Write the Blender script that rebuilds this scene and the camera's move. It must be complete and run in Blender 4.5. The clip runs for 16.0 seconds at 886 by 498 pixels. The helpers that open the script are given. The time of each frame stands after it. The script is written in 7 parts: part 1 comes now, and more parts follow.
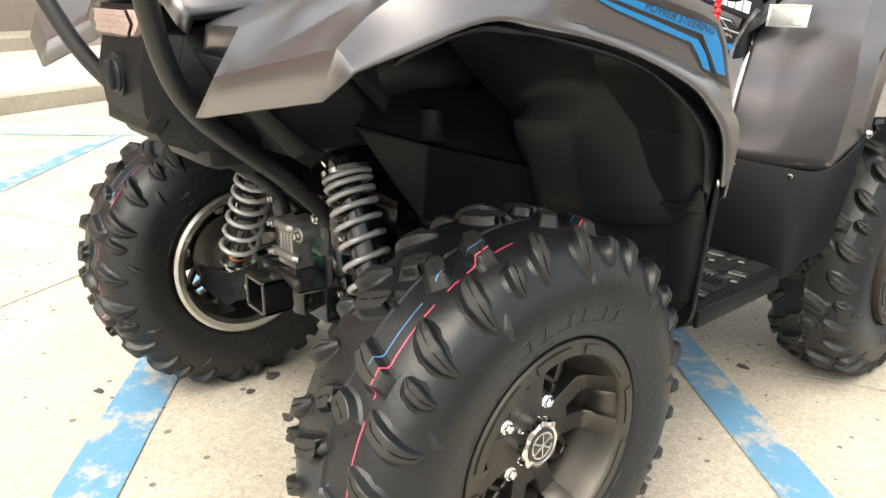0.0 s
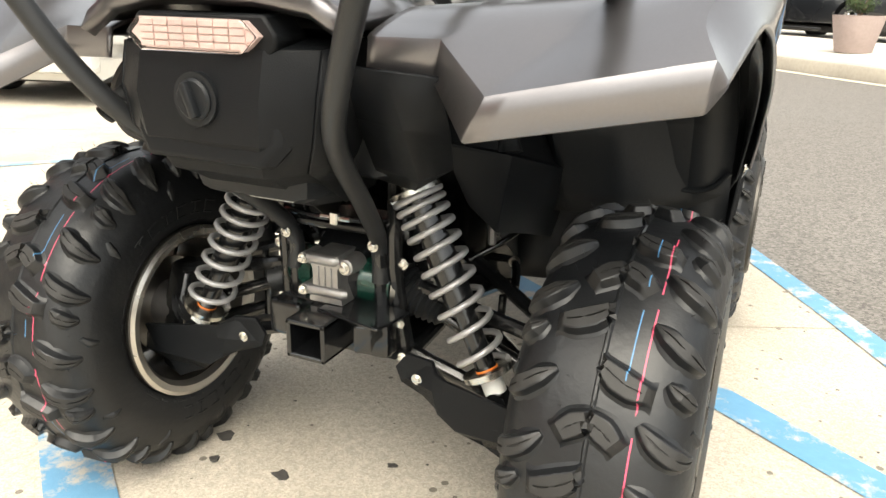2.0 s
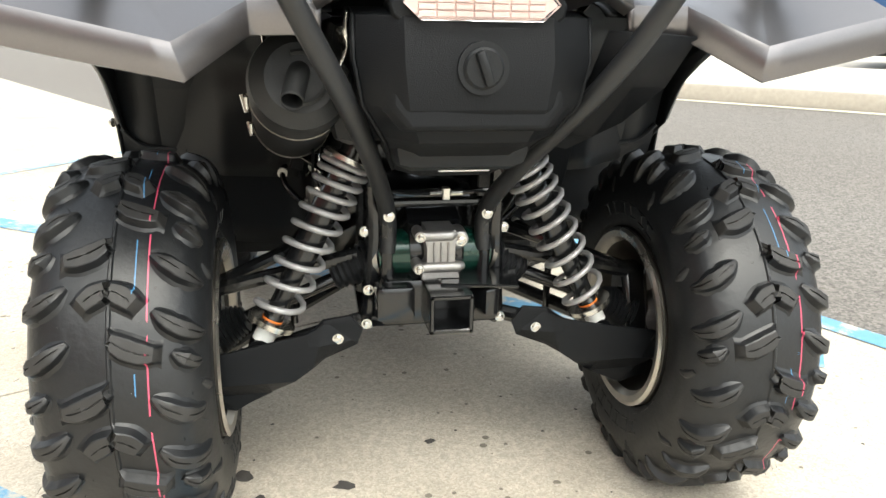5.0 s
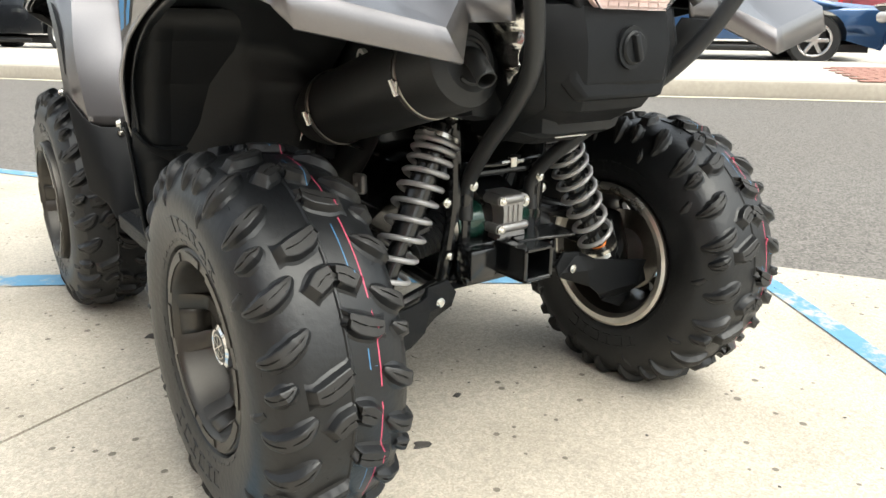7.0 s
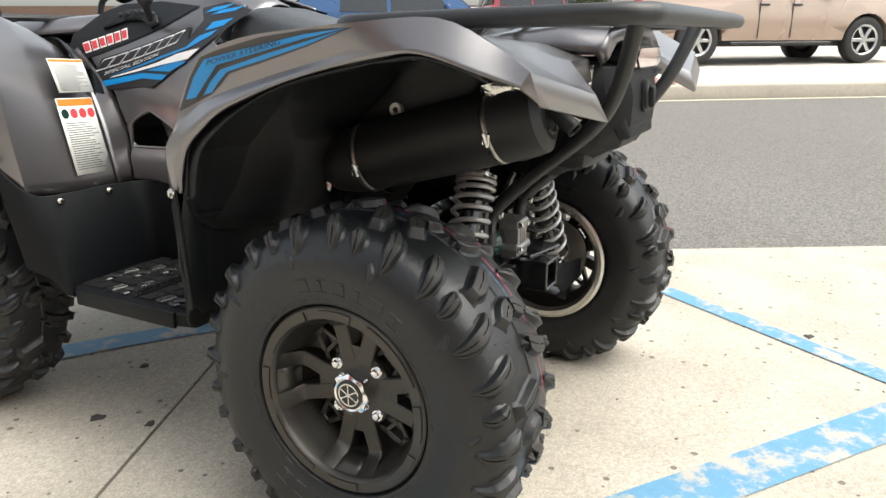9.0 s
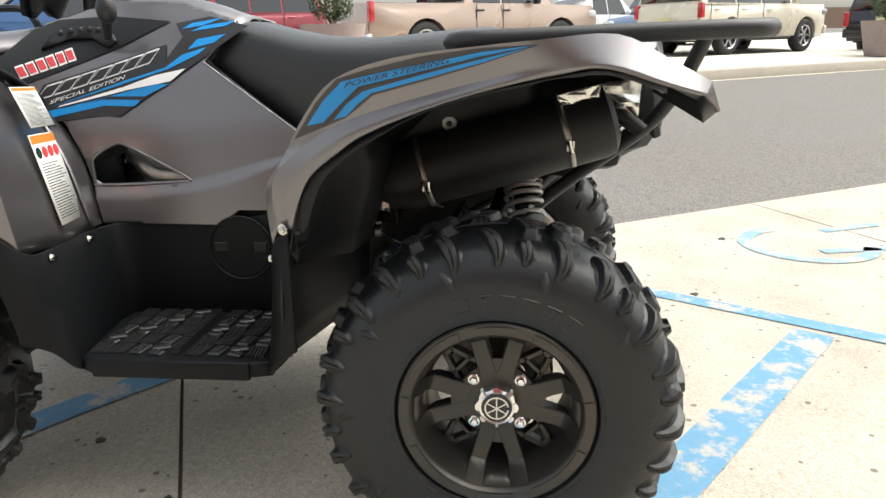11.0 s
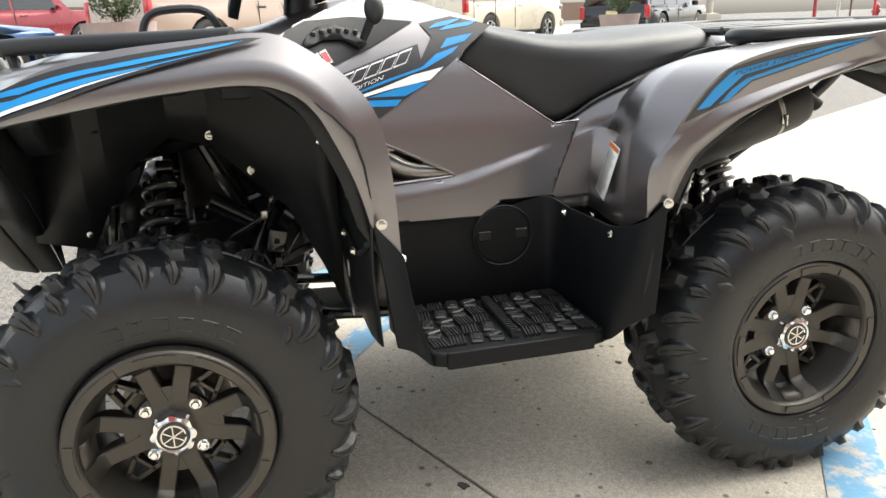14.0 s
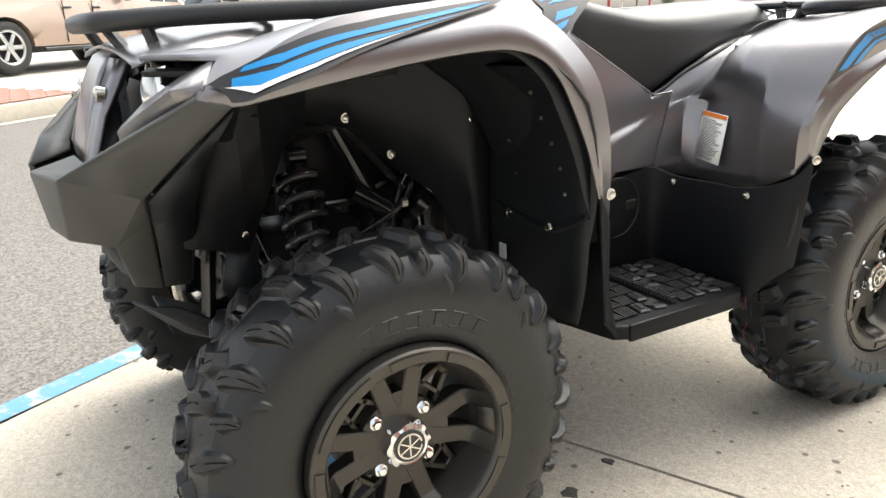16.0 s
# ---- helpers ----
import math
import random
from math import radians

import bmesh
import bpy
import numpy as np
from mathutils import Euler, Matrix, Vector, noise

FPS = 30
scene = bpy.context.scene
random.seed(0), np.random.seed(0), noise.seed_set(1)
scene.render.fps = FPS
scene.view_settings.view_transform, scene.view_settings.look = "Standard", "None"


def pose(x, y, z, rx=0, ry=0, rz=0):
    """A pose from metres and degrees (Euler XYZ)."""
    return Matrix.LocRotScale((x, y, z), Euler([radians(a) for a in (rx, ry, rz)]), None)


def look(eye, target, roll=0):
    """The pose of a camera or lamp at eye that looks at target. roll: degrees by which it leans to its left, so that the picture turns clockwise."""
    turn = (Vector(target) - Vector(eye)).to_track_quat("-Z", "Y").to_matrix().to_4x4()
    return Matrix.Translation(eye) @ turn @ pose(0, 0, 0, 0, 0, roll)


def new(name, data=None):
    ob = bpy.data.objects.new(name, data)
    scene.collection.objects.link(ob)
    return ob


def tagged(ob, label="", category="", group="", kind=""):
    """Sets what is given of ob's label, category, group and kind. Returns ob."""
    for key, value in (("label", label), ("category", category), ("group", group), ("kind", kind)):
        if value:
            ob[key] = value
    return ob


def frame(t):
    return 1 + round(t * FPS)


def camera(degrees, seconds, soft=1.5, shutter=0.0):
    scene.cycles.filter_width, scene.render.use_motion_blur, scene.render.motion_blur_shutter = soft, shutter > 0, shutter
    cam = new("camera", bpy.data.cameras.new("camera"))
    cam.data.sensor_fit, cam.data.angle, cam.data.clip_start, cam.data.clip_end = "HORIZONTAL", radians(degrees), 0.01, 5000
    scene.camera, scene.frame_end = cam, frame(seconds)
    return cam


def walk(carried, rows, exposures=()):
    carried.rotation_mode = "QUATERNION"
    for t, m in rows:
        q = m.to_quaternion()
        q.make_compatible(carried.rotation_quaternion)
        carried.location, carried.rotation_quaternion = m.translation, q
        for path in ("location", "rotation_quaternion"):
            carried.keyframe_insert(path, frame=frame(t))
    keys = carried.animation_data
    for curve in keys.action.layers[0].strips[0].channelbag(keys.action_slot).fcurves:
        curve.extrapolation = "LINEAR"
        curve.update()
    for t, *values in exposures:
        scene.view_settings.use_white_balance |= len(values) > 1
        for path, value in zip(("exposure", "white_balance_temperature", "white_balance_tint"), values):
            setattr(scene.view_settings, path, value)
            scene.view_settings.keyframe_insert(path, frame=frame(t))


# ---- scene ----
cam = camera(62.4, 16.0)
PATH = [
    (0, (1.149, -0.66, 0.915), (-0.292, 0.554, 0.244), 0.6),
    (0.5, (1.041, -0.78, 0.934), (-0.259, 0.584, 0.266), 0.7),
    (1, (0.916, -0.847, 0.94), (-0.232, 0.652, 0.281), 0.9),
    (1.5, (0.779, -0.886, 0.921), (-0.189, 0.734, 0.259), 1.0),
    (2, (0.634, -0.995, 0.914), (-0.149, 0.724, 0.257), 1.0),
    (2.5, (0.508, -1.087, 0.896), (-0.029, 0.727, 0.249), 1.1),
    (3, (0.359, -1.135, 0.87), (-0.052, 0.713, 0.224), 1.1),
    (3.2, (0.305, -1.136, 0.864), (-0.027, 0.729, 0.221), 1.1),
    (5.3, (-0.323, -1.211, 0.847), (0.198, 0.633, 0.274), 1.4),
    (5.5, (-0.394, -1.203, 0.852), (0.239, 0.613, 0.305), 1.6),
    (6, (-0.509, -1.142, 0.871), (0.286, 0.605, 0.307), 1.1),
    (6.5, (-0.713, -1.123, 0.86), (0.259, 0.53, 0.292), 1.0),
    (7, (-0.911, -1.081, 0.824), (0.223, 0.457, 0.234), 0.7),
    (7.5, (-1.099, -0.985, 0.734), (0.175, 0.456, 0.187), 0.5),
    (8, (-1.233, -0.888, 0.777), (0.192, 0.402, 0.224), 0.4),
    (8.5, (-1.355, -0.791, 0.855), (0.236, 0.289, 0.304), -0.0),
    (8.7, (-1.409, -0.745, 0.894), (0.221, 0.272, 0.338), -0.1),
    (10.8, (-1.676, -0.098, 0.932), (0.228, 0.161, 0.378), -1.1),
    (11, (-1.695, -0.021, 0.933), (0.214, 0.19, 0.375), -1.3),
    (11.5, (-1.68, 0.165, 0.946), (0.237, 0.274, 0.387), -1.4),
    (12, (-1.669, 0.323, 0.973), (0.249, 0.323, 0.406), -1.7),
    (12.5, (-1.739, 0.505, 0.972), (0.171, 0.366, 0.395), -1.8),
    (13, (-1.804, 0.691, 0.983), (0.09, 0.413, 0.404), -2.0),
    (13.5, (-1.795, 0.897, 0.961), (0.085, 0.543, 0.377), -2.1),
    (14, (-1.753, 1.077, 0.968), (0.103, 0.618, 0.381), -2.1),
    (14.5, (-1.732, 1.254, 0.973), (0.094, 0.691, 0.384), -2.2),
    (15, (-1.697, 1.439, 0.976), (0.08, 0.746, 0.374), -2.2),
    (15.2, (-1.664, 1.517, 0.958), (0.091, 0.76, 0.367), -2.3),
    (15.5, (-1.588, 1.576, 0.953), (0.134, 0.759, 0.349), -2.4),
    (16, (-1.458, 1.686, 0.934), (0.209, 0.758, 0.335), -2.6),
]
walk(cam, [(t, look(eye, target, roll)) for t, eye, target, roll in PATH], [(0, 1.50, 7200, 7), (3, 1.58, 7100, 5), (5.5, 1.54, 6650, 4), (7, 1.31, 6650, 4), (8.5, 1.22, 6650, 5), (11, 1.16, 6700, 6), (13, 1.46, 6700, 6), (14, 1.53, 6700, 6), (16, 1.62, 6750, 7)])

# ---- light ----
world = bpy.data.worlds.new("overcast_sky")
scene.world = world
world.use_nodes = True
wn = world.node_tree
sky = wn.nodes.new("ShaderNodeTexSky")
sky.sky_type = "NISHITA"
sky.sun_disc = False
sky.sun_elevation = radians(60)
sky.sun_rotation = radians(165)
sky.dust_density = 4.0
soft = wn.nodes.new("ShaderNodeHueSaturation")
soft.inputs["Saturation"].default_value = 0.35
wn.links.new(sky.outputs[0], soft.inputs["Color"])
wn.links.new(soft.outputs[0], wn.nodes["Background"].inputs["Color"])
wn.nodes["Background"].inputs["Strength"].default_value = 0.15
sun = new("sun", bpy.data.lights.new("sun", "SUN"))
sun.data.energy = 1.2
sun.data.angle = radians(72)
sun.data.color = (1.0, 0.97, 0.92)
sun.matrix_world = look((0.9, -3.0, 5.4), (0, 0, 0))


# ---- materials ----
def material(name, color, rough=0.5, metal=0.0, vary=0.15, scale=30.0, bump=0.0, bump_scale=200.0, stain=0.0, stain_scale=3.0,
             stain_color=None, coat=0.0, rough_vary=0.08, spec=0.5):
    """Principled surface with grain at one scale, blotches at another, and fine relief."""
    m = bpy.data.materials.new(name)
    m.use_nodes = True
    n, k = m.node_tree.nodes, m.node_tree.links
    p = n["Principled BSDF"]
    co = n.new("ShaderNodeTexCoord")
    fine = n.new("ShaderNodeTexNoise")
    fine.inputs["Scale"].default_value = scale
    fine.inputs["Detail"].default_value = 6
    k.new(co.outputs["Object"], fine.inputs["Vector"])
    big = n.new("ShaderNodeTexNoise")
    big.inputs["Scale"].default_value = stain_scale
    big.inputs["Detail"].default_value = 5
    k.new(co.outputs["Object"], big.inputs["Vector"])
    mix = n.new("ShaderNodeMix")
    mix.data_type = "RGBA"
    mix.inputs[6].default_value = (*[c * (1 - vary) for c in color], 1)
    mix.inputs[7].default_value = (*[min(1, c * (1 + vary)) for c in color], 1)
    k.new(fine.outputs["Fac"], mix.inputs[0])
    out = mix.outputs[2]
    if stain:
        ramp = n.new("ShaderNodeMapRange")
        ramp.inputs[1].default_value, ramp.inputs[2].default_value = 0.42, 0.72
        ramp.inputs[4].default_value = stain
        k.new(big.outputs["Fac"], ramp.inputs[0])
        mix2 = n.new("ShaderNodeMix")
        mix2.data_type = "RGBA"
        k.new(ramp.outputs[0], mix2.inputs[0])
        k.new(out, mix2.inputs[6])
        mix2.inputs[7].default_value = (*(stain_color or [c * 0.55 for c in color]), 1)
        out = mix2.outputs[2]
    k.new(out, p.inputs["Base Color"])
    rr = n.new("ShaderNodeMapRange")
    rr.inputs[3].default_value, rr.inputs[4].default_value = max(0, rough - rough_vary), min(1, rough + rough_vary)
    k.new(big.outputs["Fac"], rr.inputs[0])
    k.new(rr.outputs[0], p.inputs["Roughness"])
    p.inputs["Metallic"].default_value = metal
    p.inputs["Coat Weight"].default_value = coat
    p.inputs["Specular IOR Level"].default_value = spec
    if bump:
        rel = n.new("ShaderNodeTexNoise")
        rel.inputs["Scale"].default_value = bump_scale
        rel.inputs["Detail"].default_value = 4
        k.new(co.outputs["Object"], rel.inputs["Vector"])
        b = n.new("ShaderNodeBump")
        b.inputs["Strength"].default_value = bump
        b.inputs["Distance"].default_value = 0.003
        k.new(rel.outputs["Fac"], b.inputs["Height"])
        k.new(b.outputs[0], p.inputs["Normal"])
    return m


def rubber_with_lines(name, offset, color=(0.0064, 0.0072, 0.0084), rough=0.41, dust=(0.0140, 0.0150, 0.0165)):
    """Tyre rubber with a thin pink and a thin blue painted line round the tread."""
    m = material(name, color, rough, 0, 0.3, 60, 0.25, 90, 0.50, 9, dust)
    if offset is None:
        return m
    n, k = m.node_tree.nodes, m.node_tree.links
    p = n["Principled BSDF"]
    src = p.inputs["Base Color"].links[0].from_socket
    co = n.new("ShaderNodeTexCoord")
    wob = n.new("ShaderNodeTexNoise")
    wob.inputs["Scale"].default_value = 7
    k.new(co.outputs["Object"], wob.inputs["Vector"])
    sep = n.new("ShaderNodeSeparateXYZ")
    k.new(co.outputs["Object"], sep.inputs[0])
    add = n.new("ShaderNodeMath")
    add.operation = "MULTIPLY_ADD"
    k.new(wob.outputs["Fac"], add.inputs[0])
    add.inputs[1].default_value = 0.004
    k.new(sep.outputs["X"], add.inputs[2])
    for centre, half, color, keep in ((offset + 0.003, 0.0010, (0.52, 0.07, 0.13), 0.42), (offset * 0.66 + 0.003, 0.0008, (0.06, 0.20, 0.38), 0.54)):
        d = n.new("ShaderNodeMath")
        d.operation = "COMPARE"
        k.new(add.outputs[0], d.inputs[0])
        d.inputs[1].default_value, d.inputs[2].default_value = centre, half
        gap = n.new("ShaderNodeTexNoise")
        gap.inputs["Scale"].default_value = 14
        k.new(co.outputs["Object"], gap.inputs["Vector"])
        on = n.new("ShaderNodeMath")
        on.operation = "GREATER_THAN"
        k.new(gap.outputs["Fac"], on.inputs[0])
        on.inputs[1].default_value = keep
        both = n.new("ShaderNodeMath")
        both.operation = "MULTIPLY"
        k.new(d.outputs[0], both.inputs[0])
        k.new(on.outputs[0], both.inputs[1])
        mx = n.new("ShaderNodeMix")
        mx.data_type = "RGBA"
        k.new(both.outputs[0], mx.inputs[0])
        k.new(src, mx.inputs[6])
        mx.inputs[7].default_value = (*color, 1)
        src = mx.outputs[2]
    k.new(src, p.inputs["Base Color"])
    return m


def aggregate(m, scale, amount, pits=0.0, pit_scale=40.0):
    """Adds the stones of a mix, each with its own tone, and scattered dark pits and specks."""
    n, k = m.node_tree.nodes, m.node_tree.links
    p = n["Principled BSDF"]
    src = p.inputs["Base Color"].links[0].from_socket
    co = n.new("ShaderNodeTexCoord")
    cell = n.new("ShaderNodeTexVoronoi")
    cell.inputs["Scale"].default_value = scale
    k.new(co.outputs["Object"], cell.inputs["Vector"])
    sep = n.new("ShaderNodeSeparateColor")
    k.new(cell.outputs["Color"], sep.inputs[0])
    tone = n.new("ShaderNodeMapRange")
    tone.inputs[3].default_value, tone.inputs[4].default_value = 1 - amount, 1 + amount
    k.new(sep.outputs[0], tone.inputs[0])
    mul = n.new("ShaderNodeVectorMath")
    mul.operation = "SCALE"
    k.new(src, mul.inputs[0])
    k.new(tone.outputs[0], mul.inputs["Scale"])
    src = mul.outputs[0]
    if pits:
        spot = n.new("ShaderNodeTexVoronoi")
        spot.inputs["Scale"].default_value = pit_scale
        k.new(co.outputs["Object"], spot.inputs["Vector"])
        pick = n.new("ShaderNodeSeparateColor")
        k.new(spot.outputs["Color"], pick.inputs[0])
        size = n.new("ShaderNodeMapRange")
        size.inputs[1].default_value, size.inputs[2].default_value = 0.80, 1.0
        size.inputs[3].default_value, size.inputs[4].default_value = 0.0, 0.30
        k.new(pick.outputs[1], size.inputs[0])
        less = n.new("ShaderNodeMath")
        less.operation = "LESS_THAN"
        k.new(spot.outputs["Distance"], less.inputs[0])
        k.new(size.outputs[0], less.inputs[1])
        amt = n.new("ShaderNodeMath")
        amt.operation = "MULTIPLY"
        k.new(less.outputs[0], amt.inputs[0])
        amt.inputs[1].default_value = pits
        mx = n.new("ShaderNodeMix")
        mx.data_type = "RGBA"
        k.new(amt.outputs[0], mx.inputs[0])
        k.new(src, mx.inputs[6])
        mx.inputs[7].default_value = (0.09, 0.078, 0.062, 1)
        src = mx.outputs[2]
    k.new(src, p.inputs["Base Color"])
    return m


def worn_paint(name, color, under, keep):
    m = material(name, color, 0.7, 0, 0.12, 40, 0.3, 150)
    n, k = m.node_tree.nodes, m.node_tree.links
    p = n["Principled BSDF"]
    src = p.inputs["Base Color"].links[0].from_socket
    co = n.new("ShaderNodeTexCoord")
    a = n.new("ShaderNodeTexNoise")
    a.inputs["Scale"].default_value, a.inputs["Detail"].default_value, a.inputs["Roughness"].default_value = 7, 12, 0.75
    k.new(co.outputs["Object"], a.inputs["Vector"])
    r = n.new("ShaderNodeMapRange")
    r.inputs[1].default_value, r.inputs[2].default_value = keep - 0.03, keep + 0.05
    k.new(a.outputs["Fac"], r.inputs[0])
    mx = n.new("ShaderNodeMix")
    mx.data_type = "RGBA"
    k.new(r.outputs[0], mx.inputs[0])
    k.new(src, mx.inputs[6])
    mx.inputs[7].default_value = (*under, 1)
    k.new(mx.outputs[2], p.inputs["Base Color"])
    return m


def glass(name, color=(1, 1, 1), rough=0.0):
    m = bpy.data.materials.new(name)
    m.use_nodes = True
    p = m.node_tree.nodes["Principled BSDF"]
    p.inputs["Base Color"].default_value = (*color, 1)
    p.inputs["Roughness"].default_value = rough
    p.inputs["Transmission Weight"].default_value = 1
    p.inputs["IOR"].default_value = 1.45
    return m


GREY = material("matte_grey_plastic", (0.188, 0.179, 0.185), 0.31, 0.84, 0.06, 300, 0.06, 900, 0.10, 2.0, coat=0.85)
GREY.node_tree.nodes["Principled BSDF"].inputs["Coat Roughness"].default_value = 0.26
BLACK = material("black_textured_plastic", (0.0062, 0.0070, 0.0082), 0.44, 0, 0.15, 300, 0.25, 700, 0.2, 5, (0.0090, 0.0100, 0.0114))
# lighter base than BLACK: sky light on the nose is put into the colour
SKIRT = material("lit_skirt_plastic", (0.043, 0.042, 0.039), 0.45, 0, 0.12, 300, 0.2, 700, 0.2, 5, (0.054, 0.052, 0.048))
# base raised above BLACK: the gloss on the pads is put into the colour
TREAD = material("pad_sheen_plastic", (0.018, 0.0185, 0.019), 0.38, 0, 0.2, 200, 0.1, 500)
BLACK.node_tree.nodes["Principled BSDF"].inputs["Specular IOR Level"].default_value = 0.17
# near-black base: shade of a recess, painted on raised slots, seam and hole
RECESS_SHADE = material("recess_shade_black", (0.002, 0.002, 0.002), 0.6)
INNER = material("black_inner_plastic", (0.0105, 0.0118, 0.0135), 0.42, 0, 0.2, 120, 0.12, 300, 0.3, 6, (0.0105, 0.0115, 0.0130))
INNER.node_tree.nodes["Principled BSDF"].inputs["Specular IOR Level"].default_value = 0.28
VINYL = material("seat_vinyl", (0.018, 0.0190, 0.0200), 0.36, 0, 0.15, 400, 0.25, 650, 0.2, 4, (0.03, 0.03, 0.03))
FRAME = material("black_frame_enamel", (0.0065, 0.0070, 0.0078), 0.22, 0, 0.2, 60, 0.05, 80, coat=0.4)
TUBE = material("satin_black_tube", (0.0165, 0.0175, 0.0190), 0.42, 0, 0.15, 200, 0.15, 500)
RIM = material("dark_bronze_alloy", (0.075, 0.070, 0.063), 0.38, 0.75, 0.10, 200, 0.08, 600, 0.15, 8)
LIP = material("machined_rim_lip", (0.62, 0.59, 0.54), 0.28, 0.95, 0.10, 60)
CHROME = material("chrome", (0.80, 0.80, 0.80), 0.08, 1.0, 0.04, 20, rough_vary=0.04)
ZINC = material("zinc_bolt", (0.62, 0.61, 0.57), 0.25, 1.0, 0.15, 90)
SPRING = material("silver_spring_paint", (0.36, 0.355, 0.355), 0.32, 0.35, 0.06, 60, coat=0.3)
BSPRING = material("black_spring_paint", (0.030, 0.030, 0.031), 0.24, 0, 0.1, 60, coat=0.6)
ALU = material("cast_aluminium", (0.38, 0.37, 0.36), 0.42, 0.85, 0.18, 70, 0.35, 180, 0.25, 12)
GREEN = material("green_sealed_housing", (0.006, 0.040, 0.028), 0.22, 0.2, 0.2, 40, coat=0.5)
GREENCLIP = material("dull_green_clip", (0.035, 0.070, 0.048), 0.5, 0, 0.1, 60)
MUFFLER = material("black_heat_paint", (0.0100, 0.0108, 0.0115), 0.55, 0.0, 0.2, 90, 0.15, 300)
FOIL = material("crinkled_heat_foil", (0.75, 0.74, 0.70), 0.22, 1.0, 0.1, 40, 1.0, 45)
STEEL = material("bare_steel", (0.35, 0.33, 0.30), 0.35, 1.0, 0.2, 80)
BLUE = material("blue_decal", (0.006, 0.235, 0.58), 0.34, 0.0, 0.05, 50)
GREYDEC = material("dark_grey_decal", (0.052, 0.050, 0.052), 0.36, 0.3, 0.05, 50)
DARKDEC = material("dark_decal", (0.020, 0.020, 0.022), 0.35, 0, 0.05, 50)
WHITE = material("white_decal", (0.80, 0.80, 0.80), 0.4, 0, 0.03, 50)
REDDEC = material("red_decal", (0.60, 0.05, 0.06), 0.4, 0, 0.05, 50)
ORANGE = material("orange_label", (0.85, 0.22, 0.03), 0.45, 0, 0.05, 50)
PAPER = material("label_white", (0.78, 0.78, 0.75), 0.45, 0, 0.03, 80)
INK = material("label_ink", (0.10, 0.10, 0.10), 0.6, 0, 0.05, 80)
TAGRED = material("red_key_tag", (0.65, 0.02, 0.03), 0.4, 0, 0.1, 60)
LENS = glass("clear_lamp_lens", (1, 0.98, 0.97), 0.05)
LAMPIN = material("lamp_reflector", (0.66, 0.50, 0.47), 0.35, 0.3, 0.2, 120)
RUBBER_R = rubber_with_lines("tyre_rubber_right", 0.048)
RUBBER_L = rubber_with_lines("tyre_rubber_left", -0.048)
RUBBER_F = rubber_with_lines("tyre_rubber_front", None)
SCUFFED = {m: rubber_with_lines("scuffed_" + m.name, off, (0.0155, 0.0150, 0.0145), 0.62, (0.028, 0.026, 0.023)) for m, off in ((RUBBER_R, 0.048), (RUBBER_L, -0.048), (RUBBER_F, None))}
CONCRETE = aggregate(material("pale_concrete", (0.465, 0.423, 0.353), 0.85, 0, 0.30, 60, 0.45, 330, 0.60, 2.6, (0.30, 0.265, 0.215), rough_vary=0.05), 260, 0.18, 0.75, 34)
KERBM = material("kerb_concrete", (0.40, 0.36, 0.30), 0.85, 0, 0.2, 25, 0.6, 90, 0.4, 1.5, (0.26, 0.23, 0.19))
WALK = material("sidewalk_concrete", (0.52, 0.48, 0.42), 0.85, 0, 0.15, 20, 0.4, 80, 0.3, 0.6, (0.40, 0.36, 0.31))
ASPHALT = aggregate(material("worn_asphalt", (0.142, 0.130, 0.117), 0.85, 0, 0.35, 40, 0.9, 160, 0.45, 0.5, (0.17, 0.162, 0.150)), 120, 0.40, 0.65, 30)
PAVER = material("red_paver", (0.38, 0.205, 0.165), 0.85, 0, 0.2, 30, 0.4, 90, 0.3, 2)
BLUEPAINT = worn_paint("worn_blue_paint", (0.11, 0.27, 0.42), (0.42, 0.39, 0.34), 0.53)
FAINTBLUE = worn_paint("faint_blue_paint", (0.20, 0.33, 0.43), (0.44, 0.40, 0.345), 0.52)
YELLOWPAINT = worn_paint("pale_kerb_line", (0.60, 0.55, 0.42), (0.20, 0.19, 0.17), 0.60)
GUM = material("old_gum", (0.05, 0.046, 0.042), 0.8, 0, 0.3, 60, 0.5, 120)
SEAM = material("joint_filler", (0.13, 0.115, 0.095), 0.95, 0, 0.3, 30, 0.5, 100)
CARGLASS = material("tinted_car_glass", (0.012, 0.014, 0.016), 0.06, 0, 0.1, 5, spec=0.8)
CARTYRE = material("car_tyre", (0.018, 0.018, 0.018), 0.7, 0, 0.2, 50)
CARRIM = material("car_alloy", (0.55, 0.55, 0.55), 0.25, 0.9, 0.1, 30)
CARBLACK = material("car_trim_black", (0.015, 0.015, 0.015), 0.5, 0, 0.1, 50)
TAILRED = material("tail_lamp_red", (0.45, 0.015, 0.02), 0.15, 0, 0.2, 40, coat=0.8)
HEADL = material("head_lamp_clear", (0.62, 0.62, 0.60), 0.12, 0.4, 0.2, 40, coat=0.8)
PLATE = material("plate_blank", (0.65, 0.60, 0.35), 0.5, 0, 0.1, 50)
POT = material("planter_stone", (0.34, 0.27, 0.25), 0.85, 0, 0.15, 20, 0.5, 60, 0.3, 3)
LEAF = material("shrub_leaf", (0.055, 0.085, 0.030), 0.6, 0, 0.4, 9)
SOIL = material("planter_soil", (0.05, 0.04, 0.03), 0.95, 0, 0.3, 30)
WALLM = material("tan_stone_wall", (0.30, 0.26, 0.21), 0.85, 0, 0.15, 10, 0.5, 40, 0.3, 0.6)
REDFASCIA = material("red_fascia_panel", (0.35, 0.05, 0.05), 0.5, 0, 0.1, 5)
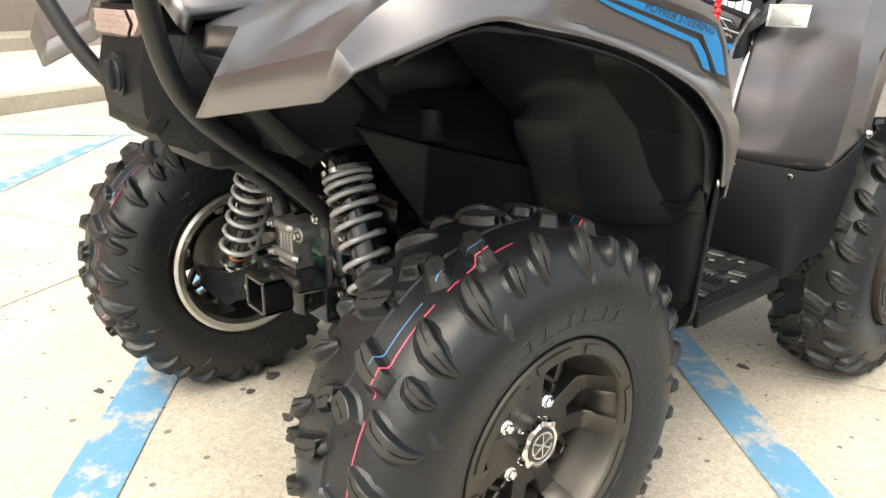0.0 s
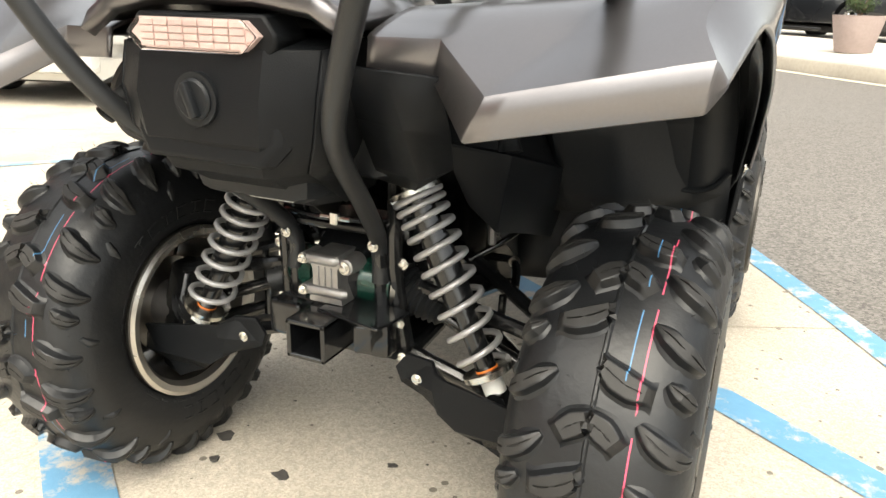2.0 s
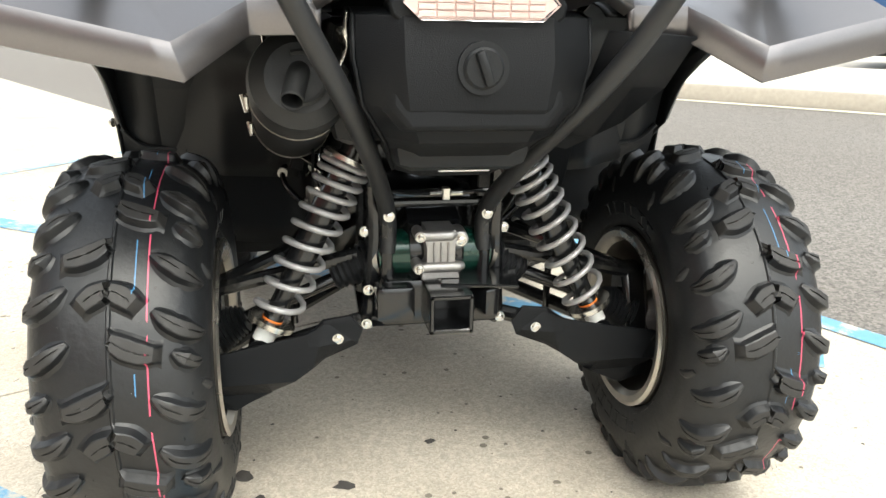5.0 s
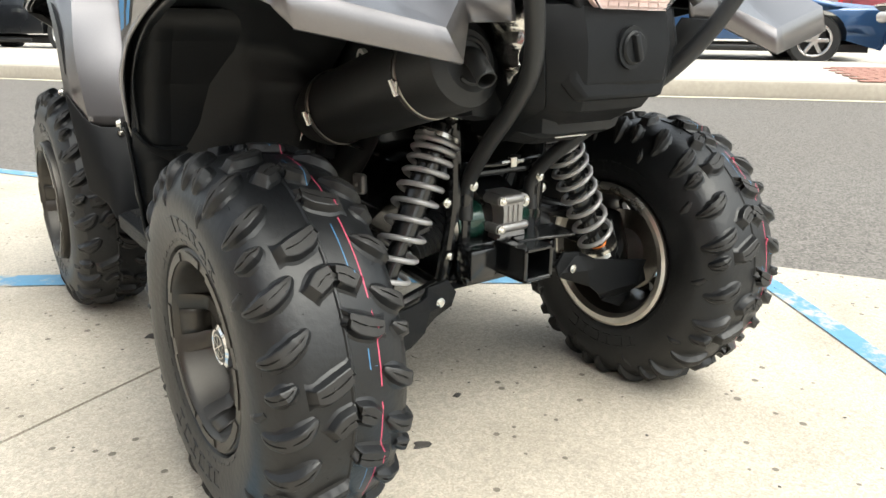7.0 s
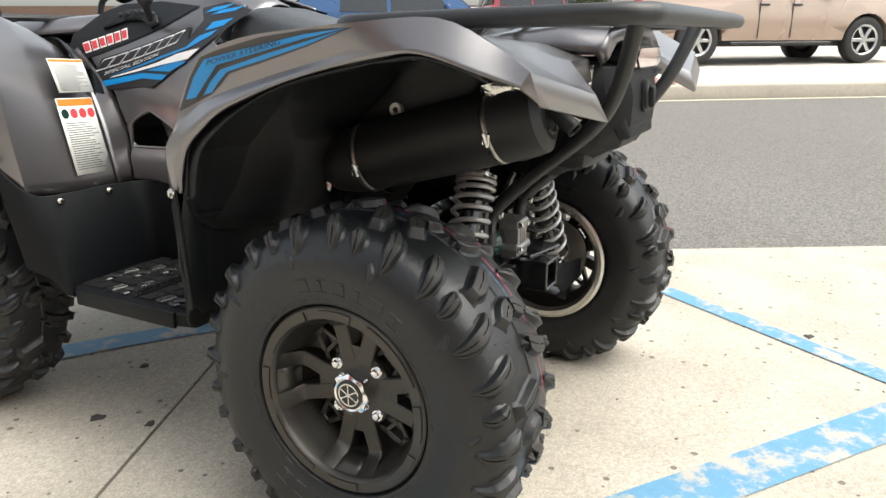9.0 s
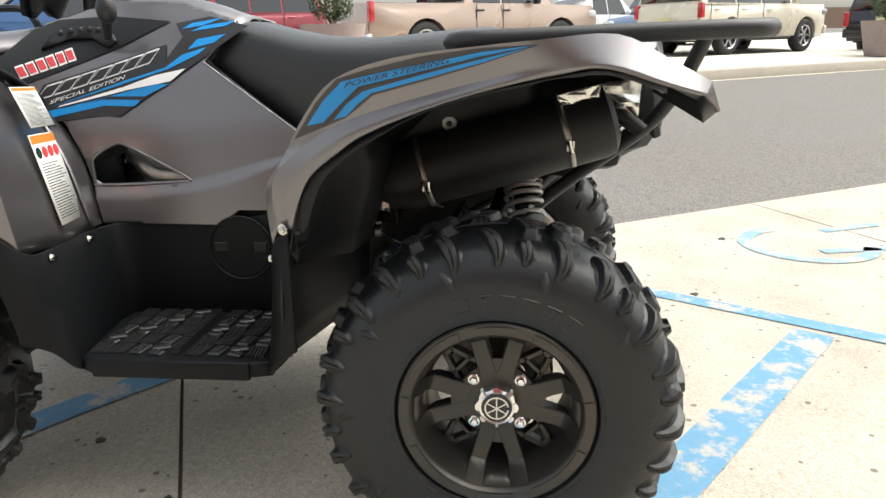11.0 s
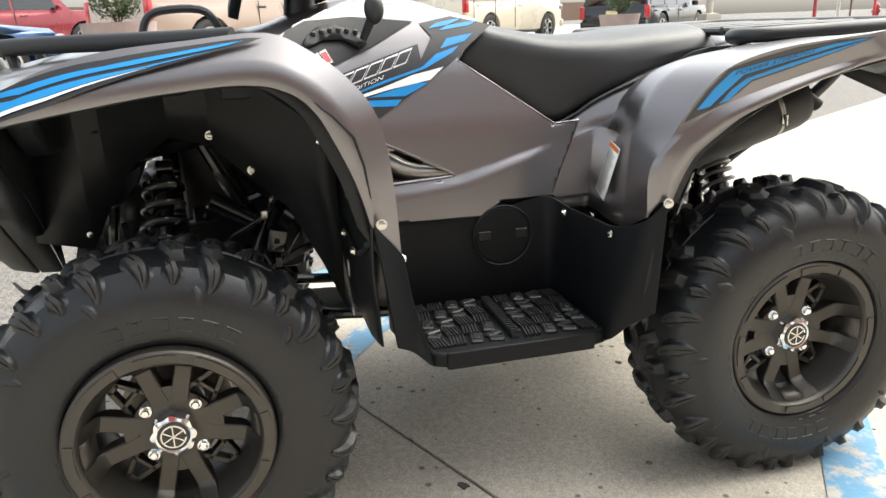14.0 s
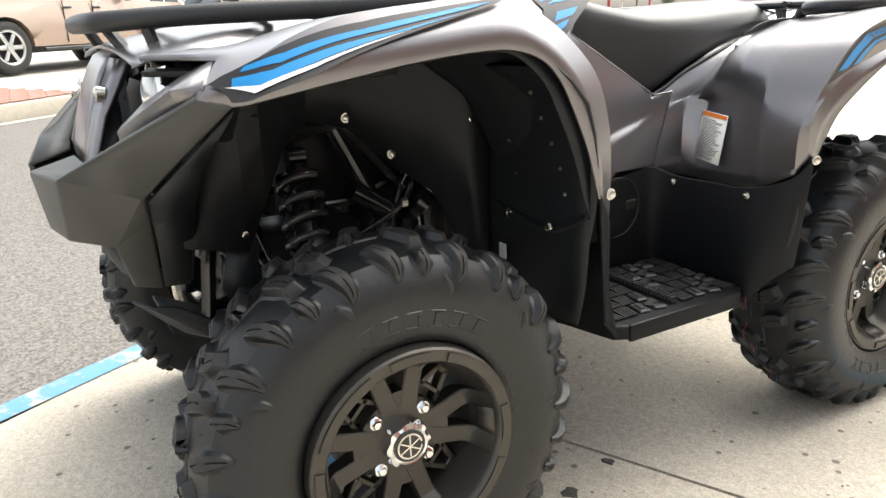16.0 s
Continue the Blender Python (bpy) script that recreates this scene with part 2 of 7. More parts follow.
FENCE = material("rusty_brown_fence", (0.16, 0.10, 0.07), 0.7, 0, 0.3, 20)
REDPAINT = material("red_post_paint", (0.45, 0.03, 0.03), 0.5, 0, 0.1, 20)


# ---- mesh helpers ----
def link(name, bm, mat, parent=None, label="", angle=35.0, recalc=True):
    if recalc:
        bmesh.ops.recalc_face_normals(bm, faces=bm.faces)
    me = bpy.data.meshes.new(name)
    bm.to_mesh(me)
    bm.free()
    for poly in me.polygons:
        poly.use_smooth = True
    me.set_sharp_from_angle(angle=radians(angle))
    for mm in (mat if isinstance(mat, (list, tuple)) else [mat]):
        me.materials.append(mm)
    ob = new(name, me)
    if parent:
        ob.parent = parent
    if label:
        ob["label"] = label
    return ob


def part(name, bm, mat, parent, label="", angle=35.0):
    return link(name, bm, mat, parent, label, angle)


def thing(name, label, category, group="", at=(0, 0, 0)):
    ob = new(name)
    ob.location = at
    ob.empty_display_size = 0.1
    return tagged(ob, label, category, group)


def box(bm, c, size, rot=(0, 0, 0), bevel=0.0, seg=2, taper=None):
    m = Matrix.LocRotScale(c, Euler([radians(a) for a in rot]), None)
    vs = bmesh.ops.create_cube(bm, size=1.0)["verts"]
    for v in vs:
        v.co = Vector((v.co.x * size[0], v.co.y * size[1], v.co.z * size[2]))
        if taper and v.co.z > 0:
            v.co.x *= taper[0]
            v.co.y *= taper[1]
    if bevel:
        es = list({e for v in vs for e in v.link_edges})
        r = bmesh.ops.bevel(bm, geom=es, offset=bevel, segments=seg, profile=0.5, affect="EDGES")
        vs = list({v for f in r["faces"] for v in f.verts} | {v for v in vs if v.is_valid})
    for v in vs:
        v.co = m @ v.co
    return vs


def smooth_path(pts, n=6):
    """A rounded line through the points."""
    p = [Vector(q) for q in pts]
    if len(p) < 3:
        return p
    out = []
    for i in range(len(p) - 1):
        a, b, c, d = p[max(i - 1, 0)], p[i], p[i + 1], p[min(i + 2, len(p) - 1)]
        for j in range(n):
            t = j / n
            out.append(0.5 * (2 * b + (c - a) * t + (2 * a - 5 * b + 4 * c - d) * t * t + (3 * b - a - 3 * c + d) * t ** 3))
    out.append(p[-1])
    return out


def tube(bm, pts, r, seg=10, cap=True, closed=False):
    """A round tube along a line; r may change along it."""
    pts = [Vector(p) for p in pts]
    n = len(pts)
    rings, up = [], None
    for i in range(n):
        if closed:
            d = pts[(i + 1) % n] - pts[i - 1]
        else:
            d = pts[min(i + 1, n - 1)] - pts[max(i - 1, 0)]
        d.normalize()
        if up is None:
            up = d.orthogonal().normalized()
        up = (up - d * up.dot(d)).normalized()
        side = d.cross(up)
        rad = r[i] if isinstance(r, (list, tuple)) else r
        rings.append([bm.verts.new(pts[i] + (up * math.cos(2 * math.pi * j / seg) + side * math.sin(2 * math.pi * j / seg)) * rad) for j in range(seg)])
    for i in range(n if closed else n - 1):
        a, b = rings[i], rings[(i + 1) % n]
        for j in range(seg):
            bm.faces.new((a[j], a[(j + 1) % seg], b[(j + 1) % seg], b[j]))
    if cap and not closed:
        bm.faces.new(rings[0][::-1])
        bm.faces.new(rings[-1])


def revolve(bm, profile, seg=48, axis="X", at=(0, 0, 0), closed=False):
    """Turn a profile of (along, radius) about an axis."""
    at = Vector(at)
    rings = []
    for a, r in profile:
        ring = []
        for j in range(seg):
            c, s = math.cos(2 * math.pi * j / seg) * r, math.sin(2 * math.pi * j / seg) * r
            co = {"X": (a, c, s), "Y": (c, a, s), "Z": (c, s, a)}[axis]
            ring.append(bm.verts.new(at + Vector(co)))
        rings.append(ring)
    pairs = list(zip(rings, rings[1:])) + ([(rings[-1], rings[0])] if closed else [])
    for a, b in pairs:
        for j in range(seg):
            bm.faces.new((a[j], a[(j + 1) % seg], b[(j + 1) % seg], b[j]))
    if not closed:
        for ring, (a, r) in ((rings[0], profile[0]), (rings[-1], profile[-1])):
            if r > 1e-4 and r < 0.02:
                bm.faces.new(ring)


def grid(bm, rows, close=False):
    vs = [[bm.verts.new(p) for p in row] for row in rows]
    for a, b in zip(vs, vs[1:]):
        for j in range(len(a) - (0 if close else 1)):
            k = (j + 1) % len(a)
            bm.faces.new((a[j], a[k], b[k], b[j]))
    return vs


def fine_rows(rows, along=3, across=3):
    """Rounds a coarse net of points."""
    cols = [smooth_path([row[j] for row in rows], along) for j in range(len(rows[0]))]
    return [smooth_path([c[i] for c in cols], across) for i in range(len(cols[0]))]


def thick(ob, t, offset=-1.0):
    m = ob.modifiers.new("thickness", "SOLIDIFY")
    m.thickness, m.offset, m.use_even_offset = t, offset, False
    return ob


def rounded(ob, w, seg=2):
    m = ob.modifiers.new("rounded", "BEVEL")
    m.width, m.segments, m.limit_method, m.angle_limit = w, seg, "ANGLE", radians(35)
    m.harden_normals = False
    return ob


def plate(bm, outline, holes=(), place=None, cuts=0, step=0.03):
    """A flat sheet with holes from (a, b) outlines; place turns (a, b) into a point."""
    edges = []
    for line in (outline, *holes):
        vs = [bm.verts.new((a, b, 0)) for a, b in line]
        edges += [bm.edges.new((vs[i], vs[(i + 1) % len(vs)])) for i in range(len(vs))]
    bmesh.ops.triangle_fill(bm, edges=edges, use_beauty=True)
    if cuts:
        lo, hi = min(b for a, b in outline), max(b for a, b in outline)
        x = lo + step
        while x < hi:
            bmesh.ops.bisect_plane(bm, geom=bm.verts[:] + bm.edges[:] + bm.faces[:], plane_co=(0, x, 0), plane_no=(0, 1, 0))
            x += step
    if place:
        for v in bm.verts:
            v.co = Vector(place(v.co.x, v.co.y))


def cut_plate(bm, outline, place, step_a=0.02, step_b=0.02, holes=()):
    """A sheet cut on a regular grid, so that sheets laid over one another bend alike."""
    plate(bm, outline, holes)
    for axis, step in ((0, step_a), (1, step_b)):
        lo, hi = min(p[axis] for p in outline), max(p[axis] for p in outline)
        k = math.floor(lo / step) + 1
        while k * step < hi - 1e-5:
            co, no = [0, 0, 0], [0, 0, 0]
            co[axis], no[axis] = k * step, 1
            bmesh.ops.bisect_plane(bm, geom=bm.verts[:] + bm.edges[:] + bm.faces[:], plane_co=co, plane_no=no)
            k += 1
    for v in bm.verts:
        v.co = Vector(place(v.co.x, v.co.y))


def prism(bm, outline, depth, place):
    """A block with the given (a, b) outline and a depth; place turns (a, b, d) into a point."""
    lo = [bm.verts.new(place(a, b, 0.0)) for a, b in outline]
    hi = [bm.verts.new(place(a, b, depth)) for a, b in outline]
    n = len(outline)
    bm.faces.new(lo[::-1])
    bm.faces.new(hi)
    for i in range(n):
        bm.faces.new((lo[i], lo[(i + 1) % n], hi[(i + 1) % n], hi[i]))


def bolt(bm, c, normal, r=0.007, h=0.006):
    """A flanged hexagon head."""
    c, nrm = Vector(c), Vector(normal).normalized()
    tube(bm, [c, c + nrm * h * 0.3], r * 1.25, 14)
    tube(bm, [c + nrm * h * 0.3, c + nrm * h * 0.9, c + nrm * h], [r * 0.85, r * 0.85, r * 0.65], 6)


def text_mesh(words, size, name):
    cu = bpy.data.curves.new(name, "FONT")
    cu.body, cu.size, cu.extrude = words, size, 0.0
    cu.align_x = "LEFT"
    ob = bpy.data.objects.new(name, cu)
    scene.collection.objects.link(ob)
    dg = bpy.context.evaluated_depsgraph_get()
    me = bpy.data.meshes.new_from_object(ob.evaluated_get(dg))
    bpy.data.objects.remove(ob)
    bpy.data.curves.remove(cu)
    return me


# ---- ground ----
def flat(name, outline, z, mat, kind_label, depth=0.0, parent=None, tag=True):
    bm = bmesh.new()
    if depth:
        prism(bm, outline, depth, lambda a, b, d: (a, b, z - depth + d))
    else:
        plate(bm, outline, (), lambda a, b: (a, b, z))
    ob = link(name, bm, mat, parent)
    if tag and not parent:
        tagged(ob, kind_label, name, kind="structure")
    return ob


def rise(x, y):
    """The road and the lot beyond it climb gently away from the apron."""
    d = (x - 1.68 + 0.60 * y) * 0.857
    return 0.04 * min(max(d, 0), 13) + 0.012 * min(max(d - 13, 0), 30)


bm = bmesh.new()
grid(bm, [[(1.68 + 0.857 * d + 0.514 * u, 0.515 * d - 0.857 * u, -0.022 + rise(1.68 + 0.857 * d + 0.514 * u, 0.515 * d - 0.857 * u)) for u in (-400, -60, -20, 0, 20, 60, 400)] for d in (-400, -40, 0, 3, 6, 9, 13, 25, 43, 400)])
tagged(link("ground", bm, ASPHALT), "worn grey asphalt road running to the horizon", "ground", kind="structure")


def edge_x(y):
    return 1.68 - 0.60 * y


def kerb_x(y):
    return -4.95 - 0.42 * y


# concrete pad: slabs with open joints
pad = flat("pavement", [(edge_x(-9), -9), (edge_x(11), 11), (kerb_x(11), 11), (kerb_x(-9), -9)], -0.006, SEAM, "pale concrete parking apron with open joints", depth=0.012)


def crossing(k, f):
    """Where the slab joint k meets the line x = f(y)."""
    c = 0.885 + 3.3 * k
    y = 0.0
    for _ in range(60):
        y = 0.455 * f(y) + c
    return (f(y), y)


for k in range(-4, 4):
    for a, b in ((0.0, 0.47), (0.47, 1.0)):
        def mix_x(y, s):
            return edge_x(y) + (kerb_x(y) - edge_x(y)) * s
        g = 0.0016
        quad = [crossing(k + g, lambda y: mix_x(y, a + 0.0006)), crossing(k + g, lambda y: mix_x(y, b - 0.0006)),
                crossing(k + 1 - g, lambda y: mix_x(y, b - 0.0006)), crossing(k + 1 - g, lambda y: mix_x(y, a + 0.0006))]
        bm = bmesh.new()
        prism(bm, quad, 0.02, lambda u, v, d: (u, v, -0.02 + d))
        link("slab", bm, CONCRETE, pad)

# painted lines
def stripe(points, width, mat, label):
    bm = bmesh.new()
    p = [Vector((*q, 0)) for q in points]
    rows = []
    for i, q in enumerate(p):
        d = (p[min(i + 1, len(p) - 1)] - p[max(i - 1, 0)]).normalized()
        nrm = Vector((-d.y, d.x, 0)) * width / 2
        rows.append([q - nrm + Vector((0, 0, 0.0035)), q + nrm + Vector((0, 0, 0.0035))])
    grid(bm, rows)
    ob = link("painted_line", bm, mat)
    tagged(ob, label, "road marking", "blue parking lines", "structure")
    return ob


stripe([(-2.1, 2.46), (-1.1, 1.80), (-0.1, 1.20), (1.12, 0.34)], 0.105, BLUEPAINT, "worn blue painted stripe on concrete")
stripe([(-1.35, 0.42), (-0.60, -0.13), (0.57, -0.95)], 0.125, BLUEPAINT, "worn blue painted stripe on concrete")
stripe([(1.44, 0.28), (1.22, -0.07), (0.53, -1.15), (-0.5, -2.75)], 0.075, BLUEPAINT, "thin worn blue painted bay line")
stripe([(-1.0, 4.42), (0.58, 1.93), (0.89, 1.36), (1.13, 0.89), (1.44, 0.28)], 0.09, BLUEPAINT, "worn blue edge line beside the asphalt")
stripe([(-4.45, 0.0), (-3.71, 0.87), (-2.9, 1.85)], 0.08, FAINTBLUE, "faded blue painted bay line")
stripe([(-3.76, 0.70), (-2.82, -0.08), (-2.2, -0.6)], 0.11, BLUEPAINT, "worn blue painted stripe on concrete")
stripe([(-2.9, 1.85), (-2.2, 2.7), (-0.9, 4.3)], 0.08, FAINTBLUE, "faded blue painted bay line")

# worn wheelchair-bay symbol
bm = bmesh.new()
def stroke(points, w):
    p = [Vector((*q, 0.0035)) for q in points]
    rows = []
    for i, q in enumerate(p):
        d = (p[min(i + 1, len(p) - 1)] - p[max(i - 1, 0)]).normalized()
        nrm = Vector((-d.y, d.x, 0)) * w / 2
        rows.append([q - nrm, q + nrm])
    grid(bm, rows)
stroke([(1.62 + 0.26 * math.cos(a), -1.30 + 0.26 * math.sin(a)) for a in [0.3 + 0.3 * i for i in range(15)]], 0.07)
stroke([(1.50, -1.32), (1.56, -1.62), (1.75, -1.80)], 0.06)
stroke([(1.85, -1.45), (1.98, -1.75)], 0.06)
tagged(link("painted_symbol", bm, FAINTBLUE), "nearly worn-away blue bay symbol on concrete", "road marking", kind="structure")

# dark spots and specks on the concrete
random.seed(5)
def blot(name, x, y, r, label):
    bm = bmesh.new()
    n = 11
    ph = random.random() * 6
    pts = [(x + r * (1 + 0.35 * math.sin(3 * 6.283 * i / n + ph) + 0.25 * (random.random() - 0.5)) * math.cos(6.283 * i / n) * 1.2,
            y + r * (1 + 0.3 * math.sin(2 * 6.283 * i / n + ph)) * math.sin(6.283 * i / n)) for i in range(n)]
    vs = [bm.verts.new((a, b, 0.0005)) for a, b in pts]
    top = [bm.verts.new((x + (a - x) * 0.75, y + (b - y) * 0.75, 0.0030)) for a, b in pts]
    for i in range(n):
        bm.faces.new((vs[i], vs[(i + 1) % n], top[(i + 1) % n], top[i]))
    bm.faces.new(top)
    tagged(link(name, bm, GUM), label, "gum spot", "dark spots on the concrete")
for x, y, r in ((-0.356, 0.057, 0.017), (-0.165, -0.003, 0.016), (0.93, -0.66, 0.014), (0.36, 1.02, 0.014), (-0.42, 0.72, 0.012),
                (-0.46, 0.86, 0.016), (-0.20, 1.0, 0.012), (-0.70, 0.05, 0.012), (-0.32, -0.02, 0.010), (0.02, 0.12, 0.009), (-0.55, -0.30, 0.012), (1.7, -0.95, 0.02), (-0.34, 1.75, 0.016)):
    blot("gum_spot", x, y, r, "flattened dark gum spot on concrete")
bm = bmesh.new()
for i in range(420):
    x, y = random.uniform(-2.6, 2.2), random.uniform(-1.6, 2.6)
    if x > edge_x(y) - 0.05:
        continue
    r = random.choice((0.0015, 0.002, 0.003, 0.004))
    n = 6
    ring = [bm.verts.new((x + r * random.uniform(0.6, 1.5) * math.cos(6.283 * j / n), y + r * random.uniform(0.6, 1.5) * math.sin(6.283 * j / n), 0.0004)) for j in range(n)]
    c = bm.verts.new((x, y, 0.0022))
    for j in range(n):
        bm.faces.new((ring[j], ring[(j + 1) % n], c))
tagged(link("dark_specks", bm, GUM), "small dark specks and grit scattered over the concrete", "grit", kind="stuff")

# far kerb with its sidewalk, and the raised walk beside the apron
FAR = [(-14.0, 29.0), (-6.0, 18.0), (-1.6, 12.0), (1.3, 8.0), (3.7, 5.2), (6.5, 2.0), (8.1, -0.1), (10.2, -3.1), (12.4, -6.4), (15.5, -11.2), (27.0, -29.0)]
far = smooth_path(FAR, 5)
def offset_line(line, d):
    out = []
    for i, q in enumerate(line):
        t = Vector(line[min(i + 1, len(line) - 1)]) - Vector(line[max(i - 1, 0)])
        t.normalize()
        out.append((q[0] - t.y * d, q[1] + t.x * d))
    return out
def ribbon(name, line, profile, mat, label, category):
    """A strip that follows a line on the ground; profile: (offset, height)."""
    bm = bmesh.new()
    cols = [offset_line([(q[0], q[1]) for q in line], d) for d, z in profile]
    grid(bm, [[(*cols[j][i], profile[j][1] + rise(*cols[j][i])) for j in range(len(profile))] for i in range(len(line))])
    return tagged(link(name, bm, mat), label, category, kind="structure")
ribbon("kerb_far", far, [(0, -0.03), (0.0, 0.10), (0.015, 0.125), (0.16, 0.13), (0.16, -0.03)], KERBM, "weathered concrete kerb along the far side of the road", "kerb")
ribbon("sidewalk_far", far, [(0.16, -0.03), (0.164, 0.128), (2.3, 0.14), (2.3, -0.03)], WALK, "pale concrete sidewalk beyond the road", "sidewalk")
ribbon("painted_edge_line", far, [(-0.16, -0.016), (-0.07, -0.016)], YELLOWPAINT, "pale worn line along the far kerb", "road marking")
ribbon("parking_lot_far", far, [(2.3, 0.01), (7, 0.012), (14, 0.012), (60, 0.012)], WALK, "pale parking lot surface beyond the sidewalk", "parking lot")
left = [(kerb_x(y), y) for y in (-14, -7, -3, 0, 2, 4, 8)]
ribbon("kerb_near", left, [(0, -0.03), (0, 0.125), (0.02, 0.145), (0.17, 0.15), (0.17, -0.03)], KERBM, "chipped concrete kerb beside the apron", "kerb")
ribbon("sidewalk_near", left, [(0.17, -0.03), (0.172, 0.146), (3.4, 0.15)], WALK, "raised concrete walk in front of the building", "sidewalk")
ribbon("step_near", left, [(3.4, 0.15), (3.4, 0.30), (4.6, 0.31)], KERBM, "low tan stone step along the building", "step")
# mostly out of view; height set to dim light from the left
ribbon("wall_west", left, [(4.6, 0.0), (4.6, 6.4), (4.9, 6.4), (4.9, 0.0)], WALLM, "plain tan stone building wall, added mostly out of view", "wall")
ribbon("fascia", left, [(4.57, 3.0), (4.52, 3.0), (4.52, 4.2), (4.57, 4.2)], REDFASCIA, "red fascia band on the building", "fascia")

# brick pavers let into the far sidewalk
paver_strip = thing("brick_paving", "patch of red brick pavers in the sidewalk", "brick paving")
tagged(paver_strip, kind="structure")
o, t = Vector((6.42, 2.22, 0)), Vector((.663, -.749, 0))
nrm = Vector((.749, .663, 0))
bm = bmesh.new()
box(bm, (0, 0, 0), (0.205, 0.105, 0.012), bevel=0.004, seg=1)
me = bpy.data.meshes.new("brick")
bm.to_mesh(me); bm.free()
me.materials.append(PAVER)
for r in range(12):
    for c in range(7):
        ob = new("brick", me)
        ob.parent = paver_strip
        pos = o + nrm * (0.06 + r * 0.125) + t * (c * 0.225 + 0.05 + (0.11 if r % 2 else 0))
        ob.matrix_local = Matrix.Translation((pos.x, pos.y, 0.139 + rise(pos.x, pos.y))) @ Matrix.Rotation(math.atan2(t.y, t.x), 4, "Z")


# ---- quad bike ----
quad = thing("quad_bike", "grey and black quad bike with blue graphics parked on concrete", "quad bike")
HUB_R, HUB_F = (0.463, 0.017, 0.312), (0.483, 1.268, 0.314)


def tyre_mesh(width, crown, tip, rimr, steps, seed, lead):
    """Carcass with staggered curved lugs that wrap over the shoulders; axle along x, outboard is +x."""
    bm = bmesh.new()
    w = width / 2
    prof = [(-w * 0.80, rimr), (-w * 0.90, rimr + 0.006), (-w * 0.935, rimr + 0.014), (-w * 0.945, rimr + 0.020), (-w * 0.985, rimr + 0.040), (-w * 1.0, rimr + 0.060), (-w * 0.995, rimr + 0.080), (-w * 0.955, crown - 0.050), (-w * 0.87, crown - 0.028),
            (-w * 0.72, crown - 0.012), (-w * 0.45, crown - 0.003), (-0.0035, crown), (-0.0015, crown + 0.0025)]
    full = prof + [(-a, r) for a, r in prof[::-1]]
    revolve(bm, full, 72)
    line = [Vector(p) for p in smooth_path([(a, r, 0) for a, r in full], 4)]
    cum = [0.0]
    for a, b in zip(line, line[1:]):
        cum.append(cum[-1] + (b - a).length)
    mid = cum[-1] / 2

    def at(s, th, h):
        """Point at the lateral arc length s from the crown's middle, the angle th and the height h."""
        d = min(max(s + mid, 0.001), cum[-1] - 0.001)
        i = max(j for j in range(len(cum) - 1) if cum[j] <= d)
        f = (d - cum[i]) / max(cum[i + 1] - cum[i], 1e-6)
        q = line[i].lerp(line[i + 1], f)
        tg = (line[i + 1] - line[i]).normalized()
        nr = Vector((-tg.y, tg.x, 0))
        x, r = q.x + nr.x * h, q.y + nr.y * h
        return (x, r * math.cos(th), r * math.sin(th))

    def lug(curve, wide, high, u0, blunt=True, slits=True):
        """One lug along a curve of (s, u) in metres across and round the tread, with filleted foot and slits along its top."""
        path = [Vector((p[0], p[1], 0)) for p in smooth_path([(x, y, 0) for x, y in curve], 4)]
        n = len(path) - 1
        rows = []
        span = [(i, 0.0) for i in range(n + 1)]
        if blunt:
            span = [(0, -.012), (0, -.0035)] + span + [(n, .0035), (n, .012)]
        for k, (i, ext) in enumerate(span):
            f = i / n
            tg = (path[min(i + 1, n)] - path[max(i - 1, 0)]).normalized()
            side_v = Vector((-tg.y, tg.x, 0))
            c = path[i] + tg * ext
            j = f * (len(wide) - 1)
            q = min(int(j), len(wide) - 2)
            hw = (wide[q] + (wide[q + 1] - wide[q]) * (j - q)) / 2
            j = f * (len(high) - 1)
            q = min(int(j), len(high) - 2)
            hh = high[q] + (high[q + 1] - high[q]) * (j - q)
            if ext:
                hh *= .72 if abs(ext) < .005 else -.12
                hw *= .94 if abs(ext) < .005 else 1.1
            slit = slits and not ext and (.16 < f < .42 or .56 < f < .84)
            g, deep = (.0013, hh - .0035) if slit else (.0003, hh - .00005)
            if ext:
                deep = hh
            foot = min(.010, .003 + hw)
            cross = [(-hw - foot, -.0012), (-hw - foot * .42, hh * .16), (-hw - .0016, hh * .62), (-hw, hh * .93), (-hw + .0016, hh), (-g, hh), (-g * .8, deep), (g * .8, deep), (g, hh), (hw - .0016, hh), (hw, hh * .93),
                     (hw + .0016, hh * .62), (hw + foot * .42, hh * .16), (hw + foot, -.0012)]
            rows.append([at((c + side_v * o).x * 1.0, (u0 + (c + side_v * o).y) / crown * lead, z) for o, z in cross])
        first = len(bm.faces)
        vs = grid(bm, rows)
        bm.faces.ensure_lookup_table()
        wide_n = len(rows[0]) - 1
        for i in range(first, len(bm.faces)):
            if 4 <= (i - first) % wide_n <= 8:
                bm.faces[i].material_index = 1
        bm.faces.new(vs[0])
        bm.faces.new(vs[-1][::-1])

    h = tip - crown
    pitch = 2 * math.pi * crown / steps
    k1 = w / .121
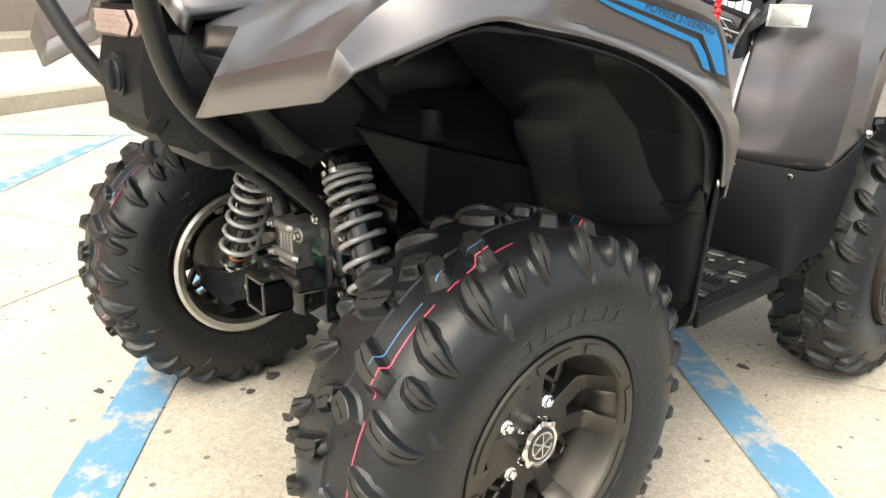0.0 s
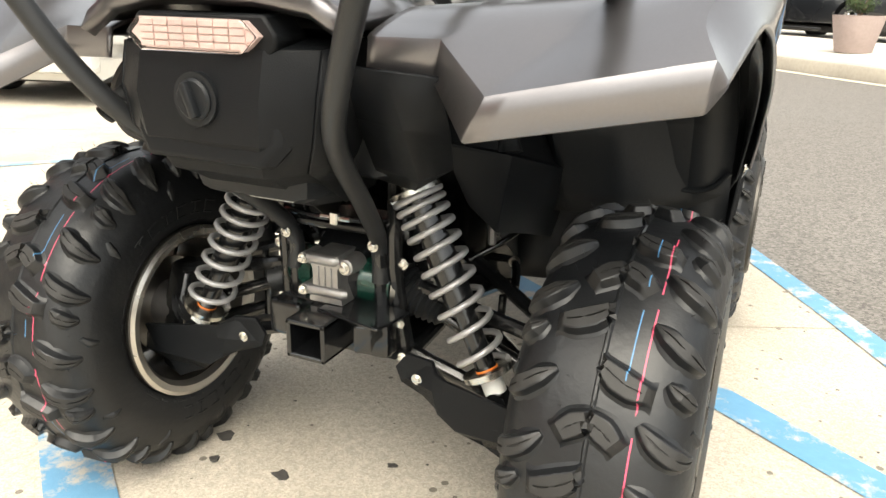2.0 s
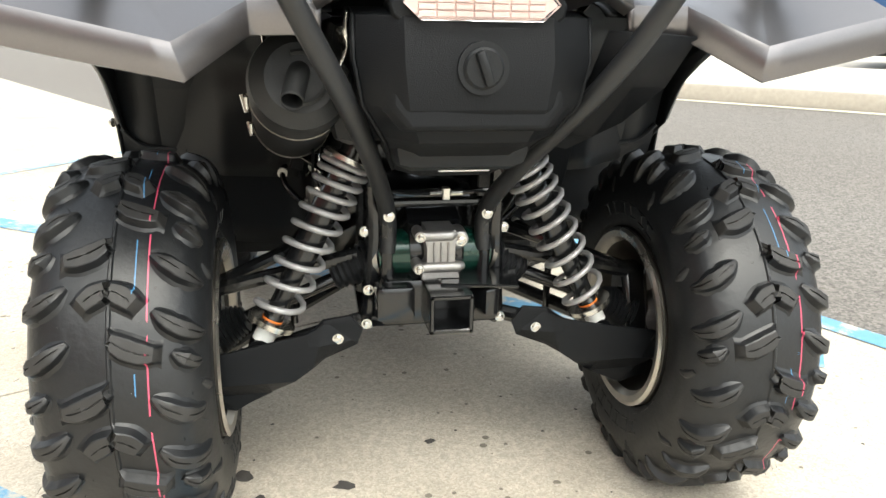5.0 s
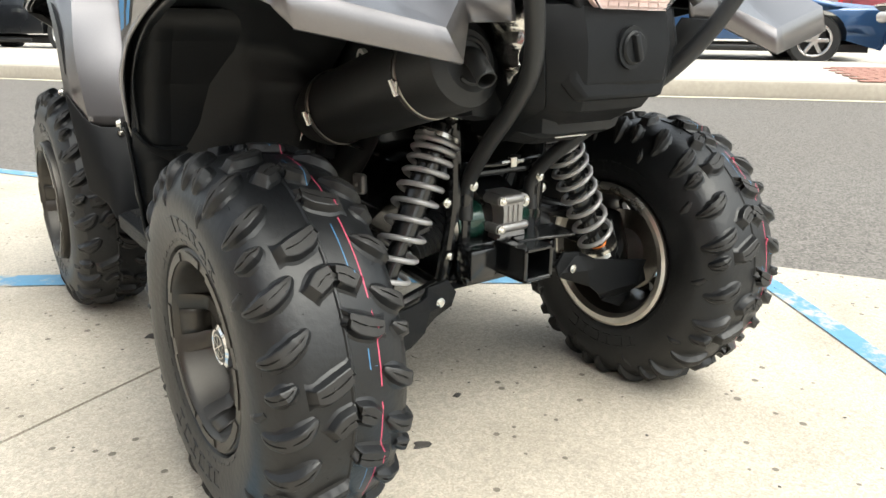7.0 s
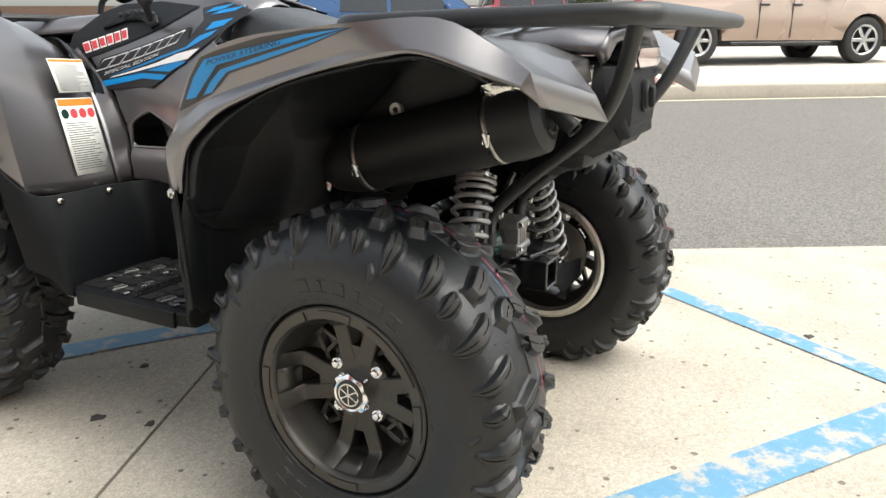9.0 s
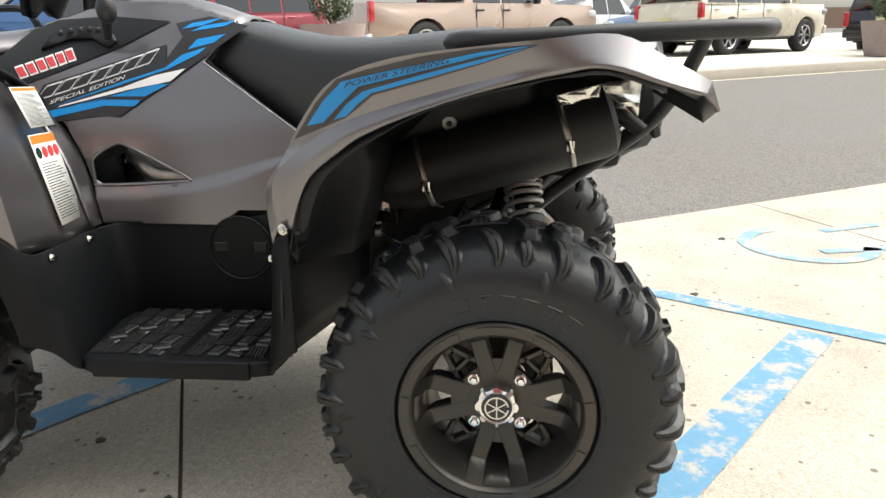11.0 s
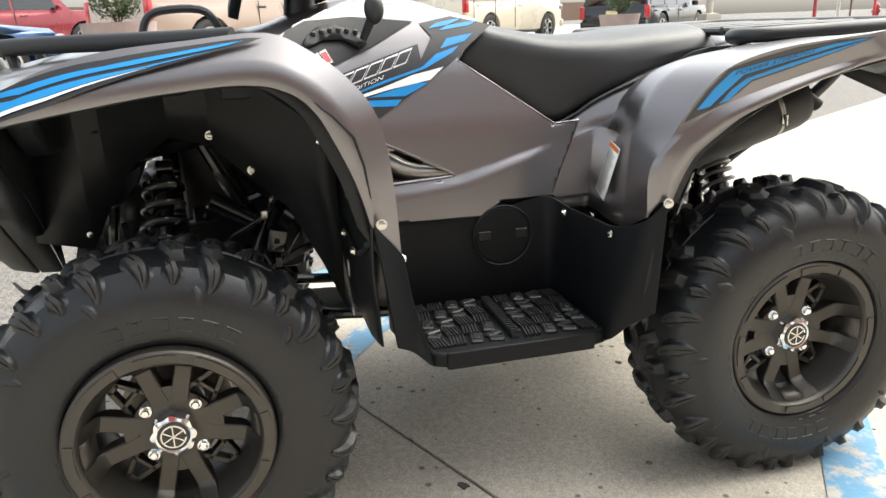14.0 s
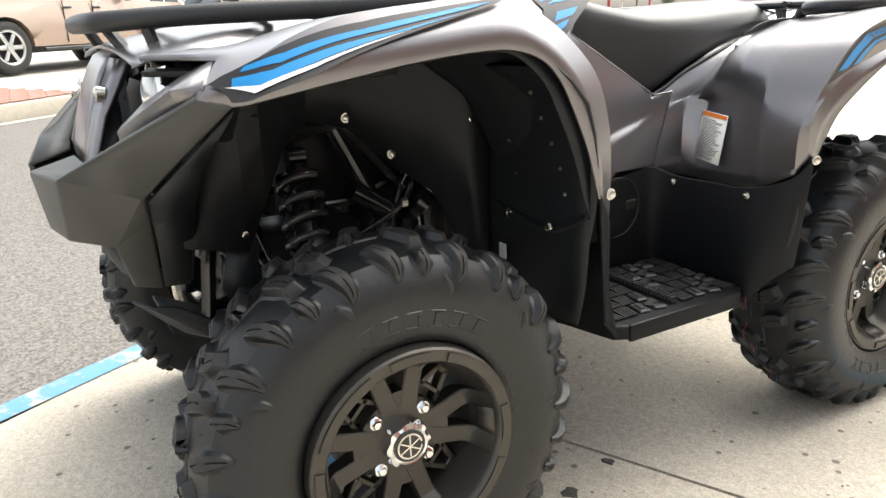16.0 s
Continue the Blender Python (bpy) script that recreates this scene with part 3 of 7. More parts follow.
    for k in range(steps):
        for sd, shift in ((1, 0.0), (-1, 0.0)):
            def put(curve, wide, high, f, blunt=True, slits=True):
                jig = .012 * math.sin(5.1 * k + 9 * f + sd)
                lug([(sd * x * k1, y) for x, y in curve], wide, high, (k + f + shift + jig) * pitch, blunt, slits)
            # the pair that meets at the parting line, and the longer curved lug between the pairs
            put([(.005, .000), (.022, .007), (.036, .018)], [.022, .027, .021], [h, h, h * .95], .00)
            put([(.007, .000), (.026, .012), (.046, .020), (.060, .022)], [.018, .027, .026, .019], [h, h, h, h * .9], .68 if sd > 0 else .34)
            # leaf-shaped shoulder lugs that taper down the sidewall
            lo, md, hi = (.02, .37, .72) if sd > 0 else (.20, .76, .47)
            put([(.060, -.012), (.078, .004), (.100, .016), (.122, .020), (.142, .016)], [.004, .018, .022, .015, .003], [h * .3, h, h, h * .62, h * .15], lo, False)
            put([(.056, -.006), (.074, .008), (.096, .022), (.116, .028), (.136, .026)], [.004, .018, .021, .014, .003], [h * .3, h, h, h * .6, h * .15], md, False)
            put([(.084, -.004), (.098, .006), (.114, .012), (.130, .010)], [.004, .017, .016, .003], [h * .3, h, h * .7, h * .15], hi, False)
            # thin moulded crescents low on the shoulder
            put([(.134, .000), (.150, .012), (.166, .014)], [.003, .009, .002], [h * .1, h * .24, h * .05], hi + .22, False, False)
    # raised sidewall blocks in place of lettering, and small bars nearer the rim
    def raised(s0, s1, a, b, top):
        sd = 1 if s0 > 0 else -1
        n = 3
        lo = [[at(x, a + (b - a) * i / n, -.0004) for i in range(n + 1)] for x in (s0, s1)]
        hi = [[at(x, a + (b - a) * (i + (.15 if i == 0 else -.15 if i == n else 0)) / n, top) for i in range(n + 1)] for x in (s0 + sd * .0012, s1 - sd * .0012)]
        grid(bm, [lo[0], hi[0], hi[1], lo[1]])
        bm.faces.new([bm.verts.new(p) for p in (lo[0][0], hi[0][0], hi[1][0], lo[1][0])])
        bm.faces.new([bm.verts.new(p) for p in (lo[0][-1], hi[0][-1], hi[1][-1], lo[1][-1])])

    for sd in (1, -1):
        for base in (0.9, 0.9 + math.pi):
            for i in range(6):
                a = base + i * .175
                raised(sd * (w + .060), sd * (w + .064), a, a + .12, .0011)
                raised(sd * (w + .084), sd * (w + .088), a, a + .12, .0011)
                raised(sd * (w + .064), sd * (w + .084), a + (.0 if i % 2 else .045), a + (.03 if i % 2 else .075), .0011)
        for i in range(44):
            a = i * .1428
            if i % 11 < 7:
                raised(sd * (w + .098), sd * (w + .104), a, a + .05 + .04 * (i % 3), .0006)
    random.seed(seed)
    for k in range(110):
        th, s = random.random() * 6.283, random.uniform(-w, w)
        a = Vector(at(s, th, h * 0.9))
        b = Vector(at(s + random.uniform(-0.003, 0.003), th + random.uniform(-0.006, 0.006), h + random.uniform(0.004, 0.009)))
        tube(bm, [a, b], [0.0005, 0.0002], 3)
    return bm


def settle(bm, hub_z):
    """Flattens the tyre where it stands on the ground."""
    for v in bm.verts:
        if v.co.z < -hub_z + 0.0005:
            v.co.z = -hub_z + 0.0005


def ring_piece(bm, r0, r1, a0, a1, x0, x1, n=6):
    """A block that follows a ring about the axle."""
    rows = []
    for i in range(n + 1):
        a = a0 + (a1 - a0) * i / n
        c, s = math.cos(a), math.sin(a)
        rows.append([(x0, r0 * c, r0 * s), (x1, r0 * c, r0 * s), (x1, r1 * c, r1 * s), (x0, r1 * c, r1 * s)])
    vs = grid(bm, rows, close=True)
    bm.faces.new(vs[0][::-1])
    bm.faces.new(vs[-1])


def polar(r, a, x):
    return (x, r * math.cos(a), r * math.sin(a))


def wheel(name, width, hub, turn, rubber, spin, seed, label, lip=0.096):
    """Rim (the wheel's own mesh) with tyre, raised lip arcs, spokes, cap and nuts under it. lip: where the flange lies outboard."""
    face = lip
    back = -width / 2 + 0.008
    R = 0.171
    d = face - 0.062
    bm = bmesh.new()
    revolve(bm, [(face - .006, R), (face, R - .001), (face + .003, R - .004), (face + .0025, R - .022), (face - .001, R - .0255), (face - .008, R - .028), (face - .030, R - .034), (face - .058, R - .040), (face - .066, R - .044), (back + 0.05, R - 0.044), (back, R - 0.022), (back - 0.003, R - 0.004), (back, R)], 96, closed=True)
    wheel_ob = part(name, bm, RIM, quad, label, 28)
    wheel_ob.location = hub
    wheel_ob.rotation_euler = (0, 0, radians(turn))
    tb = tyre_mesh(width, 0.311, 0.3255, 0.169, 10, seed, -1 if turn else 1)
    if spin:
        bmesh.ops.rotate(tb, verts=tb.verts, cent=(0, 0, 0), matrix=Matrix.Rotation(radians(spin), 3, "X"))
    settle(tb, hub[2])
    part("tyre", tb, rubber, wheel_ob, "black knobbly off-road tyre", 28).data.materials.append(SCUFFED[rubber])
    bm = bmesh.new()
    revolve(bm, [(back - 0.006, R + 0.001), (back - 0.010, R - 0.006), (back - 0.008, R - 0.018), (back + 0.004, R - 0.027), (back + 0.006, R - 0.024), (back, R - 0.004)], 64, closed=True)
    part("inner_lip", bm, LIP, wheel_ob, "bare metal inner rim edge")
    # spoked centre
    bm = bmesh.new()
    revolve(bm, [(d - 0.03, 0.0005), (d - 0.03, 0.060), (d - 0.004, 0.072), (d + 0.004, 0.070), (d + 0.008, 0.062), (d + 0.010, 0.046), (d + 0.010, 0.0005)], 48)
    part("wheel_centre", bm, RIM, wheel_ob)
    off = radians(90 + spin)
    for q in range(4):
        a = off + q * math.pi / 2
        bm = bmesh.new()
        for sd in (-1, 1):
            u = a + sd * .285
            lat = Vector(polar(1, u + math.pi / 2, 0))
            rows = []
            for r, x, hw, dp in ((.036, d + .009, .0165, .030), (.080, d + .0095, .0150, .030), (.112, d + .0085, .0148, .028), (.119, d + .0105, .0150, .024), (.1265, d + .0180, .0155, .020), (.1325, d + .0320, .0162, .014), (.1425, face - .0070, .0170, .006)):
                pt = Vector(polar(r, u, x))
                rows.append([pt - lat * hw - Vector((dp, 0, 0)), pt - lat * hw - Vector((.0022, 0, 0)), pt - lat * (hw - .0022), pt + lat * (hw - .0022), pt + lat * hw - Vector((.0022, 0, 0)), pt + lat * hw - Vector((dp, 0, 0))])
            vs = grid(bm, rows, close=True)
            bm.faces.new(vs[0][::-1]); bm.faces.new(vs[-1])
        ring_piece(bm, .034, .082, a - .30, a + .30, d - .02, d + .0085, 6)
        part("spoke", bm, RIM, wheel_ob, "", 24)
        # raised band on the barrel between the two blades of a pair
        bm = bmesh.new()
        rows = []
        for i in range(5):
            u = a - .17 + .34 * i / 4
            rows.append([polar(.1275, u, d + .004), polar(.1318, u, d + .030), polar(.1422, u, face - .008)])
        grid(bm, rows)
        thick(part("barrel_band", bm, RIM, wheel_ob), .0016, 0)
        # A-shaped strut with a window, set back between the pairs
        b = a + math.pi / 4
        bm = bmesh.new()
        def cross(r, t):
            return Vector(polar(r, b, d - .006)) + Vector(polar(1, b + math.pi / 2, 0)) * t
        for p0, p1, hw in ((cross(.066, -.026), cross(.124, -.008), .0048), (cross(.066, .026), cross(.124, .008), .0048), (cross(.088, -.022), cross(.088, .022), .0042), (cross(.122, -.011), cross(.122, .011), .0050)):
            tg = (p1 - p0).normalized()
            lat = tg.cross(Vector((1, 0, 0))) * hw
            rows = [[q2 - lat, q2 - lat * .7 + Vector((.002, 0, 0)), q2 + lat * .7 + Vector((.002, 0, 0)), q2 + lat, q2 + lat - Vector((.018, 0, 0)), q2 - lat - Vector((.018, 0, 0))] for q2 in (p0, p1)]
            vs = grid(bm, rows, close=True)
            bm.faces.new(vs[0][::-1]); bm.faces.new(vs[-1])
        part("strut", bm, RIM, wheel_ob)
        bm = bmesh.new()
        n = Vector(polar(0.058, b, d + 0.006))
        tube(bm, [n, n + Vector((.0030, 0, 0)), n + Vector((.0045, 0, 0))], [.0115, .0115, .0100], 20)
        tube(bm, [n + Vector((.002, 0, 0)), n + Vector((.0095, 0, 0)), n + Vector((.0115, 0, 0)), n + Vector((.0122, 0, 0))], [.0080, .0079, .0060, .0026], 6)
        part("lug_nut", bm, CHROME, wheel_ob, "chrome wheel nut", 30)
        # raised arcs on the flange
        for u0, u1, r0 in ((a - .20, a + .20, R - .021), (a + .40, a + 1.17, R - .0215)):
            bm = bmesh.new()
            ring_piece(bm, r0, R - .0075, u0, u1, face + .000, face + .0052, 10)
            part("lip_arc", bm, RIM, wheel_ob, "", 30)
    bm = bmesh.new()
    rows = []
    for x, s in ((d + 0.006, 0.95), (d + 0.022, 1.0), (d + 0.033, 0.93), (d + 0.036, 0.78), (d + 0.034, 0.70), (d + 0.0342, 0.02)):
        rows.append([polar(0.0385 * s * (1 + (0.060 * math.cos(8 * a) if s > 0.8 else 0)), a, x) for a in [2 * math.pi * i / 64 for i in range(64)]])
    grid(bm, rows, close=True)
    cap = part("centre_cap", bm, CHROME, wheel_ob, "chrome lobed centre cap")
    bm = bmesh.new()
    tube(bm, [(d + 0.0335, 0, 0), (d + 0.0352, 0, 0)], 0.0262, 32)
    part("emblem_disc", bm, DARKDEC, cap)
    bm = bmesh.new()
    ring_piece(bm, 0.0185, 0.0215, 0, 2 * math.pi - 0.001, d + 0.034, d + 0.0360, 32)
    for i in range(3):
        a = math.pi / 2 + i * math.pi / 3
        tube(bm, [Vector(polar(-.020, a, d + .0356)), Vector(polar(.020, a, d + .0356))], .0017, 4)
    bmesh.ops.remove_doubles(bm, verts=bm.verts, dist=.0004)
    part("emblem", bm, ZINC, cap)
    # brake disc and hub behind the spokes
    bm = bmesh.new()
    revolve(bm, [(d - 0.085, 0.052), (d - 0.085, 0.098), (d - 0.081, 0.098), (d - 0.081, 0.052)], 40, closed=True)
    for i in range(14):
        c = Vector(polar(0.080 + 0.008 * (i % 2), i * 0.449, d - 0.0855))
        tube(bm, [c, c + Vector((0.005, 0, 0))], 0.005, 8)
    part("brake_disc", bm, STEEL, wheel_ob, "drilled steel brake disc")
    bm = bmesh.new()
    revolve(bm, [(d - 0.14, 0.0005), (d - 0.14, 0.036), (d - 0.10, 0.045), (d - 0.07, 0.05), (d - 0.03, 0.05), (d - 0.03, 0.0005)], 28)
    part("hub", bm, ALU, wheel_ob)
    return wheel_ob


wheel("wheel", 0.236, (0.488, 0.017, 0.308), 0, RUBBER_R, 8, 1, "rear wheel with bronze-grey alloy rim", 0.106)
wheel("wheel", 0.240, (-0.477, 0.018, 0.313), 180, RUBBER_L, 0, 2, "rear wheel with bronze-grey alloy rim", 0.104)
wheel("wheel", 0.205, (0.502, 1.268, 0.314), 0, RUBBER_F, 20, 3, "front wheel with bronze-grey alloy rim", 0.108)
wheel("wheel", 0.205, (-0.493, 1.268, 0.316), 180, RUBBER_F, 2, 4, "front wheel with bronze-grey alloy rim", 0.110)

# fenders: nets from the outer lower edge (A) over the crest to the inner edge
REAR_FORE = [  # lower edge, side crease, crest, brow, outer and inner edge of the label pocket, ridge, joint
    [(0.585, 0.348, 0.638), (0.583, 0.370, 0.640), (0.570, 0.388, 0.610), (0.492, 0.396, 0.570), (0.380, 0.375, 0.560), (0.296, 0.361, 0.560), (0.250, 0.357, 0.558), (.230, .456, .556)],
    [(0.591, 0.334, 0.680), (0.586, 0.374, 0.715), (0.574, 0.390, 0.700), (0.486, 0.386, 0.705), (0.372, 0.336, 0.708), (0.270, 0.301, 0.708), (0.237, 0.340, 0.715), (.224, .424, .680)],
    [(0.596, 0.310, 0.725), (0.586, 0.340, 0.756), (0.579, 0.353, 0.757), (0.476, 0.371, 0.765), (0.382, 0.340, 0.755), (0.285, 0.306, 0.738), (0.234, 0.323, 0.738), (.216, .406, .720)],
    [(0.600, 0.265, 0.762), (0.585, 0.296, 0.789), (0.586, 0.318, 0.814), (0.470, 0.340, 0.820), (0.385, 0.337, 0.808), (0.310, 0.319, 0.792), (0.244, 0.283, 0.768), (.206, .388, .752)],
    [(.602, .215, .794), (.586, .248, .812), (.597, .262, .874), (.470, .285, .870), (.385, .286, .860), (.315, .270, .846), (.242, .240, .806), (.216, .300, .806)],
    [(.602, .120, .831), (.586, .150, .841), (.601, .165, .905), (.470, .190, .899), (.385, .200, .887), (.315, .196, .872), (.246, .172, .846), (.214, .200, .850)],
    [(.600, .020, .859), (.590, .040, .868), (.602, .035, .919), (.470, .065, .914), (.385, .085, .902), (.315, .092, .893), (.250, .090, .877), (.214, .112, .870)],
]
REAR_AFT = [
    [(.595, -.080, .877), (.600, -.040, .925), (.440, -.035, .917), (.300, -.020, .905), (.210, -.020, .893)],
    [(.589, -.145, .884), (.562, -.160, .931), (.440, -.165, .906), (.310, -.160, .900), (.200, -.160, .895)],
    [(.580, -.235, .858), (.544, -.240, .894), (.394, -.262, .853), (.300, -.235, .874), (.192, -.230, .877)],
    [(.573, -.290, .842), (.562, -.300, .861), (.362, -.329, .819), (.282, -.258, .866), (.194, -.262, .866)],
    [(.572, -.294, .838), (.558, -.316, .817), (.348, -.347, .777), (.279, -.268, .826), (.196, -.270, .828)],
]


def widen(row):
    """Adds the side crease and the pocket's columns to a row of the plain tail."""
    a, k, m, n, e = [Vector(p) for p in row]
    return [tuple(p) for p in (a, a.lerp(k, .25), k, m, m.lerp(n, .4), m.lerp(n, .75), n, e)]


REAR_AFT = [widen(r) for r in REAR_AFT]
REAR = REAR_FORE + REAR_AFT
FRONT_AFT = [
    [(.586, .908, .652), (.548, .854, .578), (.440, .850, .568), (.380, .853, .567), (.315, .862, .566)],
    [(.584, .930, .728), (.560, .864, .722), (.456, .872, .712), (.394, .886, .704), (.312, .895, .690)],
    [(.582, .960, .797), (.552, .882, .825), (.450, .911, .815), (.385, .921, .785), (.306, .930, .765)],
    [(.581, .984, .842), (.538, .925, .890), (.440, .950, .880), (.375, .957, .845), (.300, .960, .822)],
    [(.580, 1.022, .876), (.530, .985, .937), (.435, 1.000, .928), (.365, 1.002, .893), (.295, 1.010, .862)],
    [(.580, 1.090, .891), (.527, 1.048, .965), (.430, 1.060, .957), (.355, 1.068, .928), (.290, 1.080, .893)],
]
FRONT_FORE = [
    [(.580, 1.210, .884), (.527, 1.165, .958), (.430, 1.175, .952), (.355, 1.180, .940), (.285, 1.185, .918)],
    [(.578, 1.335, .866), (.532, 1.290, .946), (.432, 1.300, .942), (.355, 1.305, .935), (.275, 1.310, .925)],
    [(.573, 1.420, .852), (.542, 1.372, .924), (.440, 1.390, .922), (.370, 1.400, .915), (.300, 1.410, .905)],
    [(.562, 1.464, .845), (.550, 1.440, .892), (.500, 1.448, .907), (.440, 1.488, .908), (.380, 1.528, .907)],
    [(.552, 1.506, .856), (.545, 1.500, .868), (.505, 1.466, .897), (.445, 1.496, .897), (.385, 1.536, .897)],
]
FRONT = FRONT_AFT + FRONT_FORE


def side(p, s, shift=0.0):
    return (s * p[0] + shift, p[1], p[2])


def crisp_rows(rows, n=4):
    """Rounds along the fender only, so that the creases that run along it stay."""
    cols = [smooth_path([r[j] for r in rows], n) for j in range(len(rows[0]))]
    out = []
    for i in range(len(cols[0])):
        row = []
        for j in range(len(cols) - 1):
            a, b = cols[j][i], cols[j + 1][i]
            row += [a, a.lerp(b, 0.12), a.lerp(b, 0.5), a.lerp(b, 0.88)] if j else [a, a.lerp(b, 0.5), a.lerp(b, 0.93)]
        row.append(cols[-1][i])
        out.append(row)
    return out


def fender(name, net, s, label, liner_from=0, crease=8):
    sh = (.012 if s > 0 else .006) if net is REAR else 0.0
    bm = bmesh.new()
    body = crisp_rows([[side(p, s, sh) for p in row] for row in net[:-1]]) if net is REAR else crisp_rows([[side(p, s, sh) for p in row] for row in net])
    if net is REAR:
        last = []
        a = [Vector(side(p, s, sh)) for p in net[-1]]
        for j in range(len(a) - 1):
            u, v = a[j], a[j + 1]
            last += [u, u.lerp(v, 0.12), u.lerp(v, 0.5), u.lerp(v, 0.88)] if j else [u, u.lerp(v, 0.5), u.lerp(v, 0.93)]
        last.append(a[-1])
        body.append(last)
    grid(bm, body)
    ob = thick(part(name, bm, GREY, quad, label, 28), 0.005, 1.0 if s > 0 else -1.0)
    ob.data.materials.append(INNER)
    ob.modifiers[0].material_offset = 1
    # dark inside skin
    bm = bmesh.new()
    rows = crisp_rows([[side((p[0] - (0.012 if net is REAR and j not in (3, 4, 5) or j == 0 else 0.0), p[1] + (-0.022 if net is REAR else 0.022) * (1 if i < 5 else 0.0) - (0.05 if net is REAR and i < 6 and 4 <= j <= 6 else 0.0), p[2] - (0.003 if j == 0 else 0.020)), s, sh) for j, p in enumerate(row)] for i, row in enumerate(net[:-2] if net is REAR else net)], 3)
    grid(bm, rows)
    thick(part("fender_liner", bm, INNER, quad, "black inner fender skin", 40), 0.003)
    return ob


REAR_SKIN = {}
for s in (1, -1):
    REAR_SKIN[s] = fender("rear_fender", REAR, s, "matte grey rear fender")
    fender("front_fender", FRONT, s, "matte grey front fender")

# side panels with the opening, seat, tank cover
PX = [(0.34, .255), (0.55, .243), (0.60, .238), (0.75, .218), (0.89, .178), (0.96, .135), (1.03, .075)]


def raw_x(z):
    for (z0, x0), (z1, x1) in zip(PX, PX[1:]):
        if z <= z1:
            return x0 + (x1 - x0) * (z - z0) / (z1 - z0)
    return PX[-1][1]


def panel_x(z):
    return sum(raw_x(z + d) for d in (-.024, -.012, 0, .012, .024)) / 5


def along(line, a):
    """Height of a broken line of (y, z) at y."""
    for (y0, z0), (y1, z1) in zip(line, line[1:]):
        if a <= y1:
            return z0 + (z1 - z0) * (a - y0) / (y1 - y0)
    return line[-1][1]


RIDGE_TOP = [(.40, .722), (.457, .704), (.577, .672), (.664, .655), (.88, .648), (1.1, .648)]
RIDGE_LOW = [(.40, .712), (.453, .692), (.651, .628), (.754, .614), (.87, .611), (1.1, .611)]


def ridge(a, b):
    """The lower part of the panel stands out below a slanting ledge."""
    t, l = along(RIDGE_TOP, a), along(RIDGE_LOW, a)
    k = 1.0 if b < l else 0.0 if b > t else (t - b) / (t - l)
    k = k * k * (3 - 2 * k)
    return 0.010 * k * min(1.0, max(0.0, (a - .42) / .10))


def on_panel(s, out=0.0):
    def place(a, b):
        bulge = 0.05 * min(1.4, max(0.0, (a - 0.80) / 0.2)) ** 2
        return (s * (panel_x(b) + out + bulge + ridge(a, b)), a, b)
    return place


PANEL = [(.865, .566), (.610, .560), (.565, .592), (.448, .590), (.372, .752), (.432, .748), (.640, .892), (.578, .972), (.705, 1.012), (.86, 1.022),
         (.985, .975), (1.03, .90), (.985, .835), (.93, .77), (.895, .69)]
HOLE = [(.883, .697), (.872, .710), (.834, .729), (.810, .726), (.720, .681), (.675, .656), (.690, .651), (.866, .645), (.880, .656)]
for s in (1, -1):
    bm = bmesh.new()
    cut_plate(bm, PANEL, on_panel(s), .012, .006, [HOLE])
    panel = thick(part("side_panel", bm, GREY, quad, "matte grey side panel with an opening", 40), 0.006, 1.0 if s > 0 else -1.0)
    bm = bmesh.new()
    tube(bm, [on_panel(s, .0056)(p[0], p[1]) for p in [Vector(u).lerp(Vector(v), f / 6) for u, v in (((.374, .752), (.432, .748)), ((.432, .748), (.640, .892)), ((.640, .892), (.580, .970))) for f in range(6)]], .0024, 6)
    part("panel_edge", bm, GREY, panel, angle=60)
    # rim of the opening
    bm = bmesh.new()
    tube(bm, smooth_path([on_panel(s, .006)(a, b) for a, b in HOLE + HOLE[:1]], 3), .0035, 6)
    part("opening_rim", bm, GREY, panel, angle=60)
    # grey face between the front fender and the panel
    bm = bmesh.new()
    rows = []
    for p, q in (((.315, .862, .566), (.868, .566)), ((.312, .895, .690), (.900, .690)), ((.306, .930, .765), (.938, .770)), ((.300, .960, .822), (.990, .835)), ((.295, 1.010, .862), (1.030, .885))):
        u, v = Vector((s * p[0], p[1], p[2])), Vector(on_panel(s, -.004)(*q))
        rows.append([u, u.lerp(v, .45) + Vector((0, .004, 0)), u.lerp(v, .93) + Vector((0, .006, 0))])
    grid(bm, fine_rows(rows, 3, 2))
    thick(part("inner_fender_face", bm, GREY, quad, "matte grey inner face of the front fender", 50), .004)

SEAT = [  # y, half width, crown z, edge z, bottom z
    (.652, .120, .908, .903, .885), (.628, .135, .945, .940, .872), (.580, .145, .970, .964, .838), (.520, .155, .957, .951, .800), (.430, .178, .938, .931, .745),
    (.340, .195, .931, .924, .790), (.260, .205, .932, .924, .826), (.160, .208, .940, .932, .858), (.075, .205, .946, .938, .872), (.034, .202, .945, .937, .866), (.022, .200, .934, .926, .864), (.000, .194, .903, .896, .862), (-.022, .186, .876, .872, .860), (-.030, .178, .866, .864, .858)]
bm = bmesh.new()
rows = []
for y, w, zc, ze, zb in SEAT:
    half = [(w * 0.0, zc + 0.004), (w * 0.45, zc + 0.003), (w * 0.78, ze), (w * 0.93, ze - 0.014), (w * 1.0, ze - 0.045 if ze - zb > 0.09 else (ze + zb) / 2), (w * 1.03, zb + 0.02 if ze - zb > 0.06 else zb + 0.006), (w * 1.0, zb)]
    rows.append([(-x, y, z) for x, z in half[::-1]] + [(x, y, z) for x, z in half[1:]])
fr = fine_rows([[Vector(p) for p in r] for r in rows], 4, 2)
vs = grid(bm, fr)
bm.faces.new(vs[0][::-1]); bm.faces.new(vs[-1])
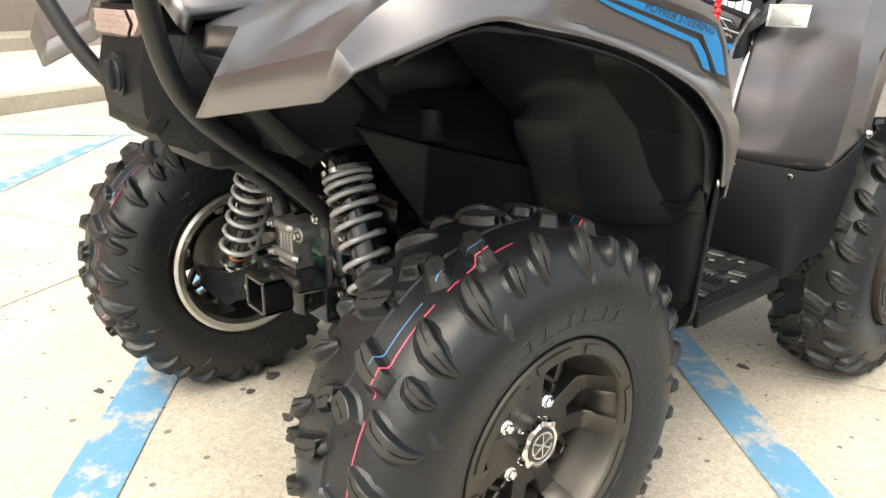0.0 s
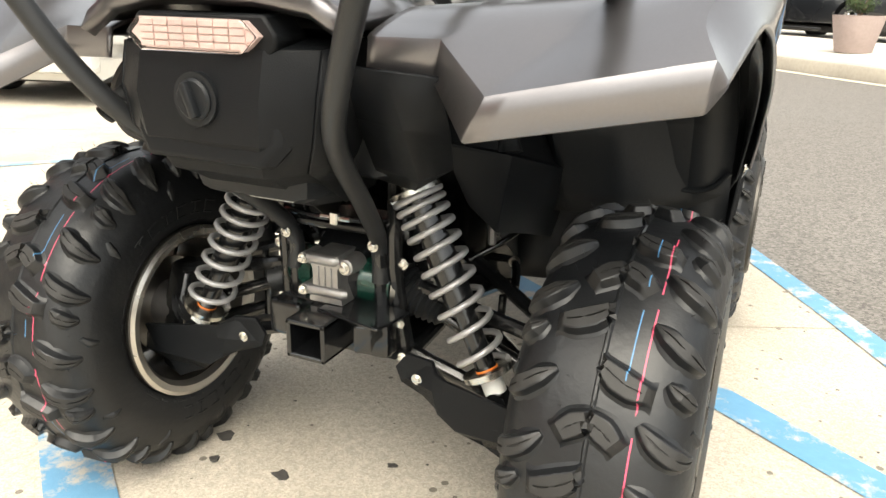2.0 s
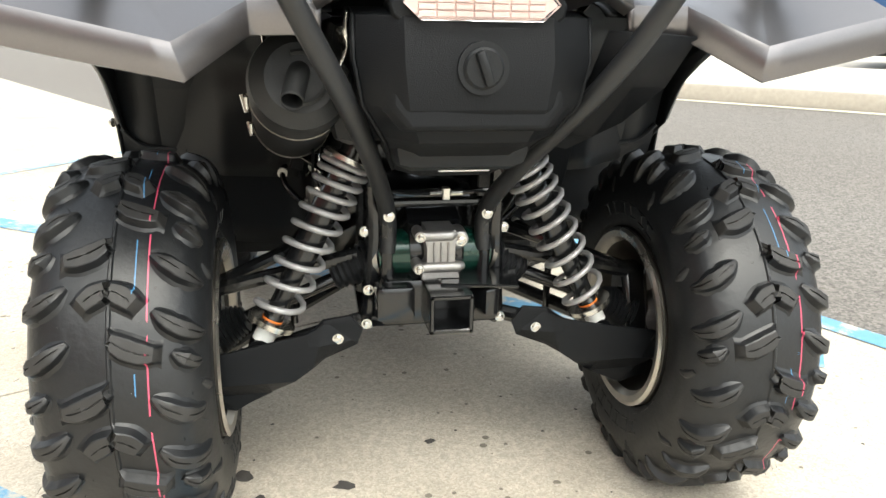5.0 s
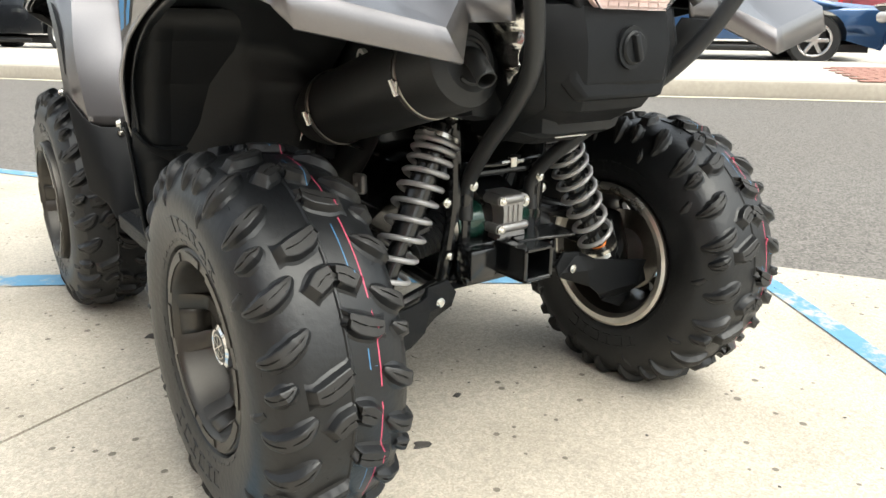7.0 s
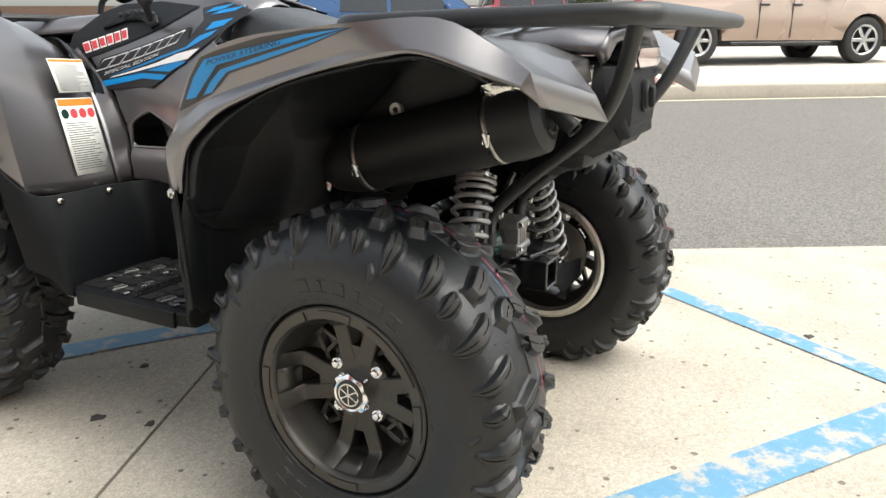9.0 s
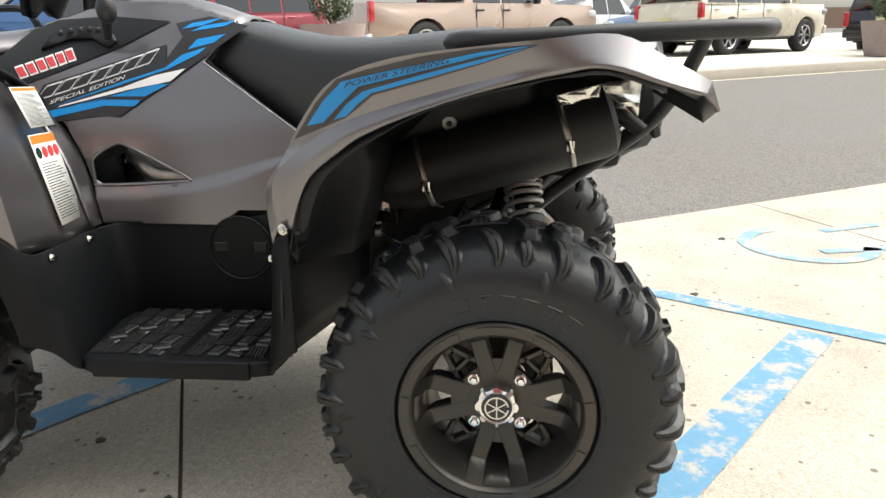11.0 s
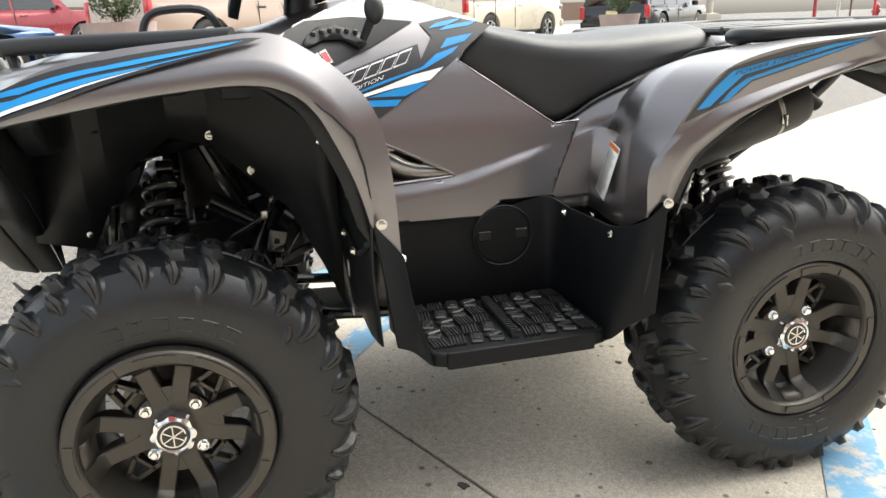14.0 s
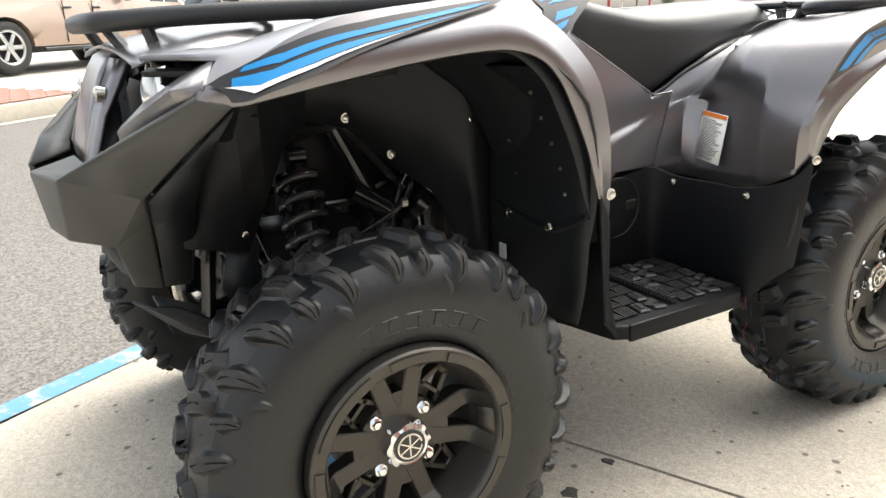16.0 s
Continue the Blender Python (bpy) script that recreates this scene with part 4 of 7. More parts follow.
part("seat", bm, VINYL, quad, "black textured vinyl saddle", 50)
for s in (1, -1):
    bm = bmesh.new()
    tube(bm, smooth_path([(s * .128, .655, .893), (s * .172, .600, .862), (s * .196, .500, .790), (s * .198, .432, .745), (s * .205, .380, .760), (s * .215, .330, .792), (s * .222, .250, .826), (s * .224, .150, .858)], 5), 0.0045, 6)
    part("seat_piping", bm, TUBE, quad)

# tank cover and instrument pod
bm = bmesh.new()
rows = []
for y, w, z in ((.585, .06, .975), (.70, .055, 1.016), (.84, .055, 1.026), (.95, .065, 1.004), (1.04, .11, .975), (1.12, .18, .962), (1.22, .24, .955), (1.36, .30, .943), (1.47, .335, .925), (1.545, .34, .907)):
    k = .02 if y < 1.0 or y > 1.4 else .045
    rows.append([(-w - k, y, z - k), (-w, y, z - .010), (-w * .5, y, z + .004), (0, y, z + .008), (w * .5, y, z + .004), (w, y, z - .010), (w + k, y, z - k)])
grid(bm, fine_rows([[Vector(p) for p in r] for r in rows], 3, 2))
thick(part("tank_cover", bm, GREY, quad, "matte grey tank cover and hood", 40), 0.005)
bm = bmesh.new()
rows = [[(x * w, y, z + (0.02 if abs(x) < .6 else 0)) for x in (-1, -.6, 0, .6, 1)] for y, w, z in ((.895, .070, 1.03), (.92, .10, 1.075), (1.00, .105, 1.095), (1.08, .09, 1.07), (1.11, .06, 1.0))]
grid(bm, fine_rows([[Vector(p) for p in r] for r in rows], 3, 2))
thick(part("instrument_pod", bm, BLACK, quad, "black instrument pod", 50), 0.02)
bm = bmesh.new()
tube(bm, smooth_path([(-.36, .82, 1.25), (-.20, .86, 1.22), (-.08, .93, 1.18), (0, .935, 1.175), (.08, .93, 1.18), (.20, .86, 1.22), (.36, .82, 1.25)], 5), 0.012, 10)
tube(bm, [(0, .96, .98), (0, .935, 1.18)], 0.034, 14)
part("handlebar", bm, TUBE, quad, "black handlebar")
for s in (1, -1):
    bm = bmesh.new()
    tube(bm, [(s * .30, .833, 1.241), (s * .42, .805, 1.264)], [.017, .017], 12)
    part("grip", bm, RUBBER_F, quad)
# shifter gate and lever
bm = bmesh.new()
cut_plate(bm, [(.975, .925), (.963, .950), (.937, .970), (.895, .972), (.845, .955), (.832, .938), (.850, .926), (.885, .945), (.925, .945)], on_panel(-1, .016), .02, .02)
thick(part("shift_gate", bm, INNER, quad, "black shifter gate"), .008, 0)
for i in range(6):
    bm = bmesh.new()
    box(bm, on_panel(-1, .022)(.945 - i * .018, .958 + .006 * math.sin(i * .6)), (.010, .010, .012), (0, 0, 0), .003, 1)
    part("gate_notch", bm, TUBE, quad)
bm = bmesh.new()
tube(bm, [(-.180, .842, .945), (-.205, .826, .985)], [.008, .010], 10)
bmesh.ops.create_uvsphere(bm, u_segments=16, v_segments=10, radius=0.024, matrix=pose(-.209, .821, 1.002) @ Matrix.Diagonal((0.85, 0.85, 1.25, 1)))
part("shift_lever", bm, TUBE, quad, "black ball-topped shift lever", 60)

# foot wells: one curved black wall each, and a treaded board
WELL = [  # x, y, top z, bottom z
    (.586, .905, .655, .420), (.545, .850, .582, .392), (.460, .848, .570, .360), (.360, .850, .570, .340), (.285, .845, .566, .335), (.256, .815, .566, .335), (.252, .720, .566, .335),
    (.250, .600, .566, .335), (.250, .500, .588, .335), (.256, .455, .590, .335), (.300, .432, .574, .335), (.400, .420, .572, .340), (.480, .412, .574, .350), (.562, .392, .602, .395), (.585, .357, .645, .420)]
FOOT = [(.566, .870, .415), (.536, .836, .388), (.512, .795, .346), (.400, .815, .340), (.300, .835, .336), (.262, .815, .335), (.256, .720, .335), (.254, .600, .335), (.254, .500, .335),
        (.262, .455, .335), (.310, .440, .335), (.410, .430, .338), (.505, .438, .342), (.545, .405, .385), (.568, .362, .415)]
for s in (1, -1):
    bm = bmesh.new()
    top = smooth_path([(s * x, y, a) for x, y, a, b in WELL], 4)
    bot = smooth_path([(s * x, y, z) for x, y, z in FOOT], 4)
    mid = [a.lerp(b, .5) for a, b in zip(top, bot)]
    grid(bm, [top, mid, bot])
    rounded(thick(part("foot_well", bm, BLACK, quad, "black plastic leg guard round the foot well", 40), 0.006, 1.0 if s > 0 else -1.0), 0.002)
    # board
    bm = bmesh.new()
    prism(bm, [(.250, .440), (.500, .432), (.520, .470), (.522, .775), (.508, .800), (.300, .835), (.250, .825)], 0.030, lambda a, b, d: (s * a, b, .334 + d + (.006 if a > .5 else 0)))
    board = rounded(part("footboard", bm, BLACK, quad, "black plastic footboard with a raised tread"), 0.006)
    random.seed(11)
    for i in range(9):
        for j in range(5):
            y, x = .468 + i * .0385, .285 + j * .047
            if abs(y - .622) < .018:
                continue
            bm = bmesh.new()
            kind = (i * 3 + j * 5) % 4
            if kind < 2:
                for q in range(5):
                    box(bm, (s * x, y - .0135 + q * .0068, .369), (.043, .0042, .010), (0, 0, (8 if kind else -6) * s), 0)
            elif kind == 2:
                box(bm, (s * x, y, .370), (.041, .026, .011), (0, 0, 10 * s), .003, 1)
                box(bm, (s * x, y, .3765), (.026, .012, .003), (0, 0, 10 * s), .001, 1)
            else:
                box(bm, (s * (x - .010), y, .370), (.018, .036, .011), (0, 0, -24 * s), .003, 1)
                box(bm, (s * (x + .014), y, .370), (.018, .030, .011), (0, 0, 16 * s), .003, 1)
            part("tread_pad", bm, TREAD, board)
    bm = bmesh.new()
    box(bm, (s * .385, .622, .370), (.210, .016, .012), bevel=.003)
    for q in range(22):
        box(bm, (s * (.287 + q * .0095), .622, .379), (.004, .018, .008))
    part("foot_peg_bar", bm, TUBE, board)
    bm = bmesh.new()
    box(bm, (s * .521, .620, .354), (.012, .305, .036), (0, 0, 0), .005)
    part("board_rim", bm, BLACK, board)
    # round filter cover in the well wall
    bm = bmesh.new()
    x0 = s * .2535
    tube(bm, [(x0 - s * .004, .568, .512), (x0 + s * .004, .568, .512), (x0 + s * .006, .568, .512)], [.066, .066, .063], 40)
    cover = part("round_cover", bm, BLACK, quad, "round black access cover", 25)
    bm = bmesh.new()
    ring_pts = [(x0 + s * .0045, .568 + .0685 * math.cos(a), .512 + .0685 * math.sin(a)) for a in [i * 2 * math.pi / 40 for i in range(40)]]
    tube(bm, ring_pts, .0022, 5, closed=True)
    part("cover_seam", bm, RECESS_SHADE, cover)
    # raised blocks; the depth of the slots is shade put into their colour
    for q in (-1, 1):
        bm = bmesh.new()
        box(bm, (x0 + s * .006, .568 + q * .043, .514), (.004, .030, .022), bevel=.002, seg=1)
        part("finger_slot", bm, RECESS_SHADE, cover)

# dark fillers behind the joints of the panels
for s in (1, -1):
    for c, size in (((.205, .66, .572), (.05, .46, .030)), ((.185, .43, .66), (.03, .08, .16))):
        bm = bmesh.new()
        box(bm, (s * c[0], c[1], c[2]), size, bevel=.006)
        part("joint_filler", bm, INNER, quad)

# flat flaps behind the rear guards and the inner walls of the rear arches
for s in (1, -1):
    bm = bmesh.new()
    rows = []
    for z, y in ((.845, .250), (.79, .295), (.711, .332), (.63, .352), (.600, .362), (.565, .376), (.50, .382), (.43, .387), (.385, .390)):
        rows.append([(s * x, y + k, z) for x, k in ((.572 - max(0, .45 - z) * .8 - max(0, z - .75) * .15, 0.0), (.50, .004), (.36, -.030), (.255, -.062), (.20, -.075))])
    grid(bm, rows)
    thick(part("mud_flap", bm, INNER, quad, "black plastic wall behind the foot well", 10), 0.004)
    for x, y, z in ((.412, .313, .711), (.408, .331, .615), (.300, .280, .708), (.300, .302, .612)):
        bm = bmesh.new()
        bolt(bm, (s * x, y + .004, z), (0, -1, 0), .005, .005)
        part("rivet", bm, STEEL, quad)
    bm = bmesh.new()
    tube(bm, [(s * .420, .312, .730), (s * .416, .342, .603), (s * .29, .315, .601)], .0016, 5)
    part("flap_seam", bm, BLACK, quad)
    bm = bmesh.new()
    tube(bm, smooth_path([(s * .570, .342, .630), (s * .53, .362, .590), (s * .44, .360, .585), (s * .34, .340, .585), (s * .28, .325, .60)], 4), .005, 6)
    part("flap_rib", bm, INNER, quad)
    bm = bmesh.new()
    rows = []
    for y, z0, z1 in ((.34, .40, .78), (.26, .46, .84), (.18, .52, .87), (.10, .60, .89), (.02, .72, .90), (-.06, .80, .90)):
        x = .200
        rows.append([(s * x, y, z0), (s * (x - .005), y, (z0 + z1) / 2), (s * (x + (.0 if y > .1 else .03)), y, z1 - (.03 if y > .1 else 0))])
    grid(bm, [r for r in fine_rows([[Vector(p) for p in r] for r in rows], 2, 2)])
    thick(part("arch_wall", bm, INNER, quad, "black inner wall of the rear wheel arch", 50), 0.004)
bm = bmesh.new()
rows = [[(.180, -.272, .838), (.240, -.285, .836), (.300, -.280, .832)], [(.172, -.235, .775), (.235, -.235, .765), (.290, -.225, .765)], [(.155, -.165, .700), (.215, -.155, .685), (.262, -.150, .705)], [(.140, -.120, .670), (.190, -.115, .660), (.235, -.115, .690)]]
grid(bm, [[Vector(p) for p in r] for r in rows])
thick(part("tail_side_cover", bm, BLACK, quad, "black cover beside the tail box", 8), .004)
# tapering bin in the right-hand arch, with a moulded pocket on its rim
bm = bmesh.new()
top = [(.187, -.028, .708), (.271, .046, .683), (.292, .180, .645), (.300, .330, .603)]
low = [(.205, .040, .600), (.248, .055, .556), (.256, .180, .520), (.262, .330, .470)]
rim = [(p[0] - .012, p[1], p[2] + .004) for p in top]
wall = [(.175, .010, .760), (.225, .070, .765), (.235, .180, .760), (.238, .330, .720)]
grid(bm, [low, top, rim, wall])
bm.faces.new([bm.verts.new(p) for p in (top[0], top[1], low[1], low[0])])
rounded(thick(part("storage_bin", bm, BLACK, quad, "black tapering underside of the storage bin", 12), .005, 0), .002)
bm = bmesh.new()
tube(bm, [(.258, .062, .684), (.254, .066, .700), (.250, .070, .735)], [.026, .022, .020], 18)
part("bin_pocket", bm, INNER, quad, "moulded black pocket", 40)
bm = bmesh.new()
bmesh.ops.create_uvsphere(bm, u_segments=28, v_segments=16, radius=.10, matrix=pose(.150, .110, .795) @ Matrix.Diagonal((.85, 1.3, .75, 1)))
part("airbox_dome", bm, INNER, quad, "rounded black airbox side", 60)
# foil heat shields beside the muffler
for outline, x in (([(.272, .600), (.285, .720), (.258, .720), (.240, .600)], -.280), ([(-.180, .835), (-.262, .856), (-.255, .765), (-.222, .733), (-.205, .760)], -.160), ([(-.085, .822), (-.170, .842), (-.165, .812), (-.130, .800), (-.097, .795)], -.262)):
    bm = bmesh.new()
    plate(bm, outline, (), lambda a, b: (x + .006 * math.sin(90 * a + 40 * b) * math.sin(71 * b) + .004 * math.sin(190 * a - 60 * b), a, b), cuts=2, step=.008)
    thick(part("heat_foil", bm, FOIL, quad, "crinkled silver heat-shield foil", 20), .002)

# tail box with lamp, cap and label
def tail_ring(y, z, w, dz=0.0):
    return [(-w, y + .018, z), (-w * .62, y - .014, z - dz), (w * .62, y - .014, z - dz), (w, y + .018, z)]
bm = bmesh.new()
rows = [tail_ring(-.240, .862, .152), tail_ring(-.292, .852, .150), tail_ring(-.306, .800, .150, .004), tail_ring(-.303, .745, .140, .004), tail_ring(-.278, .702, .114, .006),
        tail_ring(-.252, .690, .106, .004), tail_ring(-.150, .632, .084, .004), tail_ring(-.06, .636, .085), tail_ring(-.06, .84, .12)]
grid(bm, rows, close=False)
vs = list(bm.verts)
tail = rounded(thick(part("tail_box", bm, BLACK, quad, "black moulded tail box under the lamp", 20), .005), .004)
for s in (1, -1):
    bm = bmesh.new()
    rows = [[(s * .152, -.222, .862), (s * .150, -.274, .852), (s * .150, -.288, .80), (s * .140, -.285, .745), (s * .114, -.260, .702), (s * .106, -.234, .690), (s * .084, -.132, .632)],
            [(s * .145, -.05, .862), (s * .150, -.10, .85), (s * .150, -.10, .80), (s * .134, -.09, .75), (s * .114, -.08, .70), (s * .104, -.06, .68), (s * .084, -.05, .64)]]
    grid(bm, rows)
    thick(part("tail_side", bm, BLACK, quad, angle=20), .004)
# raised centre panel of the tail
bm = bmesh.new()
prism(bm, [(-.088, .836), (-.122, .808), (-.124, .742), (-.098, .712), (.098, .712), (.124, .742), (.122, .808), (.088, .836)], .018, lambda a, b, d: (a * (1 - d * 7), -.304 - d + max(0, abs(a) - .092) * .42 + max(0, b - .80) * .3, .77 + (b - .77) * (1 - d * 6)))
rounded(part("tail_panel", bm, BLACK, tail, "raised black panel"), .005)
bm = bmesh.new()
prism(bm, [(-.108, .852), (-.086, .834), (.086, .834), (.108, .852), (.112, .866), (.094, .890), (-.094, .890), (-.112, .866)], .06, lambda a, b, d: (a, -.305 + d, b))
rounded(part("lamp_housing", bm, BLACK, tail), .004)
LAMP = [(-.098, .866), (-.078, .885), (.078, .885), (.098, .866), (.076, .846), (-.076, .846)]
bm = bmesh.new()
prism(bm, [(a * .96, (b - .866) * .88 + .866) for a, b in LAMP], .012, lambda a, b, d: (a, -.314 + d, b))
lamp = part("tail_lamp", bm, LAMPIN, quad, "pale clear-lensed tail lamp")
for r in range(4):
    for c in range(7):
        bm = bmesh.new()
        box(bm, (-.0675 + c * .0225, -.3152 - .0006 * ((r + c) % 2), .8785 - r * .0082), (.0205, .003, .0072), bevel=.0008, seg=1)
        part("lamp_cell", bm, LAMPIN, lamp)
bm = bmesh.new()
prism(bm, LAMP, .004, lambda a, b, d: (a * (1 - d * 8), -.3200 - d, b))
lens = rounded(part("lens", bm, LENS, lamp, "clear plastic lens"), .002)
lens.visible_shadow = False
bm = bmesh.new()
tube(bm, [(.002, -.300, .792), (.002, -.3235, .792)], [.032, .032], 32)
cap = part("cap_recess", bm, INNER, tail)
bm = bmesh.new()
tube(bm, [(.002, -.310, .792), (.002, -.326, .792), (.002, -.329, .792)], [.025, .025, .022], 32)
box(bm, (.002, -.331, .792), (.012, .014, .044), (0, -20, 0), .004)
part("turn_cap", bm, INNER, tail, "black quarter-turn cap")
bm = bmesh.new()
box(bm, (.008, -.194, .6455), (.074, .003, .014), (-59.5, 0, 0))
lab = part("label_plate", bm, PAPER, tail, "small printed label")
for q in range(4):
    bm = bmesh.new()
    box(bm, (-.018 + q * .017, -.1952, .6440), (.012, .002, .004), (-59.5, 0, 0))
    part("print_bar", bm, INK, lab)
# grey cowl over the lamp and rear deck
bm = bmesh.new()
rows = [[(-.20, y, z - .03), (-.15, y, z), (-.08, y - .01, z + .012), (0, y - .012, z + .014), (.08, y - .01, z + .012), (.15, y, z), (.20, y, z - .03)] for y, z in ((-.300, .896), (-.285, .918), (-.20, .922), (-.08, .910), (.0, .895))]
grid(bm, rows)
thick(part("tail_cowl", bm, GREY, quad, "matte grey cowl over the tail lamp", 25), .02)

# bumper tubes and racks
for s in (1, -1):
    bm = bmesh.new()
    tube(bm, smooth_path([(s * .083, -.028, .470), (s * .084, -.034, .540), (s * .110, -.120, .625), (s * .140, -.215, .700), (s * .168, -.282, .760), (s * .205, -.325, .830), (s * .255, -.360, .930)], 6), .0145, 14)
    part("rear_guard_tube", bm, TUBE, quad, "satin black rear guard tube", 60)
RZ = .932
bm = bmesh.new()
loop = smooth_path([(-.33, .060, RZ - .010), (-.36, .092, RZ - .010), (-.405, .098, RZ - .008), (-.437, .070, RZ - .006), (-.445, 0, RZ - .004), (-.450, -.20, RZ), (-.450, -.36, RZ + .003), (-.425, -.412, RZ + .004), (-.36, -.425, RZ + .004), (0, -.430, RZ + .004),
                    (.36, -.425, RZ + .004), (.425, -.412, RZ + .004), (.450, -.36, RZ + .003), (.450, -.20, RZ), (.445, 0, RZ - .004), (.437, .070, RZ - .006), (.405, .098, RZ - .008), (.36, .092, RZ - .010), (.33, .060, RZ - .010)], 5)
tube(bm, loop, .0155, 12)
rack = part("rear_rack", bm, TUBE, quad, "black tubular rear rack", 60)
for x in (-.26, -.13, 0, .13, .26):
    bm = bmesh.new()
    tube(bm, [(x, -.425, RZ + .006), (x, -.2, RZ + .004), (x, .05, RZ)], .0085, 8)
    part("rack_bar", bm, TUBE, rack)
for y in (-.30, -.10, .03):
    bm = bmesh.new()
    tube(bm, [(-.443, y, RZ - .002), (.443, y, RZ - .002)], .009, 8)
    part("rack_bar", bm, TUBE, rack)
for s in (1, -1):
    # stamped V-shaped bracket from the frame up to the rack
    foot = Vector((s * .218, -.008, .850))
    for top in ((s * .178, -.046, RZ - .006), (s * .292, .010, RZ - .006)):
        top = Vector(top)
        bm = bmesh.new()
        rows = []
        for f, w in ((0, .011), (.35, .010), (.7, .012), (.9, .018), (1.0, .024)):
            c = foot.lerp(top, f)
            u = Vector((.90 * s, .43, 0)) * w
            n = Vector((-.43 * s, .90, 0)) * .005
            rows.append([c - u - n * 1.6, c - u + n, c - u * .6 + n * 1.2, c + u * .6 + n * 1.2, c + u + n, c + u - n * 1.6])
        grid(bm, rows)
        bracket = thick(part("rack_bracket", bm, TUBE, rack, "stamped black rack bracket"), .003)
    for f in (.35, .68):
        bm = bmesh.new()
        bolt(bm, foot.lerp(top, f) + Vector((-.004 * s, .008, 0)), (-.43 * s, .90, 0), .0045, .005)
        part("bracket_bolt", bm, ZINC, bracket)
FZ = .957
bm = bmesh.new()
tube(bm, smooth_path([(-.405, 1.10, FZ + .004), (-.36, 1.20, FZ + .002), (-.26, 1.42, FZ), (-.20, 1.535, FZ - .004), (-.15, 1.568, FZ - .005), (0, 1.575, FZ - .005), (.15, 1.568, FZ - .005), (.20, 1.535, FZ - .004), (.26, 1.42, FZ), (.36, 1.20, FZ + .002), (.405, 1.10, FZ + .004)], 5), .016, 12)
frack = part("front_rack", bm, TUBE, quad, "black tubular front rack", 60)
for y, w in ((1.18, .36), (1.32, .30), (1.46, .23)):
    bm = bmesh.new()
    tube(bm, [(-w, y, FZ - .004), (w, y, FZ - .004)], .009, 8)
    part("rack_bar", bm, TUBE, frack)
for s in (1, -1):
    for p, q in (((.215, 1.50, FZ), (.225, 1.49, .915)), ((.15, 1.555, FZ), (.175, 1.525, .905)), ((.33, 1.26, FZ), (.33, 1.26, .93))):
        bm = bmesh.new()
        tube(bm, [(s * p[0], p[1], p[2]), (s * q[0], q[1], q[2])], .010, 8)
        part("rack_foot", bm, TUBE, frack)
# hoop beside the handlebar, seen over the hood
bm = bmesh.new()
tube(bm, smooth_path([(.03, 1.30, .955), (.03, 1.285, 1.0), (.03, 1.25, 1.018), (.03, 1.17, 1.018), (.03, 1.14, .99), (.03, 1.13, .955)], 4), .009, 8)
part("rack_hoop", bm, TUBE, frack)

# muffler on the left-hand side
A, B = Vector((-.238, .235, .652)), Vector((-.217, -.190, .768))
axis = (B - A).normalized()
bm = bmesh.new()
tube(bm, [A - axis * .05, A - axis * .02, A + axis * .03, A.lerp(B, .5), B - axis * .02, B, B + axis * .012], [.035, .055, .068, .071, .071, .067, .047], 36)
muf = part("muffler", bm, MUFFLER, quad, "black painted muffler canister", 30)
for f in (.15, .80):
    c = A.lerp(B, f)
    bm = bmesh.new()
    tube(bm, [c - axis * .006, c + axis * .006], .0716, 36, cap=False)
    clamp = thick(part("clamp_band", bm, STEEL, muf, "steel hose clamp"), .0015)
    bm = bmesh.new()
    up = Vector((-1, 0, -.25)).normalized()
    up = (up - axis * up.dot(axis)).normalized()
    p = c + up * .076
    tube(bm, [p - axis.cross(up) * .013, p + axis.cross(up) * .013], .0055, 8)
    box(bm, p - up * .002, (.006, .016, .022), (0, 0, 0), .002, 1)
    part("clamp_screw", bm, ZINC, clamp)
bm = bmesh.new()
pp = smooth_path([B + Vector((.0, .01, .010)), (-.219, -.212, .776), (-.223, -.232, .764), (-.228, -.256, .746)], 5)
tube(bm, pp, .0150, 16, cap=False)
thick(part("tail_pipe", bm, MUFFLER, muf, "short curved tail pipe", 50), .0015)
bm = bmesh.new()
for r in (.050, .034):
    n0 = axis.orthogonal().normalized()
    n1 = axis.cross(n0)
    tube(bm, [B + axis * (.013 if r < .05 else .006) + (n0 * math.cos(a) + n1 * math.sin(a)) * r for a in [i * 2 * math.pi / 28 for i in range(20)]], .004, 6)
part("end_cap_ribs", bm, MUFFLER, muf)

